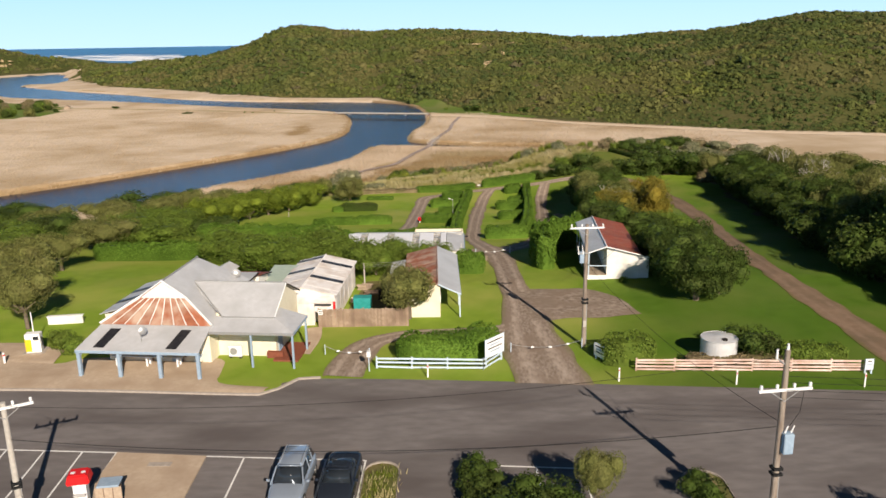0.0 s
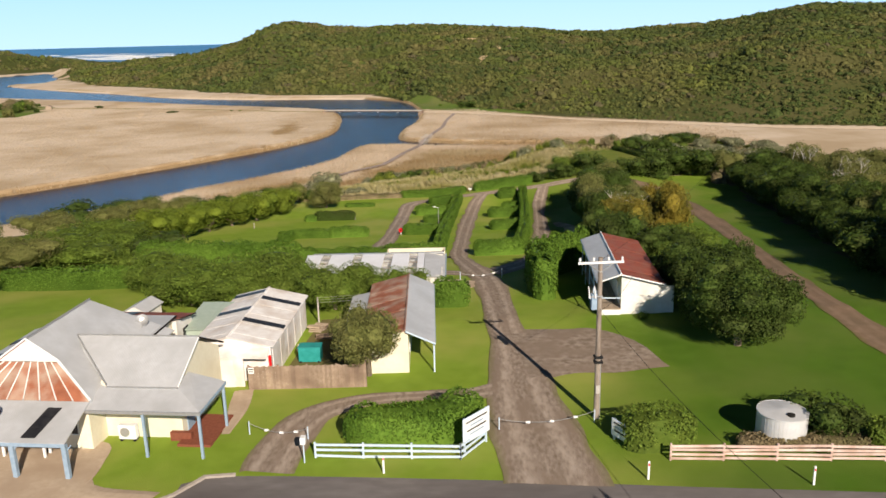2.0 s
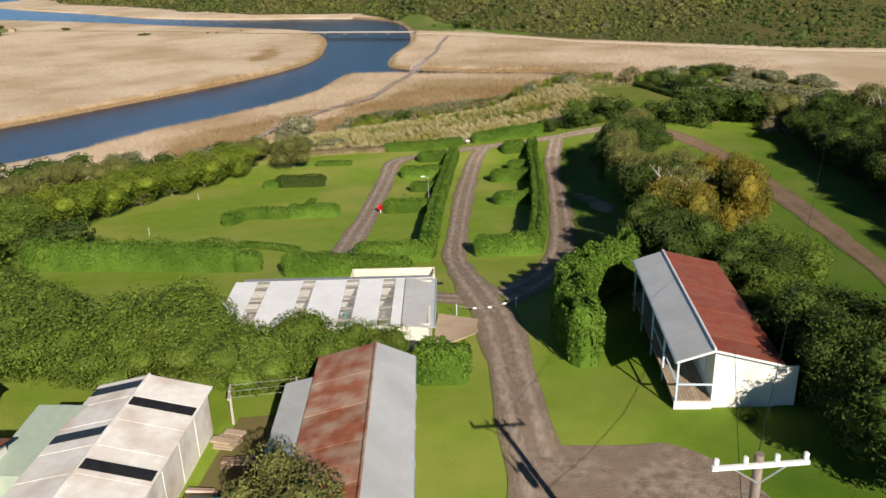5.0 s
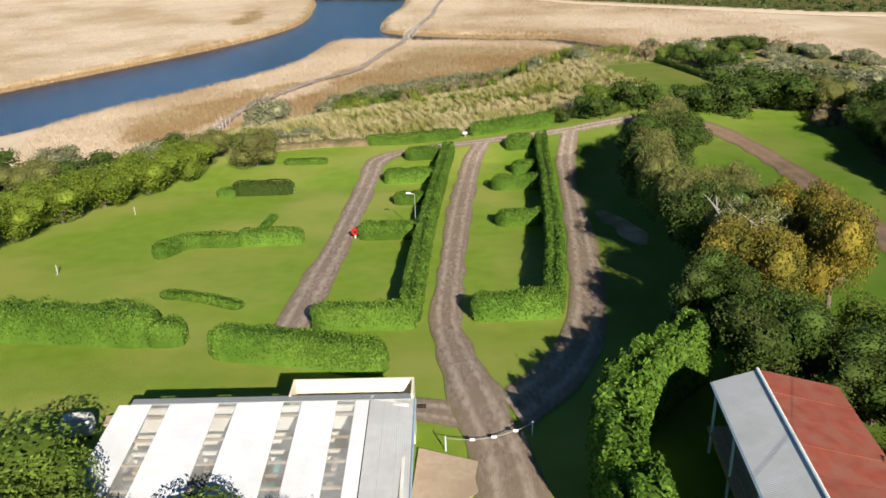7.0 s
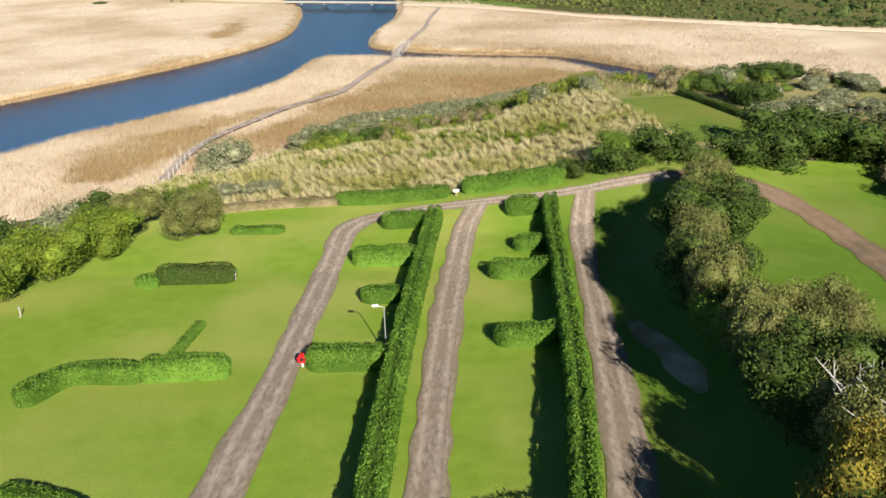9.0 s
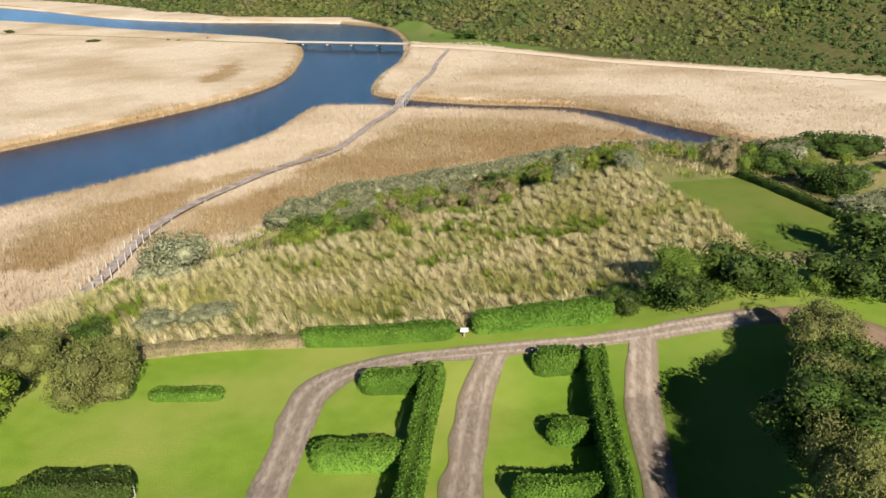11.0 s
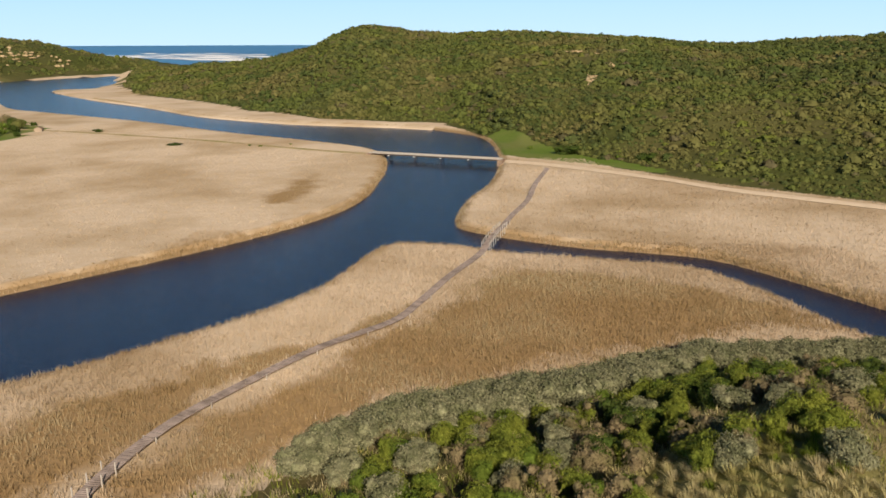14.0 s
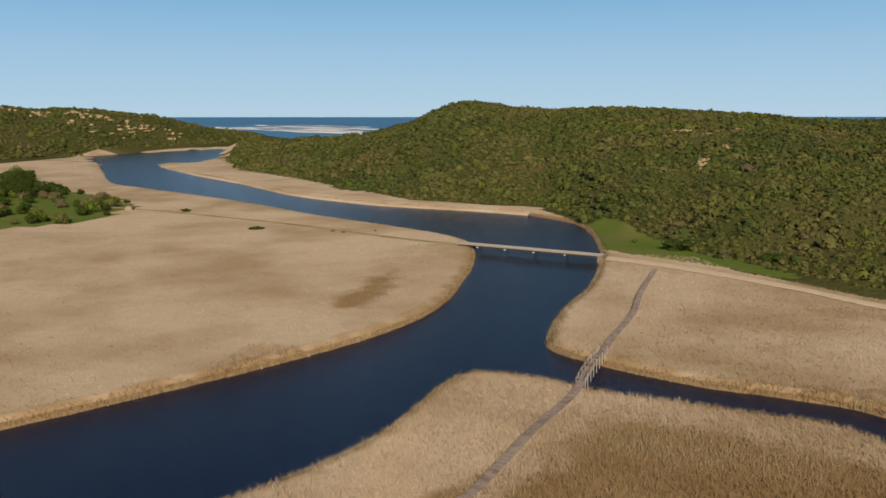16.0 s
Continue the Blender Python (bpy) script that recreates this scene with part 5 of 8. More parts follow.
def iron(name, c1, c2, c3=None, rough=0.45, metal=0.3, along=(1, 0, 0), pitch=0.09, s1=0.5, s2=2.5, rnd=0.0, strength=0.18):
    """Corrugated sheet: ribs across the given direction, as relief."""
    m = mat(name, c1, c2, c3, s1=s1, s2=s2, rough=rough, metal=metal, rnd=rnd, spec=0.4)
    n, L = m.node_tree.nodes, m.node_tree.links
    w = n.new("ShaderNodeTexWave")
    w.bands_direction = "X" if along[0] else "Y"
    w.inputs["Scale"].default_value = 0.314 / pitch
    b = n.new("ShaderNodeBump")
    b.inputs["Strength"].default_value, b.inputs["Distance"].default_value = strength, 0.03
    g = n.new("ShaderNodeNewGeometry")
    L.new(g.outputs["Position"], w.inputs["Vector"])
    L.new(w.outputs[0], b.inputs["Height"])
    L.new(b.outputs[0], n["Principled BSDF"].inputs["Normal"])
    return m


M_GREYROOF = iron("grey_roof_iron", (0.438, 0.441, 0.442), (0.503, 0.509, 0.514), (0.4, 0.403, 0.401), metal=0.05, along=(1, 0, 0))
M_GREYROOF_Y = iron("grey_roof_iron_cross", (0.447, 0.451, 0.452), (0.512, 0.519, 0.524), (0.41, 0.412, 0.411), metal=0.05, along=(0, 1, 0))
M_RUST = iron("rusty_roof_iron", (0.24, 0.075, 0.035), (0.36, 0.13, 0.065), (0.42, 0.30, 0.22), rough=0.75, metal=0.1, along=(0, 1, 0), s1=0.8, s2=2.2, rnd=0.12)
M_REDROOF = iron("dark_red_roof_iron", (0.19, 0.04, 0.022), (0.30, 0.075, 0.04), (0.24, 0.09, 0.055), rough=0.7, metal=0.1, along=(0, 1, 0), s1=1.2, s2=2.0, rnd=0.12)
M_WHITEROOF = iron("white_roof_iron", (0.68, 0.688, 0.71), (0.749, 0.759, 0.784), (0.63, 0.633, 0.647), along=(1, 0, 0), metal=0.0)
M_OLDWHITE = iron("weathered_white_iron", (0.682, 0.644, 0.606), (0.814, 0.789, 0.755), (0.572, 0.5, 0.435), along=(1, 0, 0), metal=0.0, rough=0.6, s1=0.6)
M_WALL = mat("cream_wall_board", (0.70, 0.64, 0.48), (0.76, 0.70, 0.55), (0.66, 0.59, 0.44), s1=0.5, s2=5.0, rough=0.7)
M_WHITE = mat("white_wall", (0.68, 0.66, 0.60), (0.76, 0.74, 0.69), (0.60, 0.57, 0.50), s1=0.6, s2=5.0, rough=0.7)
M_BLUE = mat("faded_blue_paint", (0.22, 0.30, 0.38), (0.30, 0.38, 0.46), s2=5.0, rough=0.6)
M_PALEBLUE = mat("pale_blue_paint", (0.42, 0.52, 0.62), (0.55, 0.63, 0.70), s2=5.0, rough=0.6)
M_TRIM = mat("white_trim", (0.70, 0.70, 0.68), (0.78, 0.78, 0.76), s2=6.0, rough=0.5)
M_GLASS = bpy.data.materials.new("window_glass")
M_GLASS.use_nodes = True
M_GLASS.node_tree.nodes["Principled BSDF"].inputs["Base Color"].default_value = (0.02, 0.025, 0.03, 1)
M_GLASS.node_tree.nodes["Principled BSDF"].inputs["Roughness"].default_value = 0.05
M_CLEAR = mat("milky_roof_sheet", (0.60, 0.62, 0.62), (0.72, 0.73, 0.72), (0.45, 0.44, 0.40), s1=1.2, s2=4.0, rough=0.3, spec=0.5)
_n, _l = M_CLEAR.node_tree.nodes, M_CLEAR.node_tree.links
_tr = _n.new("ShaderNodeBsdfTransparent")
_ms = _n.new("ShaderNodeMixShader")
_ms.inputs[0].default_value = 0.22
_l.new(_tr.outputs[0], _ms.inputs[1])
_l.new(_n["Principled BSDF"].outputs[0], _ms.inputs[2])
_l.new(_ms.outputs[0], _n["Material Output"].inputs[0])
M_SKYLIGHT = mat("dark_roof_sheet", (0.012, 0.012, 0.015), (0.03, 0.03, 0.032), s2=3.0, rough=0.35)
M_BRICK = mat("red_brick_paving", (0.16, 0.05, 0.03), (0.24, 0.085, 0.05), s2=6.0, rough=0.85)
M_TIMBER = mat("grey_brown_timber", (0.24, 0.17, 0.12), (0.34, 0.26, 0.19), (0.20, 0.14, 0.10), s1=0.8, s2=7.0, rough=0.85, rnd=0.15)
# bridge timber with the shade under the deck put into its colour
M_SHADEWOOD = mat("shade_dark_timber", (0.035, 0.026, 0.02), (0.07, 0.055, 0.042), s2=6.0, rough=0.85)
M_DECK = mat("timber_deck", (0.30, 0.23, 0.16), (0.40, 0.32, 0.24), s2=7.0, rough=0.85, rnd=0.15)
M_PINK = mat("faded_pink_rail", (0.582, 0.403, 0.336), (0.739, 0.582, 0.515), (0.47, 0.314, 0.246), s1=1.0, s2=5.0, rough=0.8, rnd=0.15)
M_DARK = mat("dark_opening", (0.012, 0.011, 0.010), (0.03, 0.026, 0.022), s2=4.0, rough=0.8)
M_TEAL = mat("teal_plastic", (0.02, 0.22, 0.20), (0.04, 0.30, 0.28), s2=3.0, rough=0.4)
M_GREENIRON = iron("pale_green_iron", (0.34, 0.42, 0.34), (0.42, 0.49, 0.41), along=(1, 0, 0), metal=0.1)
M_ZINC = iron("galvanised_tank", (0.58, 0.58, 0.57), (0.68, 0.68, 0.67), (0.52, 0.52, 0.51), metal=0.2, rough=0.4, along=(1, 0, 0), strength=0.15)
M_STEEL = mat("galvanised_steel", (0.40, 0.40, 0.39), (0.50, 0.50, 0.49), s2=8.0, rough=0.4, metal=0.6)
M_POLE = mat("weathered_pole_wood", (0.22, 0.18, 0.14), (0.34, 0.29, 0.24), (0.18, 0.14, 0.11), s1=1.0, s2=6.0, rough=0.9, bump=0.3, bscale=18, stretch=(4, 4, 0.6))
M_CERAMIC = mat("white_insulator", (0.66, 0.66, 0.64), (0.75, 0.75, 0.73), s2=6.0, rough=0.25)
M_BLACK = mat("black_rubber", (0.010, 0.010, 0.010), (0.02, 0.02, 0.02), s2=6.0, rough=0.7)
M_RED = mat("red_plastic", (0.50, 0.012, 0.015), (0.60, 0.02, 0.02), s2=5.0, rough=0.35)
M_YELLOW = mat("yellow_paint", (0.60, 0.42, 0.02), (0.70, 0.50, 0.03), s2=5.0, rough=0.5)
M_BROWNBOARD = mat("boardwalk_planks", (0.23, 0.185, 0.165), (0.33, 0.275, 0.245), (0.18, 0.145, 0.125), s1=0.6, s2=5.0, rough=0.9, rnd=0.15, island=0.15)


def lerp3(a, b, t):
    return tuple(p + (q - p) * t for p, q in zip(a, b))


def sheets(parent, a, b, c, d, n, material, thick=0.04, gap=0.002, name="roof_sheet", label=""):
    """A roof plane a-b (foot) c-d (top) laid in n sheets side by side."""
    for i in range(n):
        t0, t1 = i / n + gap / 2, (i + 1) / n - gap / 2
        lift = 0.012 * (i % 2)
        up = lambda p: (p[0], p[1], p[2] + lift)  # noqa: E731
        bm = slab_bm([up(lerp3(a, b, t0)), up(lerp3(a, b, t1)), up(lerp3(d, c, t1)), up(lerp3(d, c, t0))], thick)
        part(name, bm, material, parent, label)


def prism(parent, name, poly, v0, v1, material, along="y", label=""):
    """A solid with the given outline (u, z) drawn along v."""
    bm = bmesh.new()
    at = (lambda u, v, z: (u, v, z)) if along == "y" else (lambda u, v, z: (v, u, z))
    a = [bm.verts.new(at(u, v0, z)) for u, z in poly]
    b = [bm.verts.new(at(u, v1, z)) for u, z in poly]
    bm.faces.new(a)
    bm.faces.new(b[::-1])
    for i in range(len(a)):
        j = (i + 1) % len(a)
        bm.faces.new((a[i], b[i], b[j], a[j]))
    bmesh.ops.recalc_face_normals(bm, faces=bm.faces)
    return part(name, bm, material, parent, label)


def post(parent, x, y, z0, z1, w=0.1, material=None, name="post"):
    return part(name, box_bm(x - w / 2, x + w / 2, y - w / 2, y + w / 2, z0, z1, 0.012), material or M_TRIM, parent)


def window(parent, u, v, z, wide, tall, face, frame_mat=None):
    """A framed window set on a wall; face: the wall's outward side, 'e', 's' or 'n'."""
    o = 0.05
    if face == "s":
        w = part("window", box_bm(u - wide / 2, u + wide / 2, v - o, v + 0.02, z, z + tall, 0.01), frame_mat or M_TRIM, parent)
        part("pane", box_bm(u - wide / 2 + 0.07, u + wide / 2 - 0.07, v - o - 0.012, v - o + 0.01, z + 0.07, z + tall - 0.07), M_GLASS, w)
    else:
        w = part("window", box_bm(u - 0.02, u + o, v - wide / 2, v + wide / 2, z, z + tall, 0.01), frame_mat or M_TRIM, parent)
        part("pane", box_bm(u + o - 0.01, u + o + 0.012, v - wide / 2 + 0.07, v + wide / 2 - 0.07, z + 0.07, z + tall - 0.07), M_GLASS, w)
    return w


def dish(parent, x, y, z, r=0.42, turn=0.0):
    bm = bmesh.new()
    bmesh.ops.create_uvsphere(bm, u_segments=20, v_segments=10, radius=r * 1.6, matrix=Matrix.Identity(4))
    bmesh.ops.delete(bm, geom=[v for v in bm.verts if v.co.z > -r * 1.23], context="VERTS")
    bmesh.ops.solidify(bm, geom=bm.faces[:], thickness=0.02)
    bmesh.ops.transform(bm, matrix=pose(x, y, z + 1.4 * r + 0.45, 55, 0, turn) , verts=bm.verts)
    d = part("satellite_dish", bm, M_STEEL, parent, "round grey satellite dish")
    part("bracket", tube_bm((x, y, z - 0.1), (x, y, z + 0.5), 0.03), M_STEEL, d)
    return d


# ---------------------------------------------------------------- the store


def build_store():
    t = thing("store", -23.3, 40.4, 0.0, -5.5, "rambling cream general store with grey and rusty iron roofs", "shop")
    # main body and its steep roof with a small gable over the rusty hip
    part("wall", box_bm(-3.9, 3.9, 3.0, 12.6, -0.2, 3.0), M_WALL, t)
    g0, g1, top, back = 4.55, 11.2, 5.75, 13.4
    part("roof", slab_bm([(4.25, 2.85, 2.95), (4.25, back, 2.95), (0, g1, top), (0, g0, top), (1.75, g0 - 0.1, 4.55)], 0.06), M_GREYROOF_Y, t, "light grey corrugated iron roof")
    part("roof", slab_bm([(-4.25, back, 2.95), (-4.25, 2.85, 2.95), (-1.75, g0 - 0.1, 4.55), (0, g0, top), (0, g1, top)], 0.06), M_REDROOF, t, "weathered red iron roof slope")
    part("roof", slab_bm([(4.25, back, 2.95), (-4.25, back, 2.95), (0, g1, top)], 0.06), M_GREYROOF, t)
    prism(t, "gable", [(-1.75, 4.5), (1.75, 4.5), (0, 5.7)], g0 - 0.12, g0 + 0.02, M_WHITE, "y", "white boarded gable vent")
    sheets(t, (-4.2, 2.8, 3.0), (4.2, 2.8, 3.0), (1.75, g0 - 0.2, 4.5), (-1.75, g0 - 0.2, 4.5), 9, M_RUST, gap=0.012, label="rust-red iron roof sheet")
    for k in range(10):
        u0, u1 = -4.2 + 8.4 * k / 9, -1.75 + 3.5 * k / 9
        part("cover_strip", tube_bm((u0, 2.8, 3.02), (u1, g0 - 0.2, 4.52), 0.035, None, 5), M_OLDWHITE, t, "pale flashing strip")
    for s in (-1, 1):
        part("barge_board", tube_bm((s * 4.25, 2.8, 3.06), (s * 1.75, g0 - 0.15, 4.62), 0.06, None, 6), M_TRIM, t)
        part("barge_board", tube_bm((s * 1.75, g0 - 0.15, 4.62), (0, g0 - 0.1, 5.82), 0.05, None, 6), M_TRIM, t)
    part("ridge_cap", tube_bm((0, g0, 5.8), (0, g1, 5.8), 0.07, None, 6), M_STEEL, t)
    # front verandah
    part("verandah_roof", slab_bm([(-4.65, -0.15, 2.12), (4.35, -0.15, 2.12), (4.15, 2.95, 2.98), (-4.15, 2.95, 2.98)], 0.06), M_GREYROOF, t, "light grey corrugated verandah roof")
    part("fascia", box_bm(-4.65, 4.35, -0.17, -0.09, 1.9, 2.1, 0.01), M_BLUE, t, "faded blue fascia beam")
    for u in (-4.5, -1.55, 1.4, 4.2):
        part("post", box_bm(u - 0.12, u + 0.12, -0.1, 0.14, 0.0, 2.0, 0.015), M_BLUE, t, "faded blue square post")
        part("bracket", tube_bm((u, 0.05, 1.5), (u + 0.35, 0.05, 1.95), 0.04, None, 6), M_BLUE, t)
    for u in (-3.1, 2.2):
        z = lambda v: 2.12 + (v + 0.15) * 0.277 + 0.06  # noqa: E731
        for k in range(3):
            v0, v1 = 0.15 + k * 0.72, 0.84 + k * 0.72
            a0, a1 = u + 0.14 * v0, u + 0.14 * v1
            part("solar_panel", slab_bm([(a0 - 0.35, v0, z(v0)), (a0 + 0.4, v0, z(v0)), (a1 + 0.4, v1, z(v1)), (a1 - 0.35, v1, z(v1))], 0.04), M_SKYLIGHT, t, "black glossy roof panel")
    dish(t, -0.2, 0.9, 2.45, 0.33)
    for u in (-2.9, -0.4, 2.4):
        window(t, u, 3.0, 0.9, 1.7, 1.2, "s")
    part("door", box_bm(0.9, 1.75, 2.94, 3.02, 0, 2.05, 0.01), M_BLUE, t)
    # lean-to on the western side
    part("wall", box_bm(-6.4, -3.9, 7.4, 14.5, -0.2, 2.1), M_WALL, t)
    part("lean_to_roof", slab_bm([(-6.7, 7.1, 2.15), (-4.0, 7.1, 2.9), (-4.0, 15.2, 2.9), (-6.7, 15.2, 2.15)], 0.05), M_GREYROOF_Y, t, "grey iron lean-to roof")
    for v in (9.5, 12.2):
        part("roof_panel", slab_bm([(-6.6, v, 2.24), (-4.3, v, 2.88), (-4.3, v + 0.7, 2.88), (-6.6, v + 0.7, 2.24)], 0.04), M_SKYLIGHT, t)
    # east wing: gable with its ridge running east
    prism(t, "wall", [(4.6, -0.2), (10.6, -0.2), (10.6, 3.1), (7.4, 4.7), (4.6, 3.3)], 3.9, 8.3, M_WALL, "x", "cream painted wing wall")
    part("wing_roof", slab_bm([(4.5, 4.1, 3.28), (8.5, 4.1, 3.28), (8.5, 7.42, 4.88), (0.9, 7.42, 4.88)], 0.06), M_GREYROOF, t, "broad light grey iron roof")
    part("wing_roof", slab_bm([(0.9, 7.46, 4.88), (8.5, 7.46, 4.88), (8.5, 10.9, 3.2), (0.9, 10.9, 3.2)], 0.06), M_GREYROOF, t)
    part("ridge_cap", tube_bm((0.9, 7.44, 4.9), (8.5, 7.44, 4.9), 0.06, None, 6), M_STEEL, t)
    part("valley", tube_bm((4.5, 4.1, 3.32), (1.2, 7.4, 4.92), 0.05, None, 6), M_STEEL, t)
    part("gutter", tube_bm((4.5, 4.05, 3.24), (8.55, 4.05, 3.24), 0.06, None, 6), M_STEEL, t)
    part("barge_board", tube_bm((8.5, 4.1, 3.24), (8.5, 7.42, 4.84), 0.05, None, 6), M_TRIM, t)
    part("barge_board", tube_bm((8.5, 7.44, 4.84), (8.5, 10.9, 3.16), 0.06, None, 6), M_DARK, t)
    # wing verandah, wrapping round the corner
    part("verandah_roof", slab_bm([(4.1, 2.35, 2.72), (10.35, 2.35, 2.72), (8.55, 4.15, 3.24), (4.1, 4.15, 3.24)], 0.05), M_GREYROOF, t, "light grey wing verandah roof")
    part("verandah_roof", slab_bm([(10.35, 2.35, 2.72), (10.35, 6.2, 2.72), (8.35, 5.9, 3.4), (8.35, 4.25, 3.28)], 0.05), M_GREYROOF_Y, t)
    part("fascia", box_bm(4.1, 10.4, 2.28, 2.36, 2.54, 2.72, 0.01), M_STEEL, t)
    part("fascia", box_bm(10.31, 10.39, 2.3, 6.2, 2.54, 2.72, 0.01), M_BLUE, t)
    for u, v in ((7.2, 2.45), (10.25, 2.45), (10.25, 6.0)):
        part("post", box_bm(u - 0.07, u + 0.07, v - 0.07, v + 0.07, -0.1, 2.6, 0.01), M_BLUE, t, "faded blue verandah post")
    part("porch_floor", box_bm(8.32, 10.2, 3.6, 7.2, -0.1, 0.14, 0.01), M_BRICK, t, "red brick porch floor")
    part("low_wall", box_bm(7.7, 8.9, 4.2, 4.5, 0, 0.5, 0.01), M_BRICK, t)
    for u in (5.4, 6.6):
        window(t, u, 4.6, 2.0, 1.1, 0.55, "s", M_DARK)
    part("door", box_bm(8.27, 8.36, 5.2, 6.1, 0.1, 2.1, 0.01), M_BLUE, t)
    # rear annex under a nearly flat roof, and a red skillion behind it
    part("wall", box_bm(-2.0, 3.5, 10.7, 14.7, -0.2, 3.2), M_WALL, t, "cream rear annex wall")
    part("annex_roof", slab_bm([(-2.2, 10.2, 3.36), (3.75, 10.2, 3.36), (3.75, 14.85, 3.42), (-2.2, 14.85, 3.42)], 0.06), M_GREYROOF, t, "light grey annex roof")
    part("gutter", tube_bm((3.78, 10.2, 3.32), (3.78, 14.85, 3.38), 0.06, None, 6), M_DARK, t)
    part("door", box_bm(3.48, 3.56, 11.6, 12.5, 0.1, 2.1, 0.01), M_GREENIRON, t, "pale green side door")
    prism(t, "wall", [(14.7, -0.2), (17.2, -0.2), (17.2, 2.6), (14.7, 3.05)], -2.0, 3.8, M_WHITE, "x", "pinkish white skillion wall")
    sheets(t, (-2.2, 17.35, 2.72), (4.05, 17.35, 2.72), (4.05, 14.9, 3.2), (-2.2, 14.9, 3.2), 7, M_REDROOF, label="dull red iron roof sheet")
    part("roof_panel", slab_bm([(-0.6, 15.1, 3.22), (0.2, 15.1, 3.22), (0.2, 17.2, 2.81), (-0.6, 17.2, 2.81)], 0.03), M_SKYLIGHT, t)
    part("gutter", tube_bm((4.08, 17.35, 2.7), (4.08, 14.9, 3.18), 0.05, None, 6), M_DARK, t)
    window(t, 3.8, 16.0, 1.3, 0.8, 0.9, "e", M_DARK)
    dish(t, 3.0, 11.6, 3.4, 0.42, 20)


build_store()

air = thing("air_conditioner", -17.6, 44.1, 0.0, -5.5, "white split air conditioner unit beside the wall", "appliance")
part("casing", box_bm(-0.5, 0.5, -0.2, 0.2, 0.12, 0.95, 0.03), M_TRIM, air)
part("grille", tube_bm((-0.12, -0.215, 0.55), (-0.12, -0.19, 0.55), 0.28, None, 20), M_STEEL, air)
part("foot", box_bm(-0.45, -0.3, -0.2, 0.2, 0.0, 0.12), M_BLACK, air)
part("foot", box_bm(0.3, 0.45, -0.2, 0.2, 0.0, 0.12), M_BLACK, air)


def trestle_table(x, y, turn):
    t = thing("trestle_table", x, y, float(height(x, y)) + 0.12, turn, "long white-painted table under the verandah", "table")
    for k in range(3):
        part("top_board", box_bm(-2.7, 2.7, -0.33 + 0.225 * k, -0.12 + 0.225 * k, 0.70, 0.75, 0.01), M_TRIM, t)
    part("bench", box_bm(-2.6, 2.6, 0.6, 0.86, 0.40, 0.45, 0.01), M_TIMBER, t, "weathered timber bench board")
    for u in (-2.3, 0.0, 2.3):
        part("leg", box_bm(u - 0.06, u + 0.06, -0.3, -0.18, 0.0, 0.7, 0.01), M_TRIM, t)
        part("leg", box_bm(u - 0.06, u + 0.06, 0.18, 0.3, 0.0, 0.7, 0.01), M_TRIM, t)
        part("bench_leg", box_bm(u - 0.05, u + 0.05, 0.68, 0.78, 0.0, 0.4), M_TIMBER, t)


trestle_table(-23.6, 42.6, -5.5)


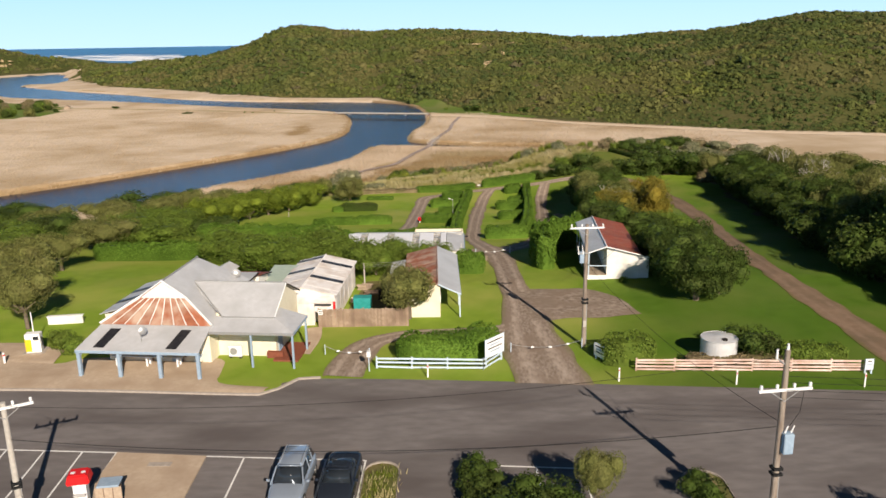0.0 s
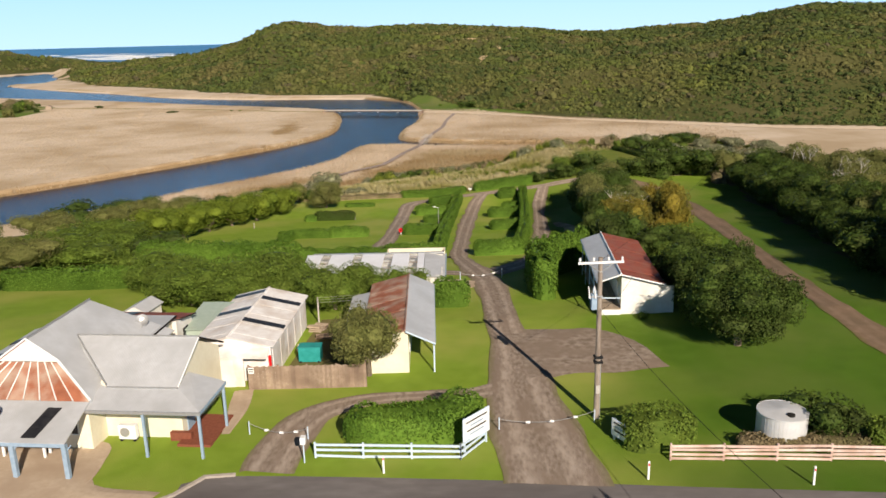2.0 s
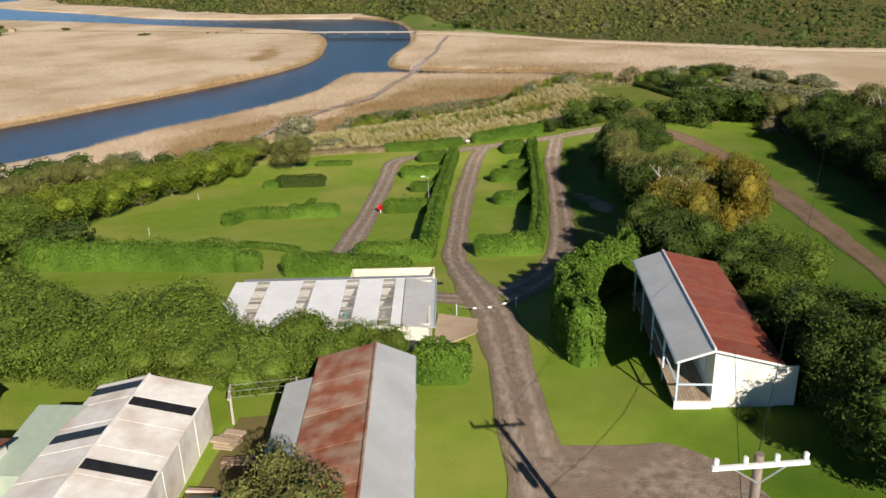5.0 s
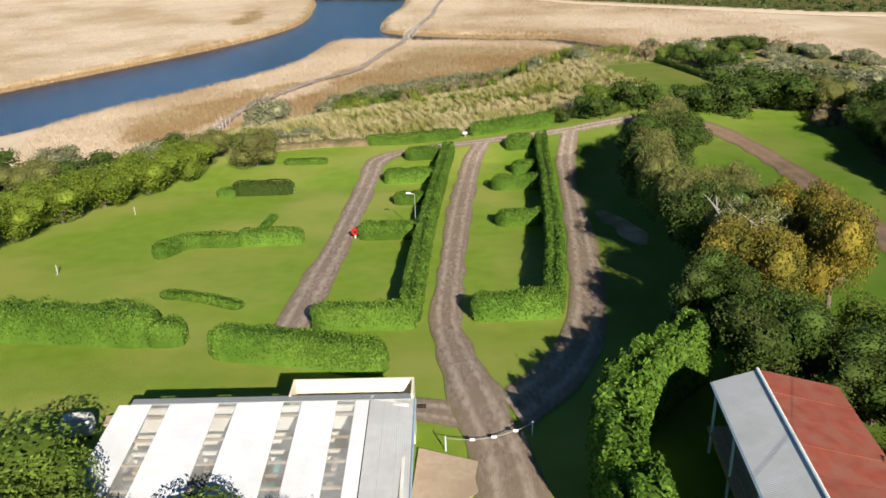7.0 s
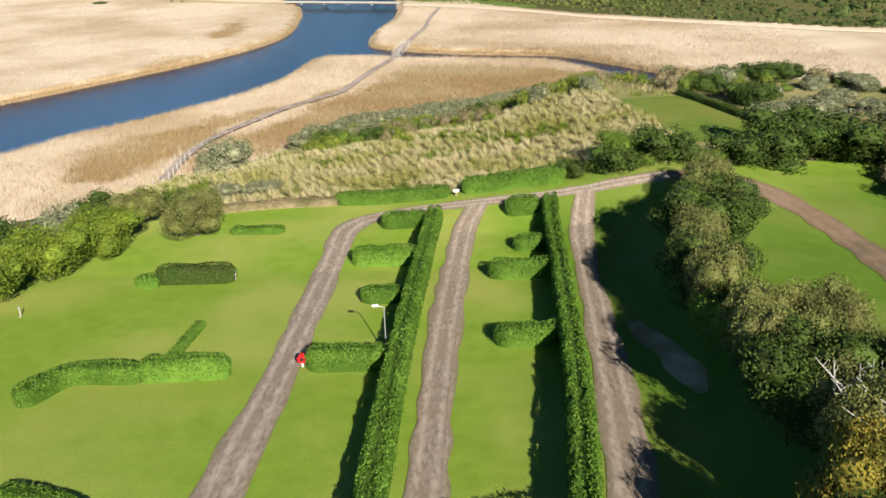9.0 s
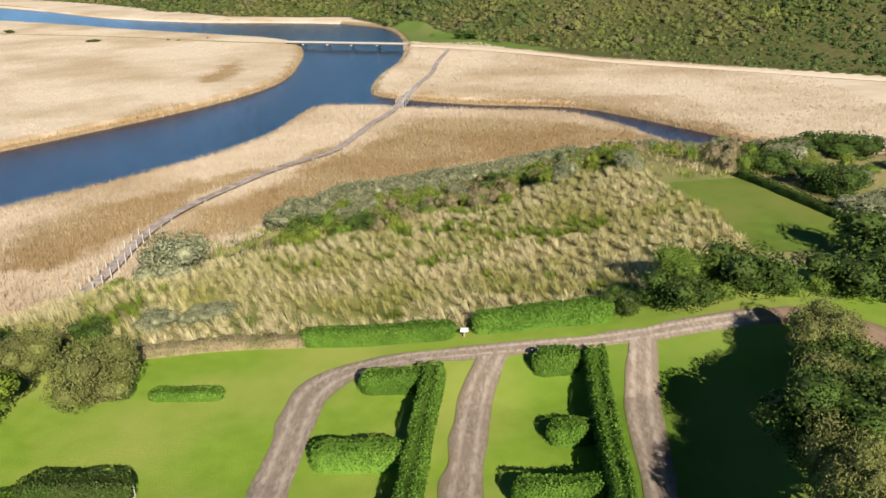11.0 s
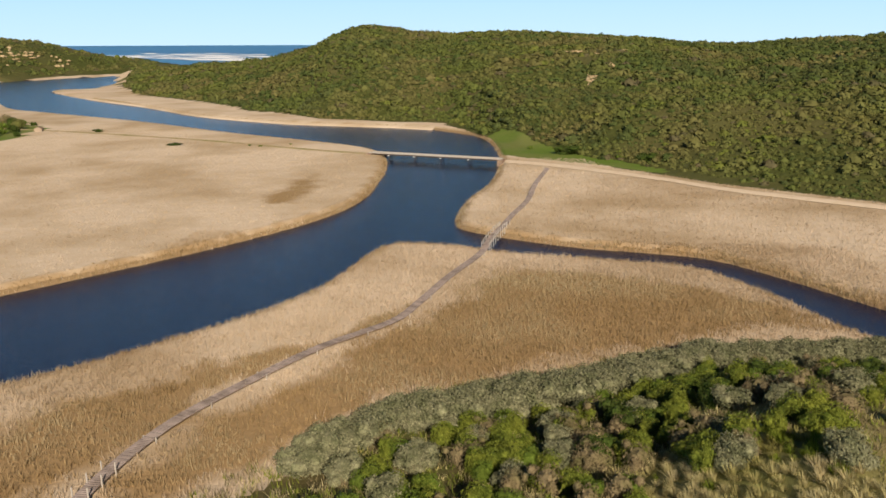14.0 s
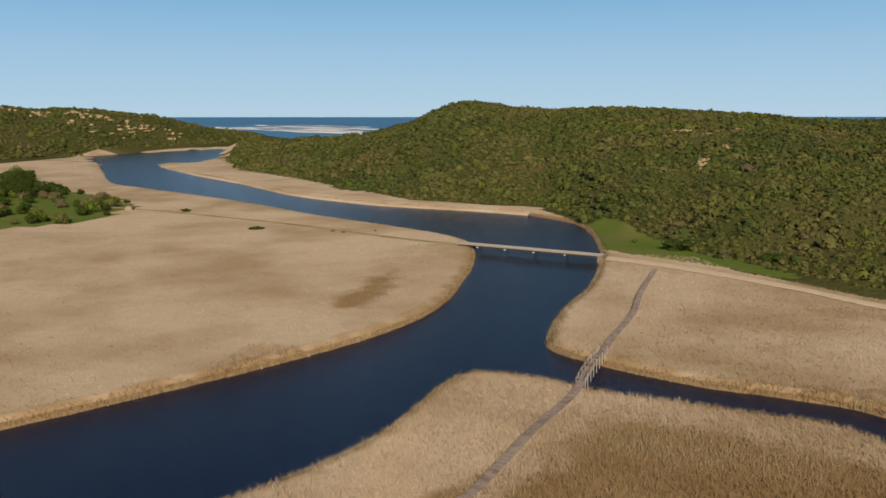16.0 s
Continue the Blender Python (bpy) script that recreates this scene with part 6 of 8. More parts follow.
def build_workshop():
    t = thing("workshop", -13.9, 51.6, -0.1, -3.2, "old white iron workshop with dark roof strips", "shed")
    # u from the ridge, v along the ridge
    prism(t, "wall", [(-2.3, 0), (2.75, 0), (2.75, 2.4), (0, 3.0), (-2.3, 2.45)], 0.05, 10.0, M_OLDWHITE, "y", "patched white iron wall")
    for s, w, z in ((1, 2.95, 2.45), (-1, -2.55, 2.5)):
        foot = [(w, 0, z), (w, 10.3, z)]
        topl = [(0, 10.3, 3.1), (0, 0, 3.1)]
        sheets(t, foot[0], foot[1], topl[0], topl[1], 11, M_OLDWHITE, label="weathered white iron sheet")
        for v in ((3.1, 7.7) if s > 0 else (5.4, 9.2)):
            f = lambda q: z + (3.1 - z) * q + 0.055  # noqa: E731
            part("dark_strip", slab_bm([(w * 0.97, v, f(0.03)), (w * 0.97, v + 0.62, f(0.03)), (0.05 * s, v + 0.62, f(0.97)), (0.05 * s, v, f(0.97))], 0.03), M_SKYLIGHT, t, "black roof strip")
    part("ridge_cap", tube_bm((0, 0, 3.12), (0, 10.3, 3.12), 0.07, None, 6), M_OLDWHITE, t)
    part("end_wall", slab_bm([(-2.3, -0.02, 2.45), (2.75, -0.02, 2.4), (2.75, -0.9, 2.05), (-2.3, -0.9, 2.1)], 0.05), M_OLDWHITE, t, "sloping front awning sheet")
    part("front_wall", box_bm(-2.3, 1.2, -0.85, -0.75, 0, 2.05), M_OLDWHITE, t)
    part("door", box_bm(-0.6, 0.6, -0.92, -0.86, 0.0, 1.95, 0.01), M_WHITE, t)
    part("red_board", box_bm(2.62, 2.8, -0.12, -0.02, 0.3, 1.9, 0.01), M_RED, t, "upright red board")
    for k in range(5):
        part("wall_sheet", box_bm(2.76, 2.80, 0.4 + 1.9 * k, 2.2 + 1.9 * k, 0.05, 2.25), M_OLDWHITE, t)
    g = thing("green_shed", -16.9, 57.8, 0.0, -4, "small pale green iron shed behind the store", "shed")
    part("wall", box_bm(-1.0, 1.0, -2.0, 2.2, -0.2, 2.0), M_GREENIRON, g)
    sheets(g, (-1.2, -2.2, 2.05), (1.2, -2.2, 2.05), (1.2, 2.4, 2.5), (-1.2, 2.4, 2.5), 3, M_GREENIRON)
    s = thing("garden_shed", -23.3, 62.4, 0.0, -10, "small grey garden shed on the back lawn", "shed")
    prism(s, "wall", [(-0.8, -0.2), (0.8, -0.2), (0.8, 1.5), (0, 1.9), (-0.8, 1.5)], -1.2, 1.2, M_WHITE, "y")
    part("roof", slab_bm([(-1, -1.3, 1.5), (0, -1.3, 1.98), (0, 1.3, 1.98), (-1, 1.3, 1.5)], 0.04), M_GREYROOF, s)
    part("roof", slab_bm([(0, -1.3, 1.98), (1, -1.3, 1.5), (1, 1.3, 1.5), (0, 1.3, 1.98)], 0.04), M_GREYROOF, s)


build_workshop()


def build_cottage():
    t = thing("cottage", -2.6, 52.3, -0.15, 1.0, "narrow cream cottage with a rusty roof and verandah", "house")
    n = 12.0
    prism(t, "wall", [(-2.6, -0.6), (0.2, -0.6), (0.2, 2.9), (0, 3.05), (-2.6, 2.45)], 0.0, n, M_WALL, "y", "cream painted wall")
    sheets(t, (-2.95, -0.25, 2.42), (-2.95, n + 0.2, 2.42), (0, n + 0.2, 3.16), (0, -0.25, 3.16), 9, M_RUST, label="rusty red iron sheet with pale patches")
    part("verandah_roof", slab_bm([(0.02, -0.25, 3.16), (1.95, -0.25, 2.28), (1.95, n + 0.2, 2.28), (0.02, n + 0.2, 3.16)], 0.05), M_GREYROOF_Y, t, "grey corrugated verandah roof")
    part("ridge_cap", tube_bm((0, -0.25, 3.2), (0, n + 0.2, 3.2), 0.06, None, 6), M_RUST, t)
    part("fascia", box_bm(1.9, 1.98, -0.25, n + 0.2, 2.1, 2.26, 0.01), M_BLUE, t)
    for v in (0.0, 3.0, 6.0, 9.0, 11.8):
        post(t, 1.85, v, -0.3, 2.2, 0.1, M_PALEBLUE)
    part("barge_board", tube_bm((0.05, -0.27, 3.1), (1.95, -0.27, 2.2), 0.06, None, 6), M_PALEBLUE, t)
    for i in range(12):
        part("deck_board", box_bm(0.22 + i * 0.14, 0.35 + i * 0.14, -0.1, n, -0.2, 0.06), M_DECK, t)
    part("deck_edge", box_bm(0.2, 1.93, -0.16, -0.1, -0.5, 0.05), M_TIMBER, t)
    for v in (2.2, 5.5, 9.0):
        window(t, 0.2, v, 0.9, 1.1, 1.1, "e")
    part("door", box_bm(0.17, 0.26, 3.6, 4.5, 0.06, 2.06, 0.01), M_BLUE, t)
    # lean-to on the yard side
    part("wall", box_bm(-4.1, -2.6, 3.9, 10.2, -0.4, 1.95), M_WHITE, t)
    part("lean_to_roof", slab_bm([(-4.35, 3.7, 2.02), (-3.0, 3.7, 2.32), (-3.0, 10.4, 2.32), (-4.35, 10.4, 2.02)], 0.05), M_GREYROOF_Y, t, "grey iron lean-to roof")


build_cottage()


def build_long_shed():
    t = thing("long_shed", -6.4, 73.4, -1.0, -0.6, "long white amenities shed with clear roof strips", "shed")
    x0, x1, y0, y1 = -6.3, 4.4, -2.9, 2.9
    zf = lambda y: 2.05 + (y - y0) / (y1 - y0) * 0.35  # noqa: E731
    for w in (box_bm(x0, x0 + 0.12, y0, y1, -0.7, 2.0), box_bm(x0, 6.2, y1 - 0.12, y1, -0.9, 2.3), box_bm(x0, 6.2, y0, y0 + 0.12, -0.3, 2.0), box_bm(6.08, 6.2, y0, y1, -0.7, 2.05)):
        part("wall", w, M_WHITE, t)
    part("floor", box_bm(x0, 6.2, y0, y1, -0.6, 0.02), M_KERB, t)
    cuts = [-6.5, -5.05, -4.25, -2.1, -1.3, 0.75, 1.55, 3.1, 3.9, 4.5]
    for k in range(len(cuts) - 1):
        a, b = cuts[k], cuts[k + 1]
        if k % 2 == 0:
            sheets(t, (a, y0 - 0.25, zf(y0 - 0.25)), (b, y0 - 0.25, zf(y0 - 0.25)), (b, y1 + 0.1, zf(y1 + 0.1)), (a, y1 + 0.1, zf(y1 + 0.1)), max(1, int((b - a) / 0.75)), M_WHITEROOF, gap=0.0, label="bright white roof sheet")
        else:
            # clear strip: rafters, and what stands under it
            for q in range(4):
                v = y0 + (q + 0.5) * (y1 - y0) / 4
                part("purlin", box_bm(a, b, v - 0.05, v + 0.05, zf(v) - 0.12, zf(v) - 0.02), M_DECK, t)
            part("clear_strip", slab_bm([(a, y0 - 0.2, zf(y0 - 0.2)), (b, y0 - 0.2, zf(y0 - 0.2)), (b, y1 + 0.1, zf(y1 + 0.1)), (a, y1 + 0.1, zf(y1 + 0.1))], 0.012), M_CLEAR, t, "milky clear roof strip")
            part("bench", box_bm(a - 0.1, b + 0.1, -1.9, -0.6, 0.6, 1.1, 0.02), M_TEAL if k == 5 else M_TIMBER, t)
            part("partition", box_bm(a - 0.3, b + 0.3, 0.9, 1.0, 0, 1.4), M_OLDWHITE, t)
            part("basin", box_bm(a, b, -0.1, 0.7, 0.9, 1.25, 0.03), M_TEAL if k == 5 else M_DECK, t)
            part("partition", box_bm(a - 0.3, b + 0.3, -0.35, -0.28, 0, 1.2), M_TIMBER, t)
    part("ridge_cap", box_bm(-6.0, 6.3, y1 + 0.12, y1 + 0.55, 2.3, 2.42, 0.02), M_STEEL, t)
    sheets(t, (4.55, y0 - 0.25, 2.06), (6.45, y0 - 0.25, 1.9), (6.45, y1 + 0.45, 2.2), (4.55, y1 + 0.45, 2.44), 3, M_GREYROOF, label="light grey roof sheet")
    part("gutter", tube_bm((6.48, y0 - 0.25, 1.88), (6.48, y1 + 0.45, 2.18), 0.06, None, 6), M_BLUE, t)
    # open-topped screen at the back
    for w in (box_bm(0.9, 6.4, 4.6, 4.7, -1.2, 2.45), box_bm(0.9, 1.0, 3.4, 4.6, -1.2, 2.45), box_bm(6.3, 6.4, 3.4, 4.6, -1.2, 2.45)):
        part("screen_wall", w, M_WALL, t, "cream screen wall")
    part("pipe", tube_bm((6.55, 3.2, 1.9), (6.95, 3.2, 1.9), 0.09), M_DARK, t)


build_long_shed()
slab = from_arrays("pavement", [(-0.2, 70.2, -0.55), (2.7, 72.9, -0.86), (2.8, 75.1, -1.06), (0.2, 76.2, -1.1), (-0.2, 70.2, -1.6), (2.7, 72.9, -1.6), (2.8, 75.1, -1.9), (0.2, 76.2, -1.9)],
                   [(0, 1, 2, 3), (0, 4, 5, 1), (1, 5, 6, 2), (2, 6, 7, 3), (3, 7, 4, 0)], [M_CONC])
tagged(slab, "tan concrete slab outside the long shed", "pavement", kind="structure")


def build_grey_shed():
    t = thing("weatherboard_shed", 13.4, 62.2, 0.0, -4.0, "white cabin with half grey, half red iron roof", "cabin")
    n = 12.8
    prism(t, "wall", [(0.1, -0.6), (3.1, -0.6), (3.1, 2.5), (0.1, 3.1)], 0.1, n - 0.1, M_WHITE, "y", "white painted cabin wall")
    part("verandah_roof", slab_bm([(0, -0.2, 3.34), (-1.75, -0.2, 2.72), (-1.75, n, 2.72), (0, n, 3.34)][::-1], 0.05), M_GREYROOF_Y, t, "grey corrugated roof slope")
    sheets(t, (3.35, -0.2, 2.56), (3.35, n, 2.56), (0, n, 3.36), (0, -0.2, 3.36), 8, M_REDROOF, label="dark red rusty iron sheet")
    part("ridge_cap", tube_bm((0, -0.2, 3.4), (0, n, 3.4), 0.06, None, 6), M_TRIM, t)
    part("barge_board", tube_bm((-1.75, -0.22, 2.68), (0, -0.22, 3.3), 0.06, None, 6), M_TRIM, t)
    part("barge_board", tube_bm((0, -0.22, 3.3), (3.35, -0.22, 2.5), 0.06, None, 6), M_TRIM, t)
    part("gutter", tube_bm((-1.78, -0.2, 2.66), (-1.78, n, 2.66), 0.05, None, 6), M_BLUE, t)
    for v in (0.0, 3.2, 6.4, 9.6, 12.4):
        post(t, -1.62, v, -0.6, 2.68, 0.1, M_PALEBLUE)
    part("rail", box_bm(-1.65, -1.58, 0.1, 6.2, 1.35, 1.43), M_PALEBLUE, t)
    part("rail", box_bm(-1.6, 0.1, -0.05, 0.02, 1.35, 1.43), M_PALEBLUE, t)
    for i in range(11):
        part("deck_board", box_bm(-1.7 + i * 0.165, -1.55 + i * 0.165, 0.0, n, 0.36, 0.5), M_DECK, t)
    part("deck_skirt", box_bm(-1.7, 0.1, -0.06, 0.0, -0.4, 0.44), M_TRIM, t)
    for v in (2.0, 6.5, 10.0):
        window(t, 0.02, v, 1.2, 1.0, 1.0, "e")
    part("screen_panel", box_bm(3.1, 4.1, 0.2, 0.3, -0.4, 2.3, 0.01), M_WHITE, t, "pale side screen")


build_grey_shed()


def water_tank():
    t = thing("water_tank", 17.75, 42.5, 0.0, 0, "squat galvanised round water tank behind the fence", "tank")
    bm = bmesh.new()
    bmesh.ops.create_cone(bm, cap_ends=False, segments=40, radius1=1.27, radius2=1.27, depth=1.5, matrix=Matrix.Translation((0, 0, 0.95)))
    part("tank_wall", bm, M_ZINC, t)
    bm = bmesh.new()
    bmesh.ops.create_cone(bm, cap_ends=True, segments=40, radius1=1.31, radius2=0.1, depth=0.14, matrix=Matrix.Translation((0, 0, 1.76)))
    part("tank_lid", bm, M_ZINC, t)
    for z in (0.22, 0.58, 0.94, 1.3, 1.68):
        bm = bmesh.new()
        bmesh.ops.create_cone(bm, cap_ends=False, segments=40, radius1=1.295, radius2=1.295, depth=0.05, matrix=Matrix.Translation((0, 0, z)))
        part("hoop", bm, M_ZINC, t)
    part("hatch", tube_bm((0.15, -0.7, 1.74), (0.15, -0.7, 1.84), 0.2, None, 16), M_DARK, t, "black inlet strainer")
    part("outlet_pipe", tube_bm((0, -1.27, 0.3), (0, -1.7, 0.3), 0.05), M_STEEL, t)
    part("base", tube_bm((0, 0, -0.3), (0, 0, 0.2), 1.35, None, 32), M_KERB, t)


water_tank()

# ---------------------------------------------------------------- street and yard
def painted(lines, label):
    """White road markings, each a thin raised strip."""
    for k, (x0, y0, x1, y1) in enumerate(lines):
        d = Vector((x1 - x0, y1 - y0, 0)).normalized()
        n = Vector((-d.y, d.x, 0)) * 0.05
        bm = slab_bm([(x0 - n.x, y0 - n.y, 0.042), (x1 - n.x, y1 - n.y, 0.042), (x1 + n.x, y1 + n.y, 0.042), (x0 + n.x, y0 + n.y, 0.042)], 0.008)
        tagged(part("road_marking", bm, M_LINE), label, "road marking", "parking lines", "structure")


BAY_Y = lambda x: 28.62 - 0.083 * (x + 5)  # noqa: E731
painted([(-33, 30.9, -20.9, 30.0), (-15.6, 29.45, -6.4, 28.75), (1.0, 28.0, 5.6, 27.6), (12.7, 27.0, 40, 24.4)], "thin white line along the parking bays")
painted([(x, BAY_Y(x), x + dx, BAY_Y(x) - 5.2) for x, dx in ((-30.4, 0.5), (-27.6, 0.45), (-25.3, 0.4), (-23.0, 0.3), (-20.95, 0.2), (-13.4, 0.0), (-11.0, 0.0), (-8.7, -0.05), (-6.45, -0.1), (3.0, 0.0), (5.5, 0.0), (15.1, -0.3), (17.4, -0.3), (19.7, -0.35), (22.0, -0.4), (24.4, -0.4))], "thin white line between parking bays")

pad = part("pavement", slab_bm([(-20.9, 29.95, 0.10), (-20.7, 14, 0.10), (-15.3, 14, 0.10), (-15.6, 29.4, 0.10)], 0.12), M_CONC)
tagged(pad, "tan concrete pad between parking bays", "pavement", kind="structure")
cover = part("service_cover", box_bm(-18.6, -17.3, 28.3, 28.75, 0.09, 0.112, 0.004), M_KERB)
tagged(cover, "pale concrete service cover in the pad", "cover")


def garden_bed(x0, x1, y0, y1, label):
    """A kerbed planting bed with a rounded end."""
    t = thing("garden_bed", 0, 0, 0, 0, label, "planter", "street garden beds")
    r = (x1 - x0) / 2
    out = [(x0, y0), (x1, y0)] + [((x0 + x1) / 2 + r * math.cos(a), y1 - r + r * math.sin(a)) for a in np.linspace(0, math.pi, 13)]
    bm = slab_bm([(x, y, 0.09) for x, y in out], 0.1)
    part("soil", bm, M_SOIL, t)
    bm = bmesh.new()
    n = len(out)
    c = ((x0 + x1) / 2, (y0 + y1) / 2)
    ring = []
    for x, y in out:
        d = Vector((x - c[0], y - c[1], 0)).normalized() * 0.16
        ring.append([bm.verts.new(v) for v in ((x, y, 0.0), (x, y, 0.16), (x - d.x, y - d.y, 0.16), (x - d.x, y - d.y, 0.05))])
    for i in range(n):
        a, b = ring[i], ring[(i + 1) % n]
        for k in range(3):
            bm.faces.new((a[k], b[k], b[k + 1], a[k + 1]))
    bmesh.ops.recalc_face_normals(bm, faces=bm.faces)
    part("kerb", bm, M_KERB, t)


garden_bed(-6.4, -4.5, 12, 28.5, "kerbed bed of dry grass beside the cars")
garden_bed(-1.1, 0.9, 12, 28.1, "kerbed bed of shrubs darkened for tree shade")
garden_bed(10.5, 12.7, 12, 27.2, "kerbed bed with a utility pole")
rng4 = random.Random(44)
bx, by = np.array([rng4.uniform(-6.1, -4.8) for _ in range(160)]), np.array([rng4.uniform(13, 27.6) for _ in range(160)])
blades("bed_grass", bx, by, np.full(160, 0.09), 0.35, 0.03, 14, [M_LIME, M_STRAW], "patchy dry grass in the street bed", "grass", 45, index=np.array([rng4.randint(0, 1) for _ in range(160)]))
# kind 10: dark leaves stand in for tree shade over the bed shrubs
for k, x, y, s, sz in ((10, -0.3, 26.6, 0.3, 0.36), (10, -0.2, 25.2, 0.34, 0.4), (10, 0.0, 23.6, 0.34, 0.4), (9, 11.5, 25.8, 0.35, 0.35), (10, 11.2, 24.4, 0.35, 0.4), (6, 11.9, 22.6, 0.4, 0.5), (10, 3.4, 23.4, 0.5, 0.6)):
    copy_thing(P_TREE[k], pose(x, y, 0.06, 0, 0, x * 40) @ Matrix.Diagonal((s, s, sz, 1)))
copy_thing(P_TREE[3], pose(5.6, 23.4, 0.0, 0, 0, 30) @ Matrix.Diagonal((0.42, 0.42, 0.75, 1)))
# dark-leaf kind here too, in place of shade
copy_thing(P_TREE[10], pose(2.2, 22.2, 0.0, 0, 0, 80) @ Matrix.Diagonal((0.6, 0.6, 0.6, 1)))
copy_thing(P_TREE[1], pose(20.5, 19.5, 0.0, 0, 0, 80) @ Matrix.Diagonal((0.6, 0.6, 0.7, 1)))


def car(x, y, turn, paint, label, high=1.62, long=4.6, wagon=True):
    t = thing("car", x, y, 0.03, turn, label, "car", "parked cars")
    h, w, l = high, 0.92, long / 2
    # rounded body: cross-sections from the nose (-y) to the tail
    bm = bmesh.new()
    rings = []
    for v, hw, tz in ((-l, 0.62, 0.60), (-l + 0.12, 0.76, 0.72), (-l + 0.45, 0.86, 0.83), (-l + 1.2, w, 0.96), (0.0, w, 0.99), (l - 0.7, w, 1.0), (l - 0.2, 0.87, 0.98), (l, 0.74, 0.86)):
        half = [(hw * 0.86, 0.28), (hw, 0.42), (hw * 1.0, tz * 0.72), (hw * 0.95, tz - 0.07), (hw * 0.82, tz), (hw * 0.4, tz + 0.035)]
        rings.append([bm.verts.new((x, v, z)) for x, z in half] + [bm.verts.new((-x, v, z)) for x, z in half[::-1]])
    for p, q in zip(rings, rings[1:]):
        for i in range(12):
            bm.faces.new((p[i], p[(i + 1) % 12], q[(i + 1) % 12], q[i]))
    bm.faces.new(rings[0])
    bm.faces.new(rings[-1][::-1])
    bmesh.ops.recalc_face_normals(bm, faces=bm.faces)
    bmesh.ops.subdivide_edges(bm, edges=bm.edges[:], cuts=1, use_grid_fill=True, smooth=0.6)
    for f in bm.faces:
        f.smooth = True
    body = part("body", bm, paint, t)
    # cabin: glass below, painted roof above
    r0 = l - 0.25 if wagon else l - 0.95
    def cabin(z0, z1, y0, y1, y2, y3, w0, w1):
        b = bmesh.new()
        c = [b.verts.new(v) for v in ((-w0, y0, z0), (w0, y0, z0), (w0, y3, z0), (-w0, y3, z0), (-w1, y1, z1), (w1, y1, z1), (w1, y2, z1), (-w1, y2, z1))]
        for q in ((0, 3, 2, 1), (4, 5, 6, 7), (0, 1, 5, 4), (1, 2, 6, 5), (2, 3, 7, 6), (3, 0, 4, 7)):
            b.faces.new([c[i] for i in q])
        bmesh.ops.bevel(b, geom=b.edges[:], offset=0.11, segments=3, affect="EDGES")
        for f in b.faces:
            f.smooth = True
        return b
    front = -l + 1.1
    part("window", cabin(0.96, h - 0.06, front, front + 0.75, r0 - (0.25 if wagon else 0.55), r0, w * 0.92, w * 0.72), M_GLASS, t, "dark tinted glass")
    part("roof", cabin(h - 0.09, h, front + 0.72, front + 0.85, r0 - (0.35 if wagon else 0.65), r0 - (0.22 if wagon else 0.5), w * 0.735, w * 0.68), paint, t)
    for s in (-1, 1):
        for q in (0.0, 0.9, 1.75):
            y0 = front + 0.72 * (1 - 0) + q - 0.0
            if y0 < r0 - 0.1:
                part("pillar", tube_bm((s * w * 0.92, y0 + 0.0 - (0.7 if q == 0 else 0), 0.98), (s * w * 0.73, y0 + 0.05, h - 0.07), 0.04, None, 6), paint, t)
        m = part("wing_mirror", box_bm(s * (w + 0.02), s * (w + 0.2), front + 0.25, front + 0.37, 1.0, 1.14, 0.03), paint, t)
        part("headlight", box_bm(s * 0.55 - 0.17, s * 0.55 + 0.17, -l - 0.005, -l + 0.12, 0.62, 0.76, 0.02), M_CERAMIC, t)
        for v in (-l + 0.85, l - 0.85):
            wheel = part("wheel", tube_bm((s * (w - 0.2), v, 0.33), (s * (w + 0.01), v, 0.33), 0.33, None, 20), M_BLACK, t)
            part("rim", tube_bm((s * (w - 0.02), v, 0.33), (s * (w + 0.02), v, 0.33), 0.2, None, 14), M_STEEL, wheel)
    part("grille", box_bm(-0.35, 0.35, -l - 0.012, -l + 0.05, 0.5, 0.64, 0.01), M_BLACK, t)
    part("number_plate", box_bm(-0.2, 0.2, -l - 0.02, -l + 0.02, 0.38, 0.47, 0.005), M_TRIM, t)
    if wagon:
        for s in (-1, 1):
            part("roof_rail", tube_bm((s * w * 0.62, front + 0.95, h + 0.05), (s * w * 0.62, r0 - 0.45, h + 0.05), 0.025, None, 6), M_STEEL, t)
    else:
        part("sunroof", box_bm(-0.4, 0.4, front + 1.0, front + 1.6, h - 0.005, h + 0.012, 0.004), M_GLASS, t)
    return t


M_SILVER = mat("silver_car_paint", (0.34, 0.40, 0.47), (0.37, 0.43, 0.50), s2=1.0, rough=0.25, metal=0.5)
M_NAVY = mat("dark_car_paint", (0.025, 0.032, 0.045), (0.03, 0.038, 0.052), s2=1.0, rough=0.2, metal=0.4)
car(-10.0, 25.9, -2, M_SILVER, "silver-blue wagon parked nose out", 1.68, 4.6, True)
car(-7.5, 25.9, -2, M_NAVY, "dark grey-blue sedan parked nose out", 1.45, 4.6, False)


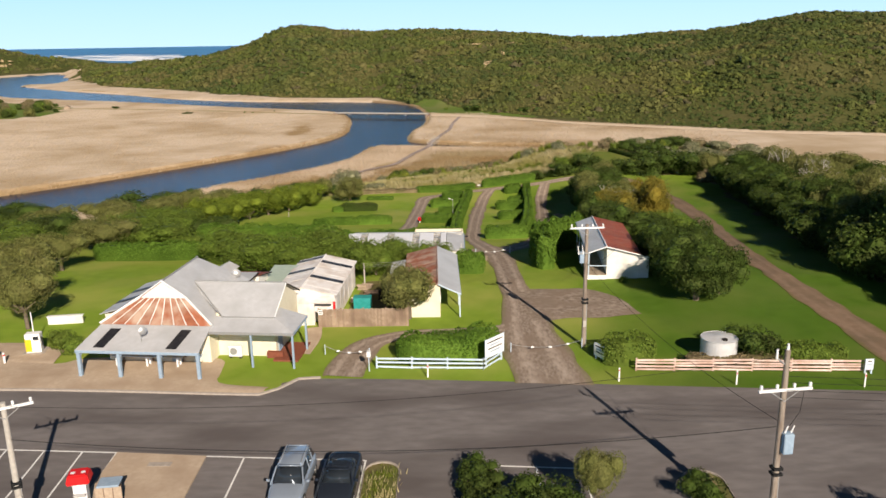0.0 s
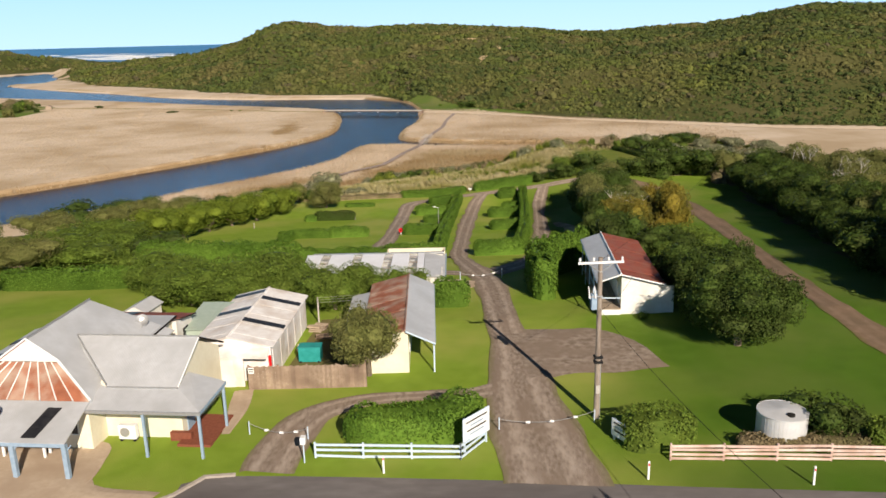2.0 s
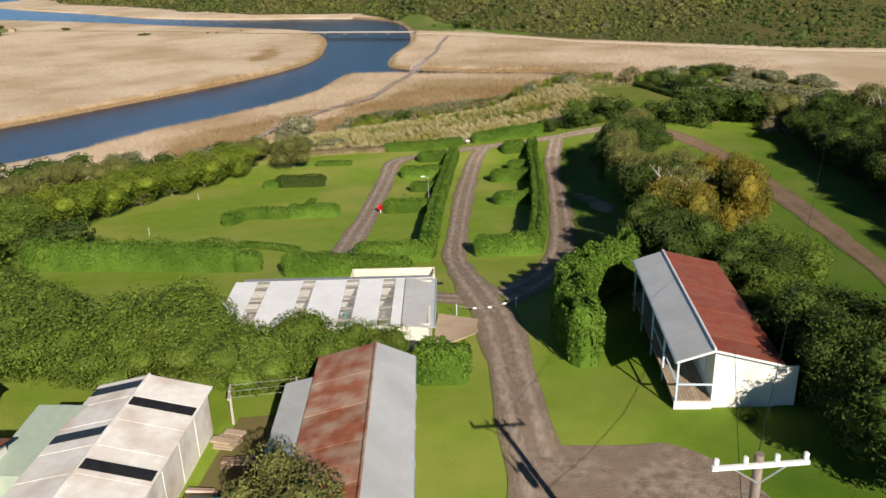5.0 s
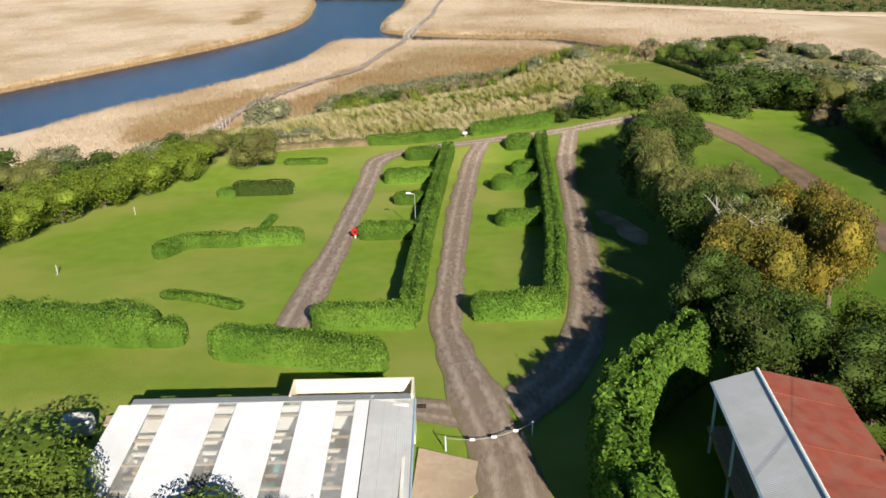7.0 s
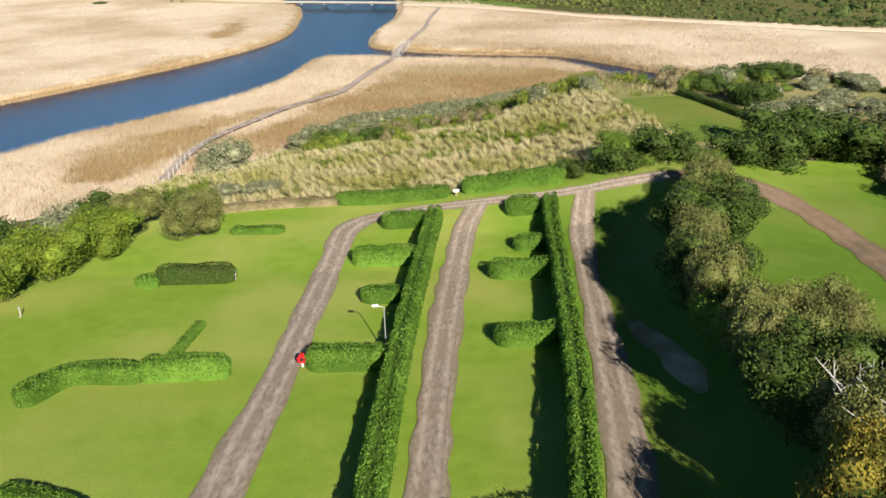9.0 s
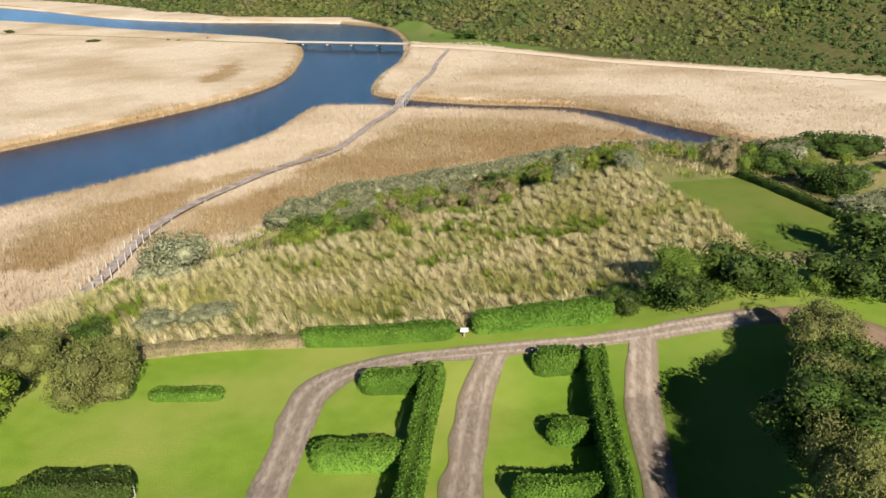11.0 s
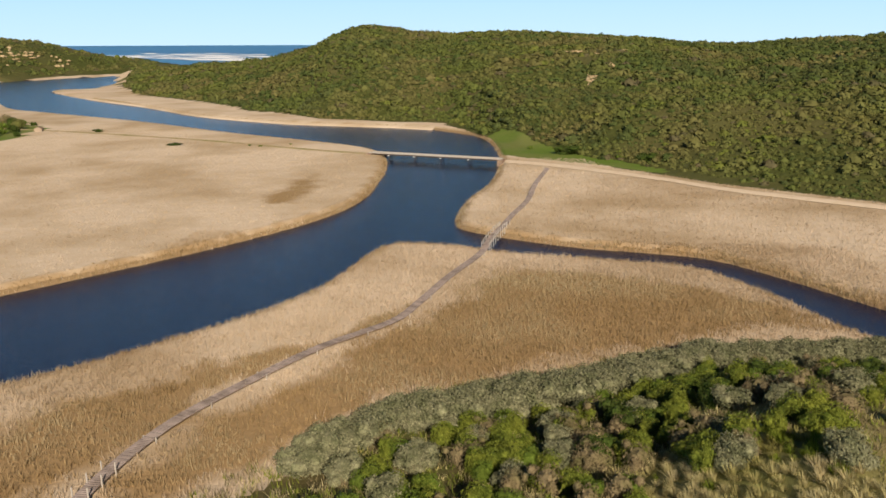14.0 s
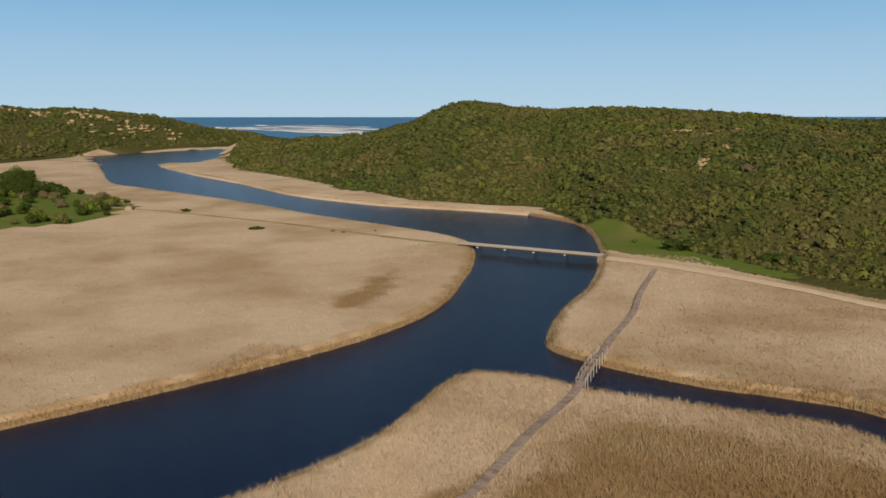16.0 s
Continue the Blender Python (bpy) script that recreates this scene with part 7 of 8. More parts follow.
def pole(x, y, high, label, arm_turn=0.0, gear=True, second=False, shaft=None):
    t = thing("utility_pole", x, y, float(height(x, y)), arm_turn, label, "pole", "utility poles")
    part("shaft", tube_bm((0, 0, -0.3), (0, 0, high), 0.17, 0.12, 14), shaft or M_POLE, t)
    for z in (high - 1.85 if second else high - 0.25,):
        wide = 1.25
        arm = part("crossarm", box_bm(-wide, wide, -0.17, -0.07, z - 0.06, z + 0.06, 0.01), M_TRIM, t, "pale steel crossarm")
        for s in (-1, -0.35, 0.35, 1):
            bm = tube_bm((s * (wide - 0.1), -0.12, z + 0.06), (s * (wide - 0.1), -0.12, z + 0.14), 0.025)
            for k in range(3):
                tube_bm((s * (wide - 0.1), -0.12, z + 0.13 + 0.06 * k), (s * (wide - 0.1), -0.12, z + 0.17 + 0.06 * k), 0.075, 0.05, 10, bm)
            part("insulator", bm, M_CERAMIC, arm, "white ribbed insulator")
        for s in (-1, 1):
            part("brace", tube_bm((0, -0.12, z - 0.55), (s * wide * 0.55, -0.12, z - 0.06), 0.025, None, 6), M_STEEL, t)
    if second:
        part("insulator", tube_bm((0, 0, high), (0, 0, high + 0.28), 0.07, 0.05, 10), M_CERAMIC, t, "white ribbed insulator")
        part("insulator", tube_bm((-0.55, -0.1, high - 0.35), (-0.55, -0.1, high + 0.1), 0.06, 0.05, 10), M_CERAMIC, t, "white ribbed insulator")
        part("side_arm", tube_bm((-0.55, -0.1, high - 0.3), (0, 0, high - 0.75), 0.04, None, 6), M_STEEL, t)
        part("transformer", box_bm(0.02, 0.5, -0.42, 0.02, high - 4.9, high - 3.9, 0.06), M_BLUE, t, "blue-grey transformer box")
        for s in (0.12, 0.42):
            part("bushing", tube_bm((s, -0.2, high - 3.9), (s + 0.1, -0.25, high - 3.55), 0.05, 0.03), M_CERAMIC, t)
        part("jumper", tube_bm((0.9, -0.12, high - 1.8), (0.75, -0.2, high - 2.9), 0.012, None, 5), M_BLACK, t)
        part("jumper", tube_bm((0.75, -0.2, high - 2.9), (0.3, -0.2, high - 3.6), 0.012, None, 5), M_BLACK, t)
    elif gear:
        part("switch_box", box_bm(-0.5, -0.18, -0.25, 0.1, high - 2.9, high - 2.0, 0.04), M_BLUE, t, "blue-grey transformer box")
        for s in (-0.62, -0.3):
            part("fuse", tube_bm((s, -0.3, high - 2.2), (s - 0.08, -0.3, high - 1.5), 0.05, 0.03), M_CERAMIC, t)
        part("fuse_bracket", box_bm(-0.7, 0.1, -0.32, -0.26, high - 2.15, high - 2.08), M_STEEL, t)
    for k, z in enumerate((high * 0.36, high * 0.39)):
        part("cable_clamp", box_bm(-0.24, 0.24, -0.24, 0.2, z, z + 0.13, 0.03), M_BLACK, t)
    part("cable_guard", tube_bm((0.16, -0.05, 0.0), (0.15, -0.05, high * 0.36), 0.035, None, 8), M_STEEL, t)
    part("marker", box_bm(-0.12, 0.12, -0.2, -0.165, 1.6, 2.1, 0.004), M_BLEACH, t)
    return t


pole(8.5, 45.4, 9.5, "weathered timber power pole on the lawn", 4.0)
pole(13.1, 21.1, 9.5, "weathered timber power pole beside the street", 8.0, second=True)
pole(-22.4, 22.4, 6.9, "grey power pole beside the parking bays", 30.0, gear=False, shaft=M_BLEACH)


def wire(a, b, sag, label, r=0.012):
    c = bpy.data.curves.new("power_line", "CURVE")
    c.dimensions, c.bevel_depth, c.bevel_resolution = "3D", r, 1
    s = c.splines.new("POLY")
    s.points.add(20)
    for i in range(21):
        k = i / 20
        p = Vector(a).lerp(Vector(b), k)
        s.points[i].co = (p.x, p.y, p.z - sag * 4 * k * (1 - k), 1)
    c.materials.append(M_BLACK)
    me = bpy.data.meshes.new_from_object(bpy.data.objects.new("power_line", c))
    ob = new("power_line", me)
    return tagged(ob, label, "cable", "overhead cables")


for s in (-1.1, -0.4, 0.4, 1.1):
    wire((13.1 + s * 0.2, 21.1 + s, 7.8), (70 + s * 0.2, 16.5 + s, 9.4), 0.7, "thin overhead wire along the street", 0.01)
wire((13.1, 21.0, 9.3), (-22.4, 22.4, 6.7), 0.9, "thin overhead wire along the street", 0.01)
wire((12.9, 21.0, 5.9), (-22.4, 22.4, 5.0), 0.9, "thick dark overhead cable along the street", 0.016)
wire((13.1, 21.3, 6.0), (8.5, 45.3, 6.6), 0.8, "dark overhead cable over the driveway", 0.012)
wire((8.5, 45.5, 9.3), (34, 96, 9.0), 1.0, "thin overhead wire towards the track", 0.01)
wire((8.5, 45.5, 6.4), (14.4, 62.3, 3.2), 0.4, "dark service cable to the cabin", 0.012)
wire((-22.4, 22.4, 6.7), (-52, 44, 8.0), 0.6, "thin overhead wire to the west", 0.01)


def rail_fence(pts, rails, high, material, label, group, step=2.4, post_mat=None):
    wear = random.Random(int(pts[0][0] * 10))
    t = thing("rail_fence", pts[0][0], pts[0][1], 0.0, 0, label, "fence", group)
    o = Vector((pts[0][0], pts[0][1], 0))
    for a, b in zip(pts, pts[1:]):
        a, b = Vector((*a, float(height(*a)))) - o, Vector((*b, float(height(*b)))) - o
        n = max(1, round((b - a).length / step))
        side = Vector((-(b - a).y, (b - a).x, 0)).normalized() * 0.05
        for i in range(n + 1):
            p = a.lerp(b, i / n)
            part("post", box_bm(p.x - 0.05, p.x + 0.05, p.y - 0.05, p.y + 0.05, p.z - 0.2, p.z + high + 0.06, 0.01), post_mat or material, t)
        for k in range(rails):
            z = high * (0.25 + 0.75 * k / max(1, rails - 1)) if rails > 1 else high
            for i in range(n):
                p, q = a.lerp(b, i / n) - side, a.lerp(b, (i + 1) / n) - side
                p.z, q.z = p.z + wear.uniform(-0.035, 0.035), q.z + wear.uniform(-0.05, 0.035)
                bm = slab_bm([(p.x - side.x * 0.4, p.y - side.y * 0.4, p.z + z), (q.x - side.x * 0.4, q.y - side.y * 0.4, q.z + z), (q.x + side.x * 0.4, q.y + side.y * 0.4, q.z + z), (p.x + side.x * 0.4, p.y + side.y * 0.4, p.z + z)], 0.13)
                part("rail", bm, material, t)
    return t


rail_fence([(11.4, 40.63), (27.2, 39.5)], 4, 0.9, M_PINK, "faded pink-white timber rail fence", "rail fences", 2.8)
rail_fence([(-6.9, 41.7), (0.7, 41.2), (2.1, 43.2)], 3, 0.85, M_PALEBLUE, "pale blue timber rail fence round the hedge", "rail fences", 2.6)


def guide_post(x, y, high=1.0):
    t = thing("guide_post", x, y, float(height(x, y)), 0, "slim white roadside guide post", "post", "guide posts")
    part("shaft", box_bm(-0.05, 0.05, -0.03, 0.03, -0.1, high, 0.01), M_TRIM, t)
    part("reflector", box_bm(-0.035, 0.035, -0.04, -0.028, high - 0.25, high - 0.12, 0.004), M_RED, t)


for x, y in ((9.85, 38.9), (17.5, 37.95), (25.6, 37.1), (-3.2, 40.0)):
    guide_post(x, y)


def board_sign(x, y, turn, wide, tall, z0, label, lean=0.0, rows=4):
    t = thing("sign", x, y, float(height(x, y)), turn, label, "sign")
    for s in (-1, 1):
        part("post", box_bm(s * wide * 0.42 - 0.05, s * wide * 0.42 + 0.05, 0.0, 0.1, -0.2, z0 + tall, 0.01), M_PALEBLUE, t)
    p = part("panel", box_bm(-wide / 2, wide / 2, -0.06, 0.0, z0, z0 + tall, 0.01), M_TRIM, t, "white sign panel")
    part("frame", box_bm(-wide / 2 - 0.04, wide / 2 + 0.04, -0.05, -0.01, z0 - 0.05, z0 + tall + 0.04, 0.01), M_PALEBLUE, t)
    r = random.Random(int(x * 10))
    for k in range(rows):
        z = z0 + tall * (0.82 - 0.72 * k / rows)
        w = wide * r.uniform(0.25, 0.42)
        part("text_bar", box_bm(-w, w, -0.066, -0.058, z - 0.05, z + 0.04), M_BLUE if k % 2 else M_DARK, p)
    return t


board_sign(1.55, 42.3, 48, 2.1, 1.35, 0.7, "white notice board on pale blue posts")
board_sign(9.3, 42.4, -60, 1.5, 0.9, 0.3, "small white sign board beside the hedge", rows=3)
board_sign(26.9, 39.2, 0, 0.5, 0.7, 0.35, "small blue and white sign on the fence", rows=2)
mailbox = thing("letterbox", -7.4, 41.2, 0.0, 0, "white letterbox on a pale post", "letterbox")
part("post", tube_bm((0, 0, -0.1), (0, 0, 1.15), 0.035), M_PALEBLUE, mailbox)
part("box", box_bm(-0.14, 0.14, -0.2, 0.2, 1.12, 1.5, 0.03), M_TRIM, mailbox)


def chain_gate(a, b, label):
    t = thing("chain_barrier", a[0], a[1], 0, 0, label, "barrier", "chain barriers")
    za, zb = float(height(*a)), float(height(*b))
    d = Vector((b[0] - a[0], b[1] - a[1], zb - za))
    for p, z in ((Vector((0, 0, za)), 0), (Vector((d.x, d.y, zb)), 0)):
        part("post", tube_bm((p.x, p.y, p.z - 0.2), (p.x, p.y, p.z + 0.8), 0.035), M_PALEBLUE, t)
    bm = bmesh.new()
    prev = None
    for i in range(13):
        k = i / 12
        p = Vector((d.x * k, d.y * k, za + (zb - za) * k + 0.7 - 1.6 * k * (1 - k)))
        if prev:
            tube_bm(prev, p, 0.018, None, 5, bm)
        prev = p
    part("chain", bm, M_STEEL, t)
    for k in (0.3, 0.55, 0.8):
        z = za + (zb - za) * k + 0.7 - 1.6 * k * (1 - k)
        part("tag", box_bm(d.x * k - 0.12, d.x * k + 0.12, d.y * k - 0.02, d.y * k + 0.02, z - 0.07, z + 0.06, 0.005), M_TRIM, t)


chain_gate((2.9, 44.2), (8.3, 44.9), "white-tagged chain across the driveway")
chain_gate((-11.0, 44.4), (-7.6, 43.6), "white-tagged chain across the side entrance")
chain_gate((1.4, 76.1), (5.4, 77.2), "white-tagged chain across the lane")


def yard_fence():
    t = thing("paling_fence", -12.4, 50.2, 0.0, 0.3, "brown timber paling fence round the yard", "fence")
    n = 52
    for i in range(n):
        x = 0.02 + i * 7.35 / n
        h = 1.55 + 0.03 * math.sin(i * 2.1) + (0.05 if i % 13 == 0 else 0)
        part("paling", box_bm(x, x + 0.133, 0, 0.03, -0.05, h), M_TIMBER, t)
    for i in range(5):
        part("post", box_bm(i * 1.83, i * 1.83 + 0.1, 0.04, 0.14, -0.2, 1.62, 0.01), M_TIMBER, t)
    for z in (0.4, 1.25):
        part("rail", box_bm(0, 7.4, 0.035, 0.085, z, z + 0.09), M_TIMBER, t)
    part("notice", box_bm(0.05, 0.4, -0.03, -0.005, 1.1, 1.5, 0.004), M_TRIM, t, "small white notice with dark bars")
    part("text_bar", box_bm(0.09, 0.36, -0.036, -0.028, 1.2, 1.26), M_DARK, t)
    part("text_bar", box_bm(0.09, 0.36, -0.036, -0.028, 1.34, 1.42), M_DARK, t)


yard_fence()


def junk_yard():
    r = random.Random(9)
    specs = [(-9.2, 54.6, 1.5, 0.9, 1.1, M_TEAL, "teal wheeled skip bin in the yard", "bin"),
             (-9.8, 56.6, 1.2, 0.5, 0.5, M_PINK, "stack of faded pink boards in the yard", "timber pile"),
             (-8.6, 58.8, 1.6, 0.6, 0.45, M_TIMBER, "stack of weathered timber in the yard", "timber pile"),
             (-9.6, 60.6, 1.0, 1.4, 0.5, M_DECK, "pile of old planks beside the shed", "timber pile"),
             (-7.6, 57.2, 0.7, 0.7, 0.8, M_DARK, "dark covered bin in the yard", "bin"),
             (-16.0, 78.4, 1.5, 1.1, 1.0, M_WHITE, "white tarped trailer beside the long shed", "trailer"),
             (-14.4, 78.9, 0.9, 0.7, 0.45, M_CONC, "low concrete trough beside the long shed", "trough")]
    for x, y, a, b, h, m, label, cat in specs:
        t = thing(cat.replace(" ", "_"), x, y, float(height(x, y)), r.uniform(-20, 20), label, cat)
        if "pile" in cat:
            for k in range(7):
                o = r.uniform(-0.12, 0.12)
                part("board", box_bm(-a / 2 + o, a / 2 + o, -b / 2 + (k % 3) * b / 3, -b / 2 + (k % 3) * b / 3 + b / 3.4, h * (k // 3) / 3, h * (k // 3) / 3 + 0.12, 0.01), m, t)
        else:
            part("body", box_bm(-a / 2, a / 2, -b / 2, b / 2, 0.08, h, 0.3 if cat == "trailer" else 0.06), m, t)
            part("lid", box_bm(-a / 2 + 0.25, a / 2 - 0.25, -b / 2 + 0.25, b / 2 - 0.25, h - 0.02, h + 0.05, 0.02) if cat == "trailer" else box_bm(-a / 2 - 0.03, a / 2 + 0.03, -b / 2 - 0.03, b / 2 + 0.03, h, h + 0.06, 0.02), m, t)
            for s in (-1, 1):
                part("wheel", tube_bm((s * a / 2.4, -b / 2, 0.1), (s * a / 2.4, -b / 2 + 0.08, 0.1), 0.1), M_BLACK, t)
    t = thing("clothes_line", -8.2, 62.4, float(height(-8.2, 62.4)), 10, "weathered timber clothes line in the yard", "clothes line")
    for s in (-1.6, 1.6):
        part("post", box_bm(s - 0.06, s + 0.06, -0.06, 0.06, -0.2, 1.9, 0.01), M_BLEACH, t)
        part("arm", box_bm(s - 0.05, s + 0.05, -0.7, 0.7, 1.75, 1.85, 0.01), M_BLEACH, t)
    for v in (-0.6, 0, 0.6):
        part("line", tube_bm((-1.6, v, 1.84), (1.6, v, 1.8), 0.008, None, 4), M_STEEL, t)
    y = from_arrays("yard", [(-10.8, 51.2, 0.07), (-5.4, 50.6, 0.07), (-5.6, 63.0, 0.03), (-9.6, 62.6, 0.03)], [(0, 1, 2, 3)], [M_DIRT])
    tagged(y, "bare dirt yard behind the paling fence", "yard", kind="structure")


junk_yard()
path2 = drape("pavement", [(-13.2, 50.0), (-12.9, 46.5), (-12.6, 44.4)], [(-12.1, 50.2), (-11.9, 47.0), (-12.2, 44.4)], M_CONC, 0.05, "worn concrete strip beside the store", "pavement", wobble=0.1)


def phone_kiosk():
    t = thing("phone_kiosk", -20.4, 24.4, 0.1, 12, "white kiosk with a bright red hood", "kiosk")
    part("cabinet", box_bm(-0.32, 0.32, -0.3, 0.3, 0.0, 1.55, 0.04), M_TRIM, t)
    bm = box_bm(-0.58, 0.58, -0.55, 0.5, 1.52, 2.02, 0.0)
    for v in bm.verts:
        if v.co.z > 1.8:
            v.co.x *= 0.8
            v.co.y *= 0.8
    bmesh.ops.bevel(bm, geom=bm.edges[:], offset=0.07, segments=3, affect="EDGES")
    part("hood", bm, M_RED, t, "bright red moulded hood")
    for x in (-0.25, 0.25):
        part("emblem", tube_bm((x, -0.1, 2.01), (x, -0.1, 2.035), 0.11, None, 16), M_TRIM, t)
    part("shelf", box_bm(-0.3, 0.3, -0.5, -0.3, 0.85, 0.95, 0.02), M_STEEL, t)
    b = thing("bin_shelter", -19.1, 24.8, 0.1, 8, "timber bin enclosure with a blue lid", "bin")
    for x in (-0.45, 0.0, 0.45):
        part("slat_panel", box_bm(x - 0.2, x + 0.2, -0.42, -0.38, 0.05, 1.1, 0.01), M_DECK, b)
    part("body", box_bm(-0.45, 0.45, -0.38, 0.38, 0.0, 1.1, 0.03), M_TIMBER, b)
    part("lid", box_bm(-0.55, 0.55, -0.48, 0.45, 1.1, 1.22, 0.04), M_BLUE, b, "dark blue lid")


phone_kiosk()


def fuel_pump():
    t = thing("fuel_pump", -33.4, 45.6, 0.0, 10, "white and yellow fuel pump beside the footpath", "fuel pump")
    part("body", box_bm(-0.55, 0.55, -0.35, 0.35, 0.1, 1.6, 0.05), M_TRIM, t)
    part("side_panel", box_bm(-0.56, -0.1, -0.36, -0.3, 0.2, 1.2, 0.02), M_YELLOW, t, "yellow panel")
    part("screen", box_bm(0.05, 0.45, -0.365, -0.34, 1.1, 1.4, 0.01), M_GLASS, t)
    part("hose", tube_bm((0.58, -0.1, 1.3), (0.62, -0.1, 0.5), 0.03), M_BLACK, t)
    part("plinth", box_bm(-0.8, 0.8, -0.6, 0.6, -0.05, 0.12, 0.02), M_KERB, t)
    p = thing("flag_pole", -33.9, 46.6, 0.0, 0, "slim white mast beside the pump", "pole")
    part("shaft", tube_bm((0, 0, -0.1), (0, 0, 2.9), 0.06, 0.04), M_TRIM, p)
    w = thing("garden_wall", -34.0, 52.0, 0.0, 8, "low white rendered garden wall", "wall")
    part("wall_body", box_bm(-1.4, 1.4, -0.15, 0.15, -0.1, 0.65, 0.03), M_WHITE, w)
    part("coping", box_bm(-1.45, 1.45, -0.2, 0.2, 0.65, 0.72, 0.01), M_TRIM, w)
    for x, y in ((-35.6, 44.2), (-36.8, 45.0), (-34.6, 43.4)):
        b = thing("bollard", x, y, 0.05, 0, "short white bollard beside the pump", "bollard", "pump bollards")
        part("shaft", tube_bm((0, 0, 0), (0, 0, 0.85), 0.08, None, 12), M_TRIM, b)
        part("band", tube_bm((0, 0, 0.6), (0, 0, 0.7), 0.084, None, 12), M_RED, b)


fuel_pump()
drape("pavement", [(-60, 49.5), (-38, 47.6), (-33.4, 47.0), (-31.2, 45.6)], [(-60, 44.3), (-38, 43.7), (-33.4, 43.4), (-30.9, 43.2)], M_CONC, 0.10, "worn concrete apron round the pump", "pavement", wobble=0.2)

# ---------------------------------------------------------------- camping ground


def tap(x, y):
    z = float(height(x, y))
    t = thing("garden_tap", x, y, z, 0, "white stand pipe tap on the lawn", "tap", "stand pipe taps")
    part("post", box_bm(-0.04, 0.04, -0.04, 0.04, -0.1, 0.8, 0.01), M_BLEACH, t)
    part("spout", tube_bm((0, -0.05, 0.8), (0, -0.2, 0.76), 0.025), M_STEEL, t)
    part("drain", tube_bm((0, -0.15, -0.02), (0, -0.15, 0.05), 0.11, None, 12), M_KERB, t)


for x, y in ((-28.4, 103.1), (-28.5, 120.0), (-14.2, 127.0)):
    tap(x, y)
lamp = thing("lamp_post", -0.9, 112.0, float(height(-0.9, 112.0)), 0, "slim grey lamp post behind the hedge", "lamp")
part("shaft", tube_bm((0, 0, -0.2), (0, 0, 3.5), 0.05, 0.035), M_STEEL, lamp)
part("arm", tube_bm((0, 0, 3.45), (-0.45, 0, 3.6), 0.025), M_STEEL, lamp)
part("lamp_head", box_bm(-0.75, -0.35, -0.1, 0.1, 3.55, 3.66, 0.03), M_TRIM, lamp)
hyd = thing("hose_reel", -6.1, 110.6, float(height(-6.1, 110.6)), 0, "red fire hose reel at the hedge's end", "hose reel")
part("stand", box_bm(-0.06, 0.06, -0.05, 0.05, -0.1, 0.9, 0.01), M_TRIM, hyd)
part("drum", tube_bm((0, -0.18, 0.62), (0, 0.12, 0.62), 0.3, None, 20), M_RED, hyd)
part("hub", tube_bm((0, -0.2, 0.62), (0, -0.17, 0.62), 0.12, None, 14), M_BLACK, hyd)
mb = thing("meter_box", 4.5, 144.6, float(height(4.5, 144.6)), 0, "white meter box between the far hedges", "box")
part("cabinet", box_bm(-0.3, 0.3, -0.15, 0.15, 0.45, 0.68, 0.03), M_TRIM, mb)
part("stand", box_bm(-0.06, 0.06, -0.06, 0.06, -0.1, 0.5), M_TIMBER, mb)

# ---------------------------------------------------------------- boardwalk and bridge


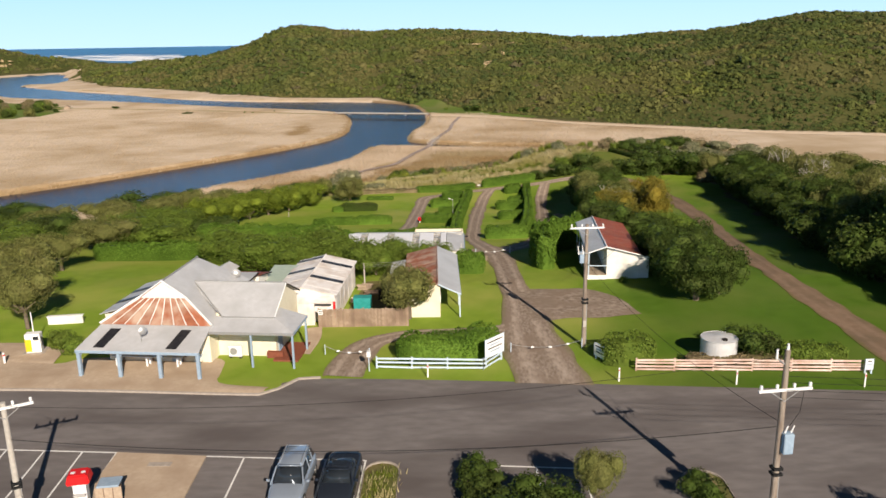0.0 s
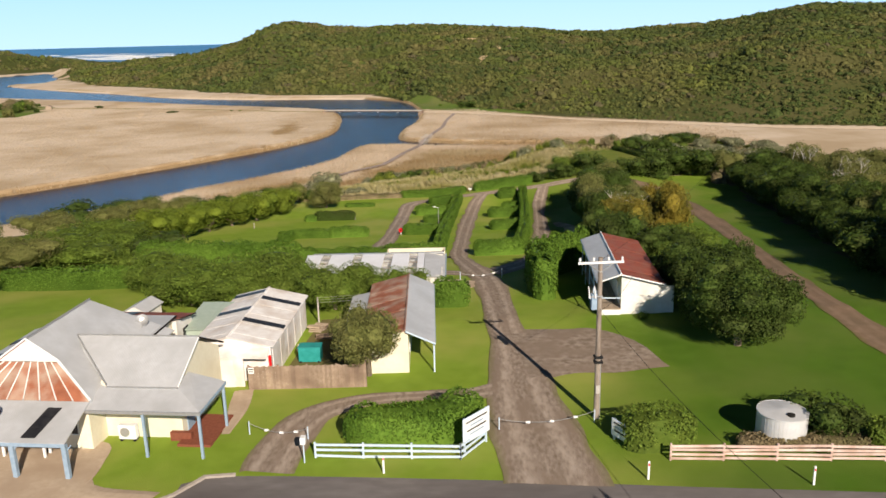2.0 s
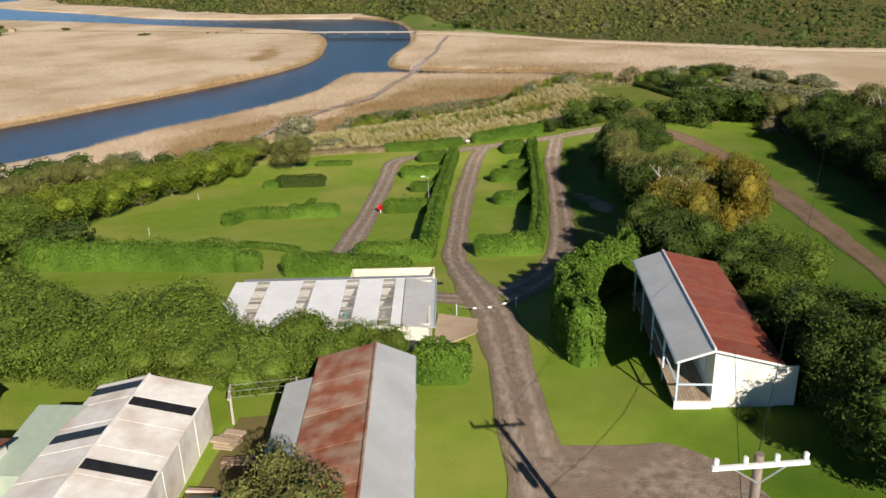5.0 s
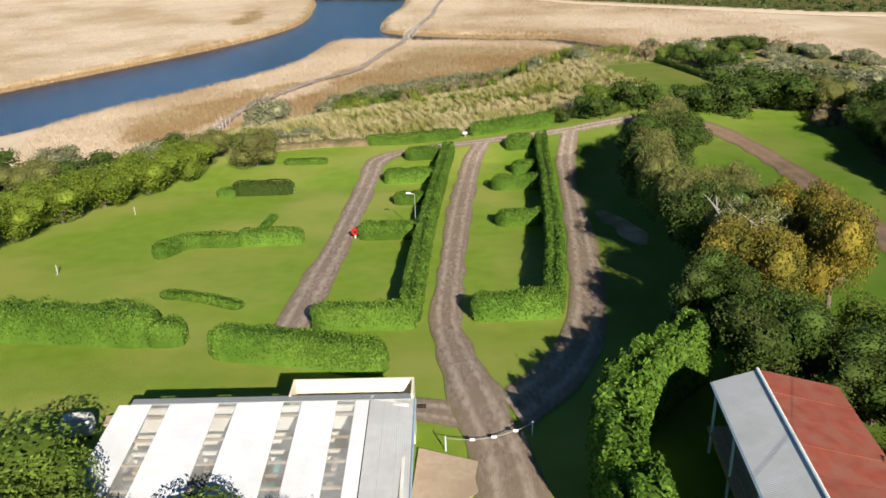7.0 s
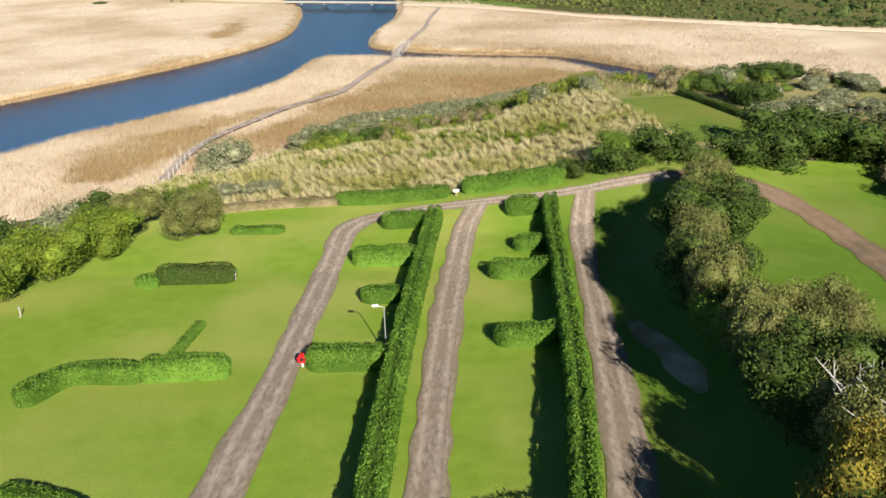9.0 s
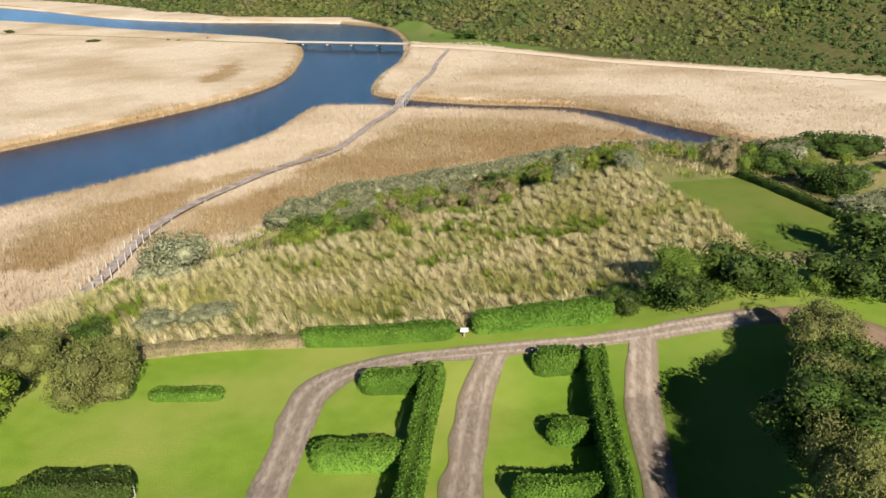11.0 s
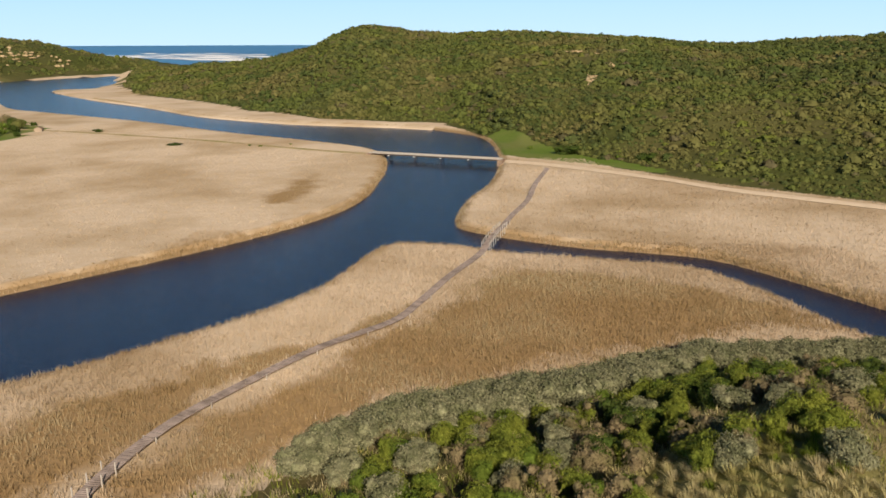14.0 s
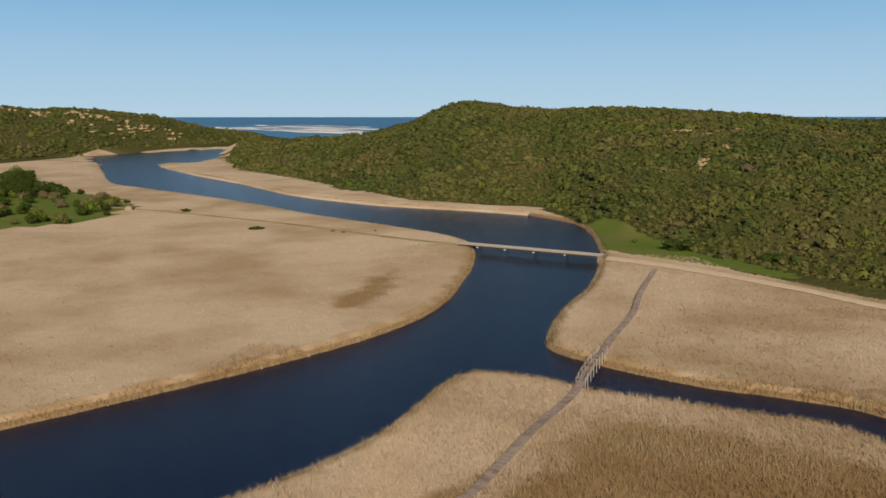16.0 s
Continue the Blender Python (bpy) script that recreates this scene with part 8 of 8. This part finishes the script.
def build_boardwalk():
    t = thing("boardwalk", BOARDWALK[0][0], BOARDWALK[0][1], 0, 0, "weathered timber boardwalk winding over the marsh", "boardwalk")
    o = Vector((BOARDWALK[0][0], BOARDWALK[0][1], 0))
    line = np.array(smooth_line([(p[0], p[1]) for p in BOARDWALK], 0.30))
    tan = np.gradient(line, axis=0)
    tan /= np.linalg.norm(tan, axis=1)[:, None]

    def deck(p):
        x, y = p
        h = -17.05
        if 292 < y < 310:
            h += 0.45 * math.sin((y - 292) / 18 * math.pi)
        return max(h, float(height(x, y)) + 0.2) if y < 200 else h
    plank = bmesh.new()
    box_bm(-0.75, 0.75, -0.125, 0.125, -0.06, 0.0, 0.0, plank)
    me = bpy.data.meshes.new("plank")
    plank.to_mesh(me)
    plank.free()
    me.materials.append(M_BROWNBOARD)
    V, F = [], []
    n = 0
    for i in range(len(line)):
        p, d = line[i], tan[i]
        a = math.atan2(d[1], d[0]) - math.pi / 2
        z = deck(p)
        if 226 < p[1] < 300 and n < 300:
            ob = new("plank", me)
            ob.parent = t
            ob.matrix_basis = Matrix.Translation((p[0] - o.x, p[1] - o.y, z)) @ Matrix.Rotation(a, 4, "Z")
            n += 1
        else:
            c, s = math.cos(a), math.sin(a)
            b = len(V)
            for zz in (z, z - 0.06):
                for u, v in ((-0.75, -0.13), (0.75, -0.13), (0.75, 0.13), (-0.75, 0.13)):
                    V.append((p[0] - o.x + u * c - v * s, p[1] - o.y + u * s + v * c, zz))
            F += [(b, b + 1, b + 2, b + 3), (b + 1, b, b + 4, b + 5), (b + 2, b + 1, b + 5, b + 6), (b + 3, b + 2, b + 6, b + 7), (b, b + 3, b + 7, b + 4)]
    tagged(from_arrays("planks", V, F, [M_BROWNBOARD], parent=t), kind="stuff")
    step = 8
    bearer = bmesh.new()
    for i in range(0, len(line) - step, step):
        p, q, d = line[i], line[i + step], tan[i]
        nrm = Vector((-d[1], d[0], 0))
        for s in (-0.66, 0.66):
            a = Vector((p[0], p[1], deck(p) - 0.13)) - o + nrm * s
            b = Vector((q[0], q[1], deck(q) - 0.13)) - o + nrm * s
            tube_bm(a, b, 0.06, None, 4, bearer)
    part("bearers", bearer, M_TIMBER, t)
    # posts, close together near the bank and on the small bridge
    for i in range(0, len(line), 7):
        p, d = line[i], tan[i]
        near, span = p[1] < 200, 290 < p[1] < 311
        if not (near or span or i % 28 == 0):
            continue
        nrm = Vector((-d[1], d[0], 0))
        for s in (-0.8, 0.8):
            c = Vector((p[0], p[1], deck(p))) - o + nrm * s
            top = 0.95 if (near or span) else 0.12
            part("post", box_bm(c.x - 0.06, c.x + 0.06, c.y - 0.06, c.y + 0.06, c.z - 1.6, c.z + top), M_BLEACH, t)
    for s in (-0.8, 0.8):
        for zz in (0.5, 0.92):
            bm = bmesh.new()
            prev = None
            for i in range(len(line)):
                p, d = line[i], tan[i]
                if 290 < p[1] < 311:
                    nrm = Vector((-d[1], d[0], 0))
                    c = Vector((p[0], p[1], deck(p) + zz)) - o + nrm * s
                    if prev:
                        tube_bm(prev, c, 0.045, None, 4, bm)
                    prev = c
            part("handrail", bm, M_BLEACH, t, "bleached timber handrail")


build_boardwalk()


def build_bridge():
    a, b = Vector((-61.5, 425.6, -17.0)), Vector((-11.5, 412.6, -17.0))
    d = b - a
    t = thing("footbridge", a.x, a.y, 0, math.degrees(math.atan2(d.y, d.x)), "long pale timber bridge over the river", "bridge")
    L = d.length
    n = 66
    for i in range(n):
        x = i * L / n
        part("plank", box_bm(x + 0.02, x + L / n - 0.02, -1.7, 1.7, -17.08, -16.98), M_BLEACH, t)
    # girders and pier posts take the dark timber in place of under-deck shade
    for v in (-1.5, 0, 1.5):
        part("girder", box_bm(0, L, v - 0.15, v + 0.15, -17.5, -17.09, 0.01), M_SHADEWOOD, t, "timber girder coloured dark for the deck's shade")
    for v in (-1.72, 1.72):
        part("kerb_rail", box_bm(0, L, v - 0.1, v + 0.1, -16.98, -16.74, 0.02), M_BLEACH, t)
    for k in (0.16, 0.36, 0.56, 0.77):
        part("pier_cap", box_bm(k * L - 0.22, k * L + 0.22, -2.2, 2.2, -17.72, -17.5, 0.03), M_TRIM, t)
        for v in (-1.5, 0, 1.5):
            part("pier_post", tube_bm((k * L, v, -21.5), (k * L, v, -17.6), 0.11, None, 8), M_SHADEWOOD, t)
    for x in (0.0, L):
        part("abutment", box_bm(x - 1.0, x + 1.0, -2.2, 2.2, -20.5, -17.1, 0.05), M_TIMBER, t)


build_bridge()
drape("dirt_track", [(-270, 499), (-234, 490.4), (-212, 484.6), (-145, 462), (-90, 437.5), (-62, 427.2)], [(-270, 496), (-234, 487.4), (-212, 481.6), (-145, 459), (-90, 434.5), (-62, 423.8)],
      mat("faint_track", (0.34, 0.27, 0.15), (0.44, 0.35, 0.21), (0.28, 0.25, 0.10), s1=0.1, s2=0.6), 0.25, "faint worn track across the reed flat", wobble=0.5)
for k, x, y, s, sz in ((10, -148, 443.5, 0.9, 0.3), (6, -116, 445, 0.8, 0.5), (8, -111, 443, 0.9, 0.5), (6, -100, 449, 0.5, 0.5), (10, -205, 486, 0.7, 0.5),
                       (6, -40, 503, 0.8, 0.6), (10, 12, 434, 1.5, 1.1), (6, 30, 420, 1.0, 0.9), (10, 38, 412, 1.2, 1.0), (6, -2, 446, 1.0, 0.9)):
    copy_thing(P_TREE[k], on_ground(x, y, x * 17 % 360, s, sz, 0.1))
rngw = random.Random(12)
def thicket():
    """Bushes and low trees over the far western flat, joined."""
    V, F, M, o = [], [], [], 0
    n = 0
    while n < 260:
        x, y = rngw.uniform(-420, -233), rngw.uniform(385, 630)
        if not inside(np.array([x]), np.array([y]), WEST)[0] or rngw.random() > 0.6 + float(lattice(np.array([x]), np.array([y]), 26, 81)[0]):
            continue
        far = x < -318
        r = rngw.uniform(1.8, 4.2) * (1.6 if far else 1.0)
        v, f = crown_arrays(lumps(r, r * rngw.uniform(1.0, 1.6), -0.2, 5, n), 0.3, 5, n)
        V.append(v + (x, y, float(height(x, y)) - 0.1))
        F += [[i + o for i in q] for q in (f.tolist() if isinstance(f, np.ndarray) else f)]
        M += [rngw.choice((1, 1, 1, 0) if far else (0, 1, 1, 3, 2, 1))] * len(f)
        o += len(v)
        n += 1
    tagged(from_arrays("far_thicket", np.concatenate(V), F, [M_SHRUB, M_TREE, M_OLIVE, M_DEAD], M), "mixed green bushes and low trees on the far flat", "thicket", kind="stuff")


thicket()
hut = thing("hut", -236, 487, float(height(-236, 487)), 20, "small tan timber hut beside the far thicket", "hut")
prism(hut, "wall", [(-1.6, -0.3), (1.6, -0.3), (1.6, 1.5), (0, 2.2), (-1.6, 1.5)], -2, 2, M_DECK, "y")
part("roof", slab_bm([(-1.9, -2.2, 1.4), (0, -2.2, 2.28), (0, 2.2, 2.28), (-1.9, 2.2, 1.4)], 0.06), M_TIMBER, hut)
part("roof", slab_bm([(0, -2.2, 2.28), (1.9, -2.2, 1.4), (1.9, 2.2, 1.4), (0, 2.2, 2.28)], 0.06), M_TIMBER, hut)
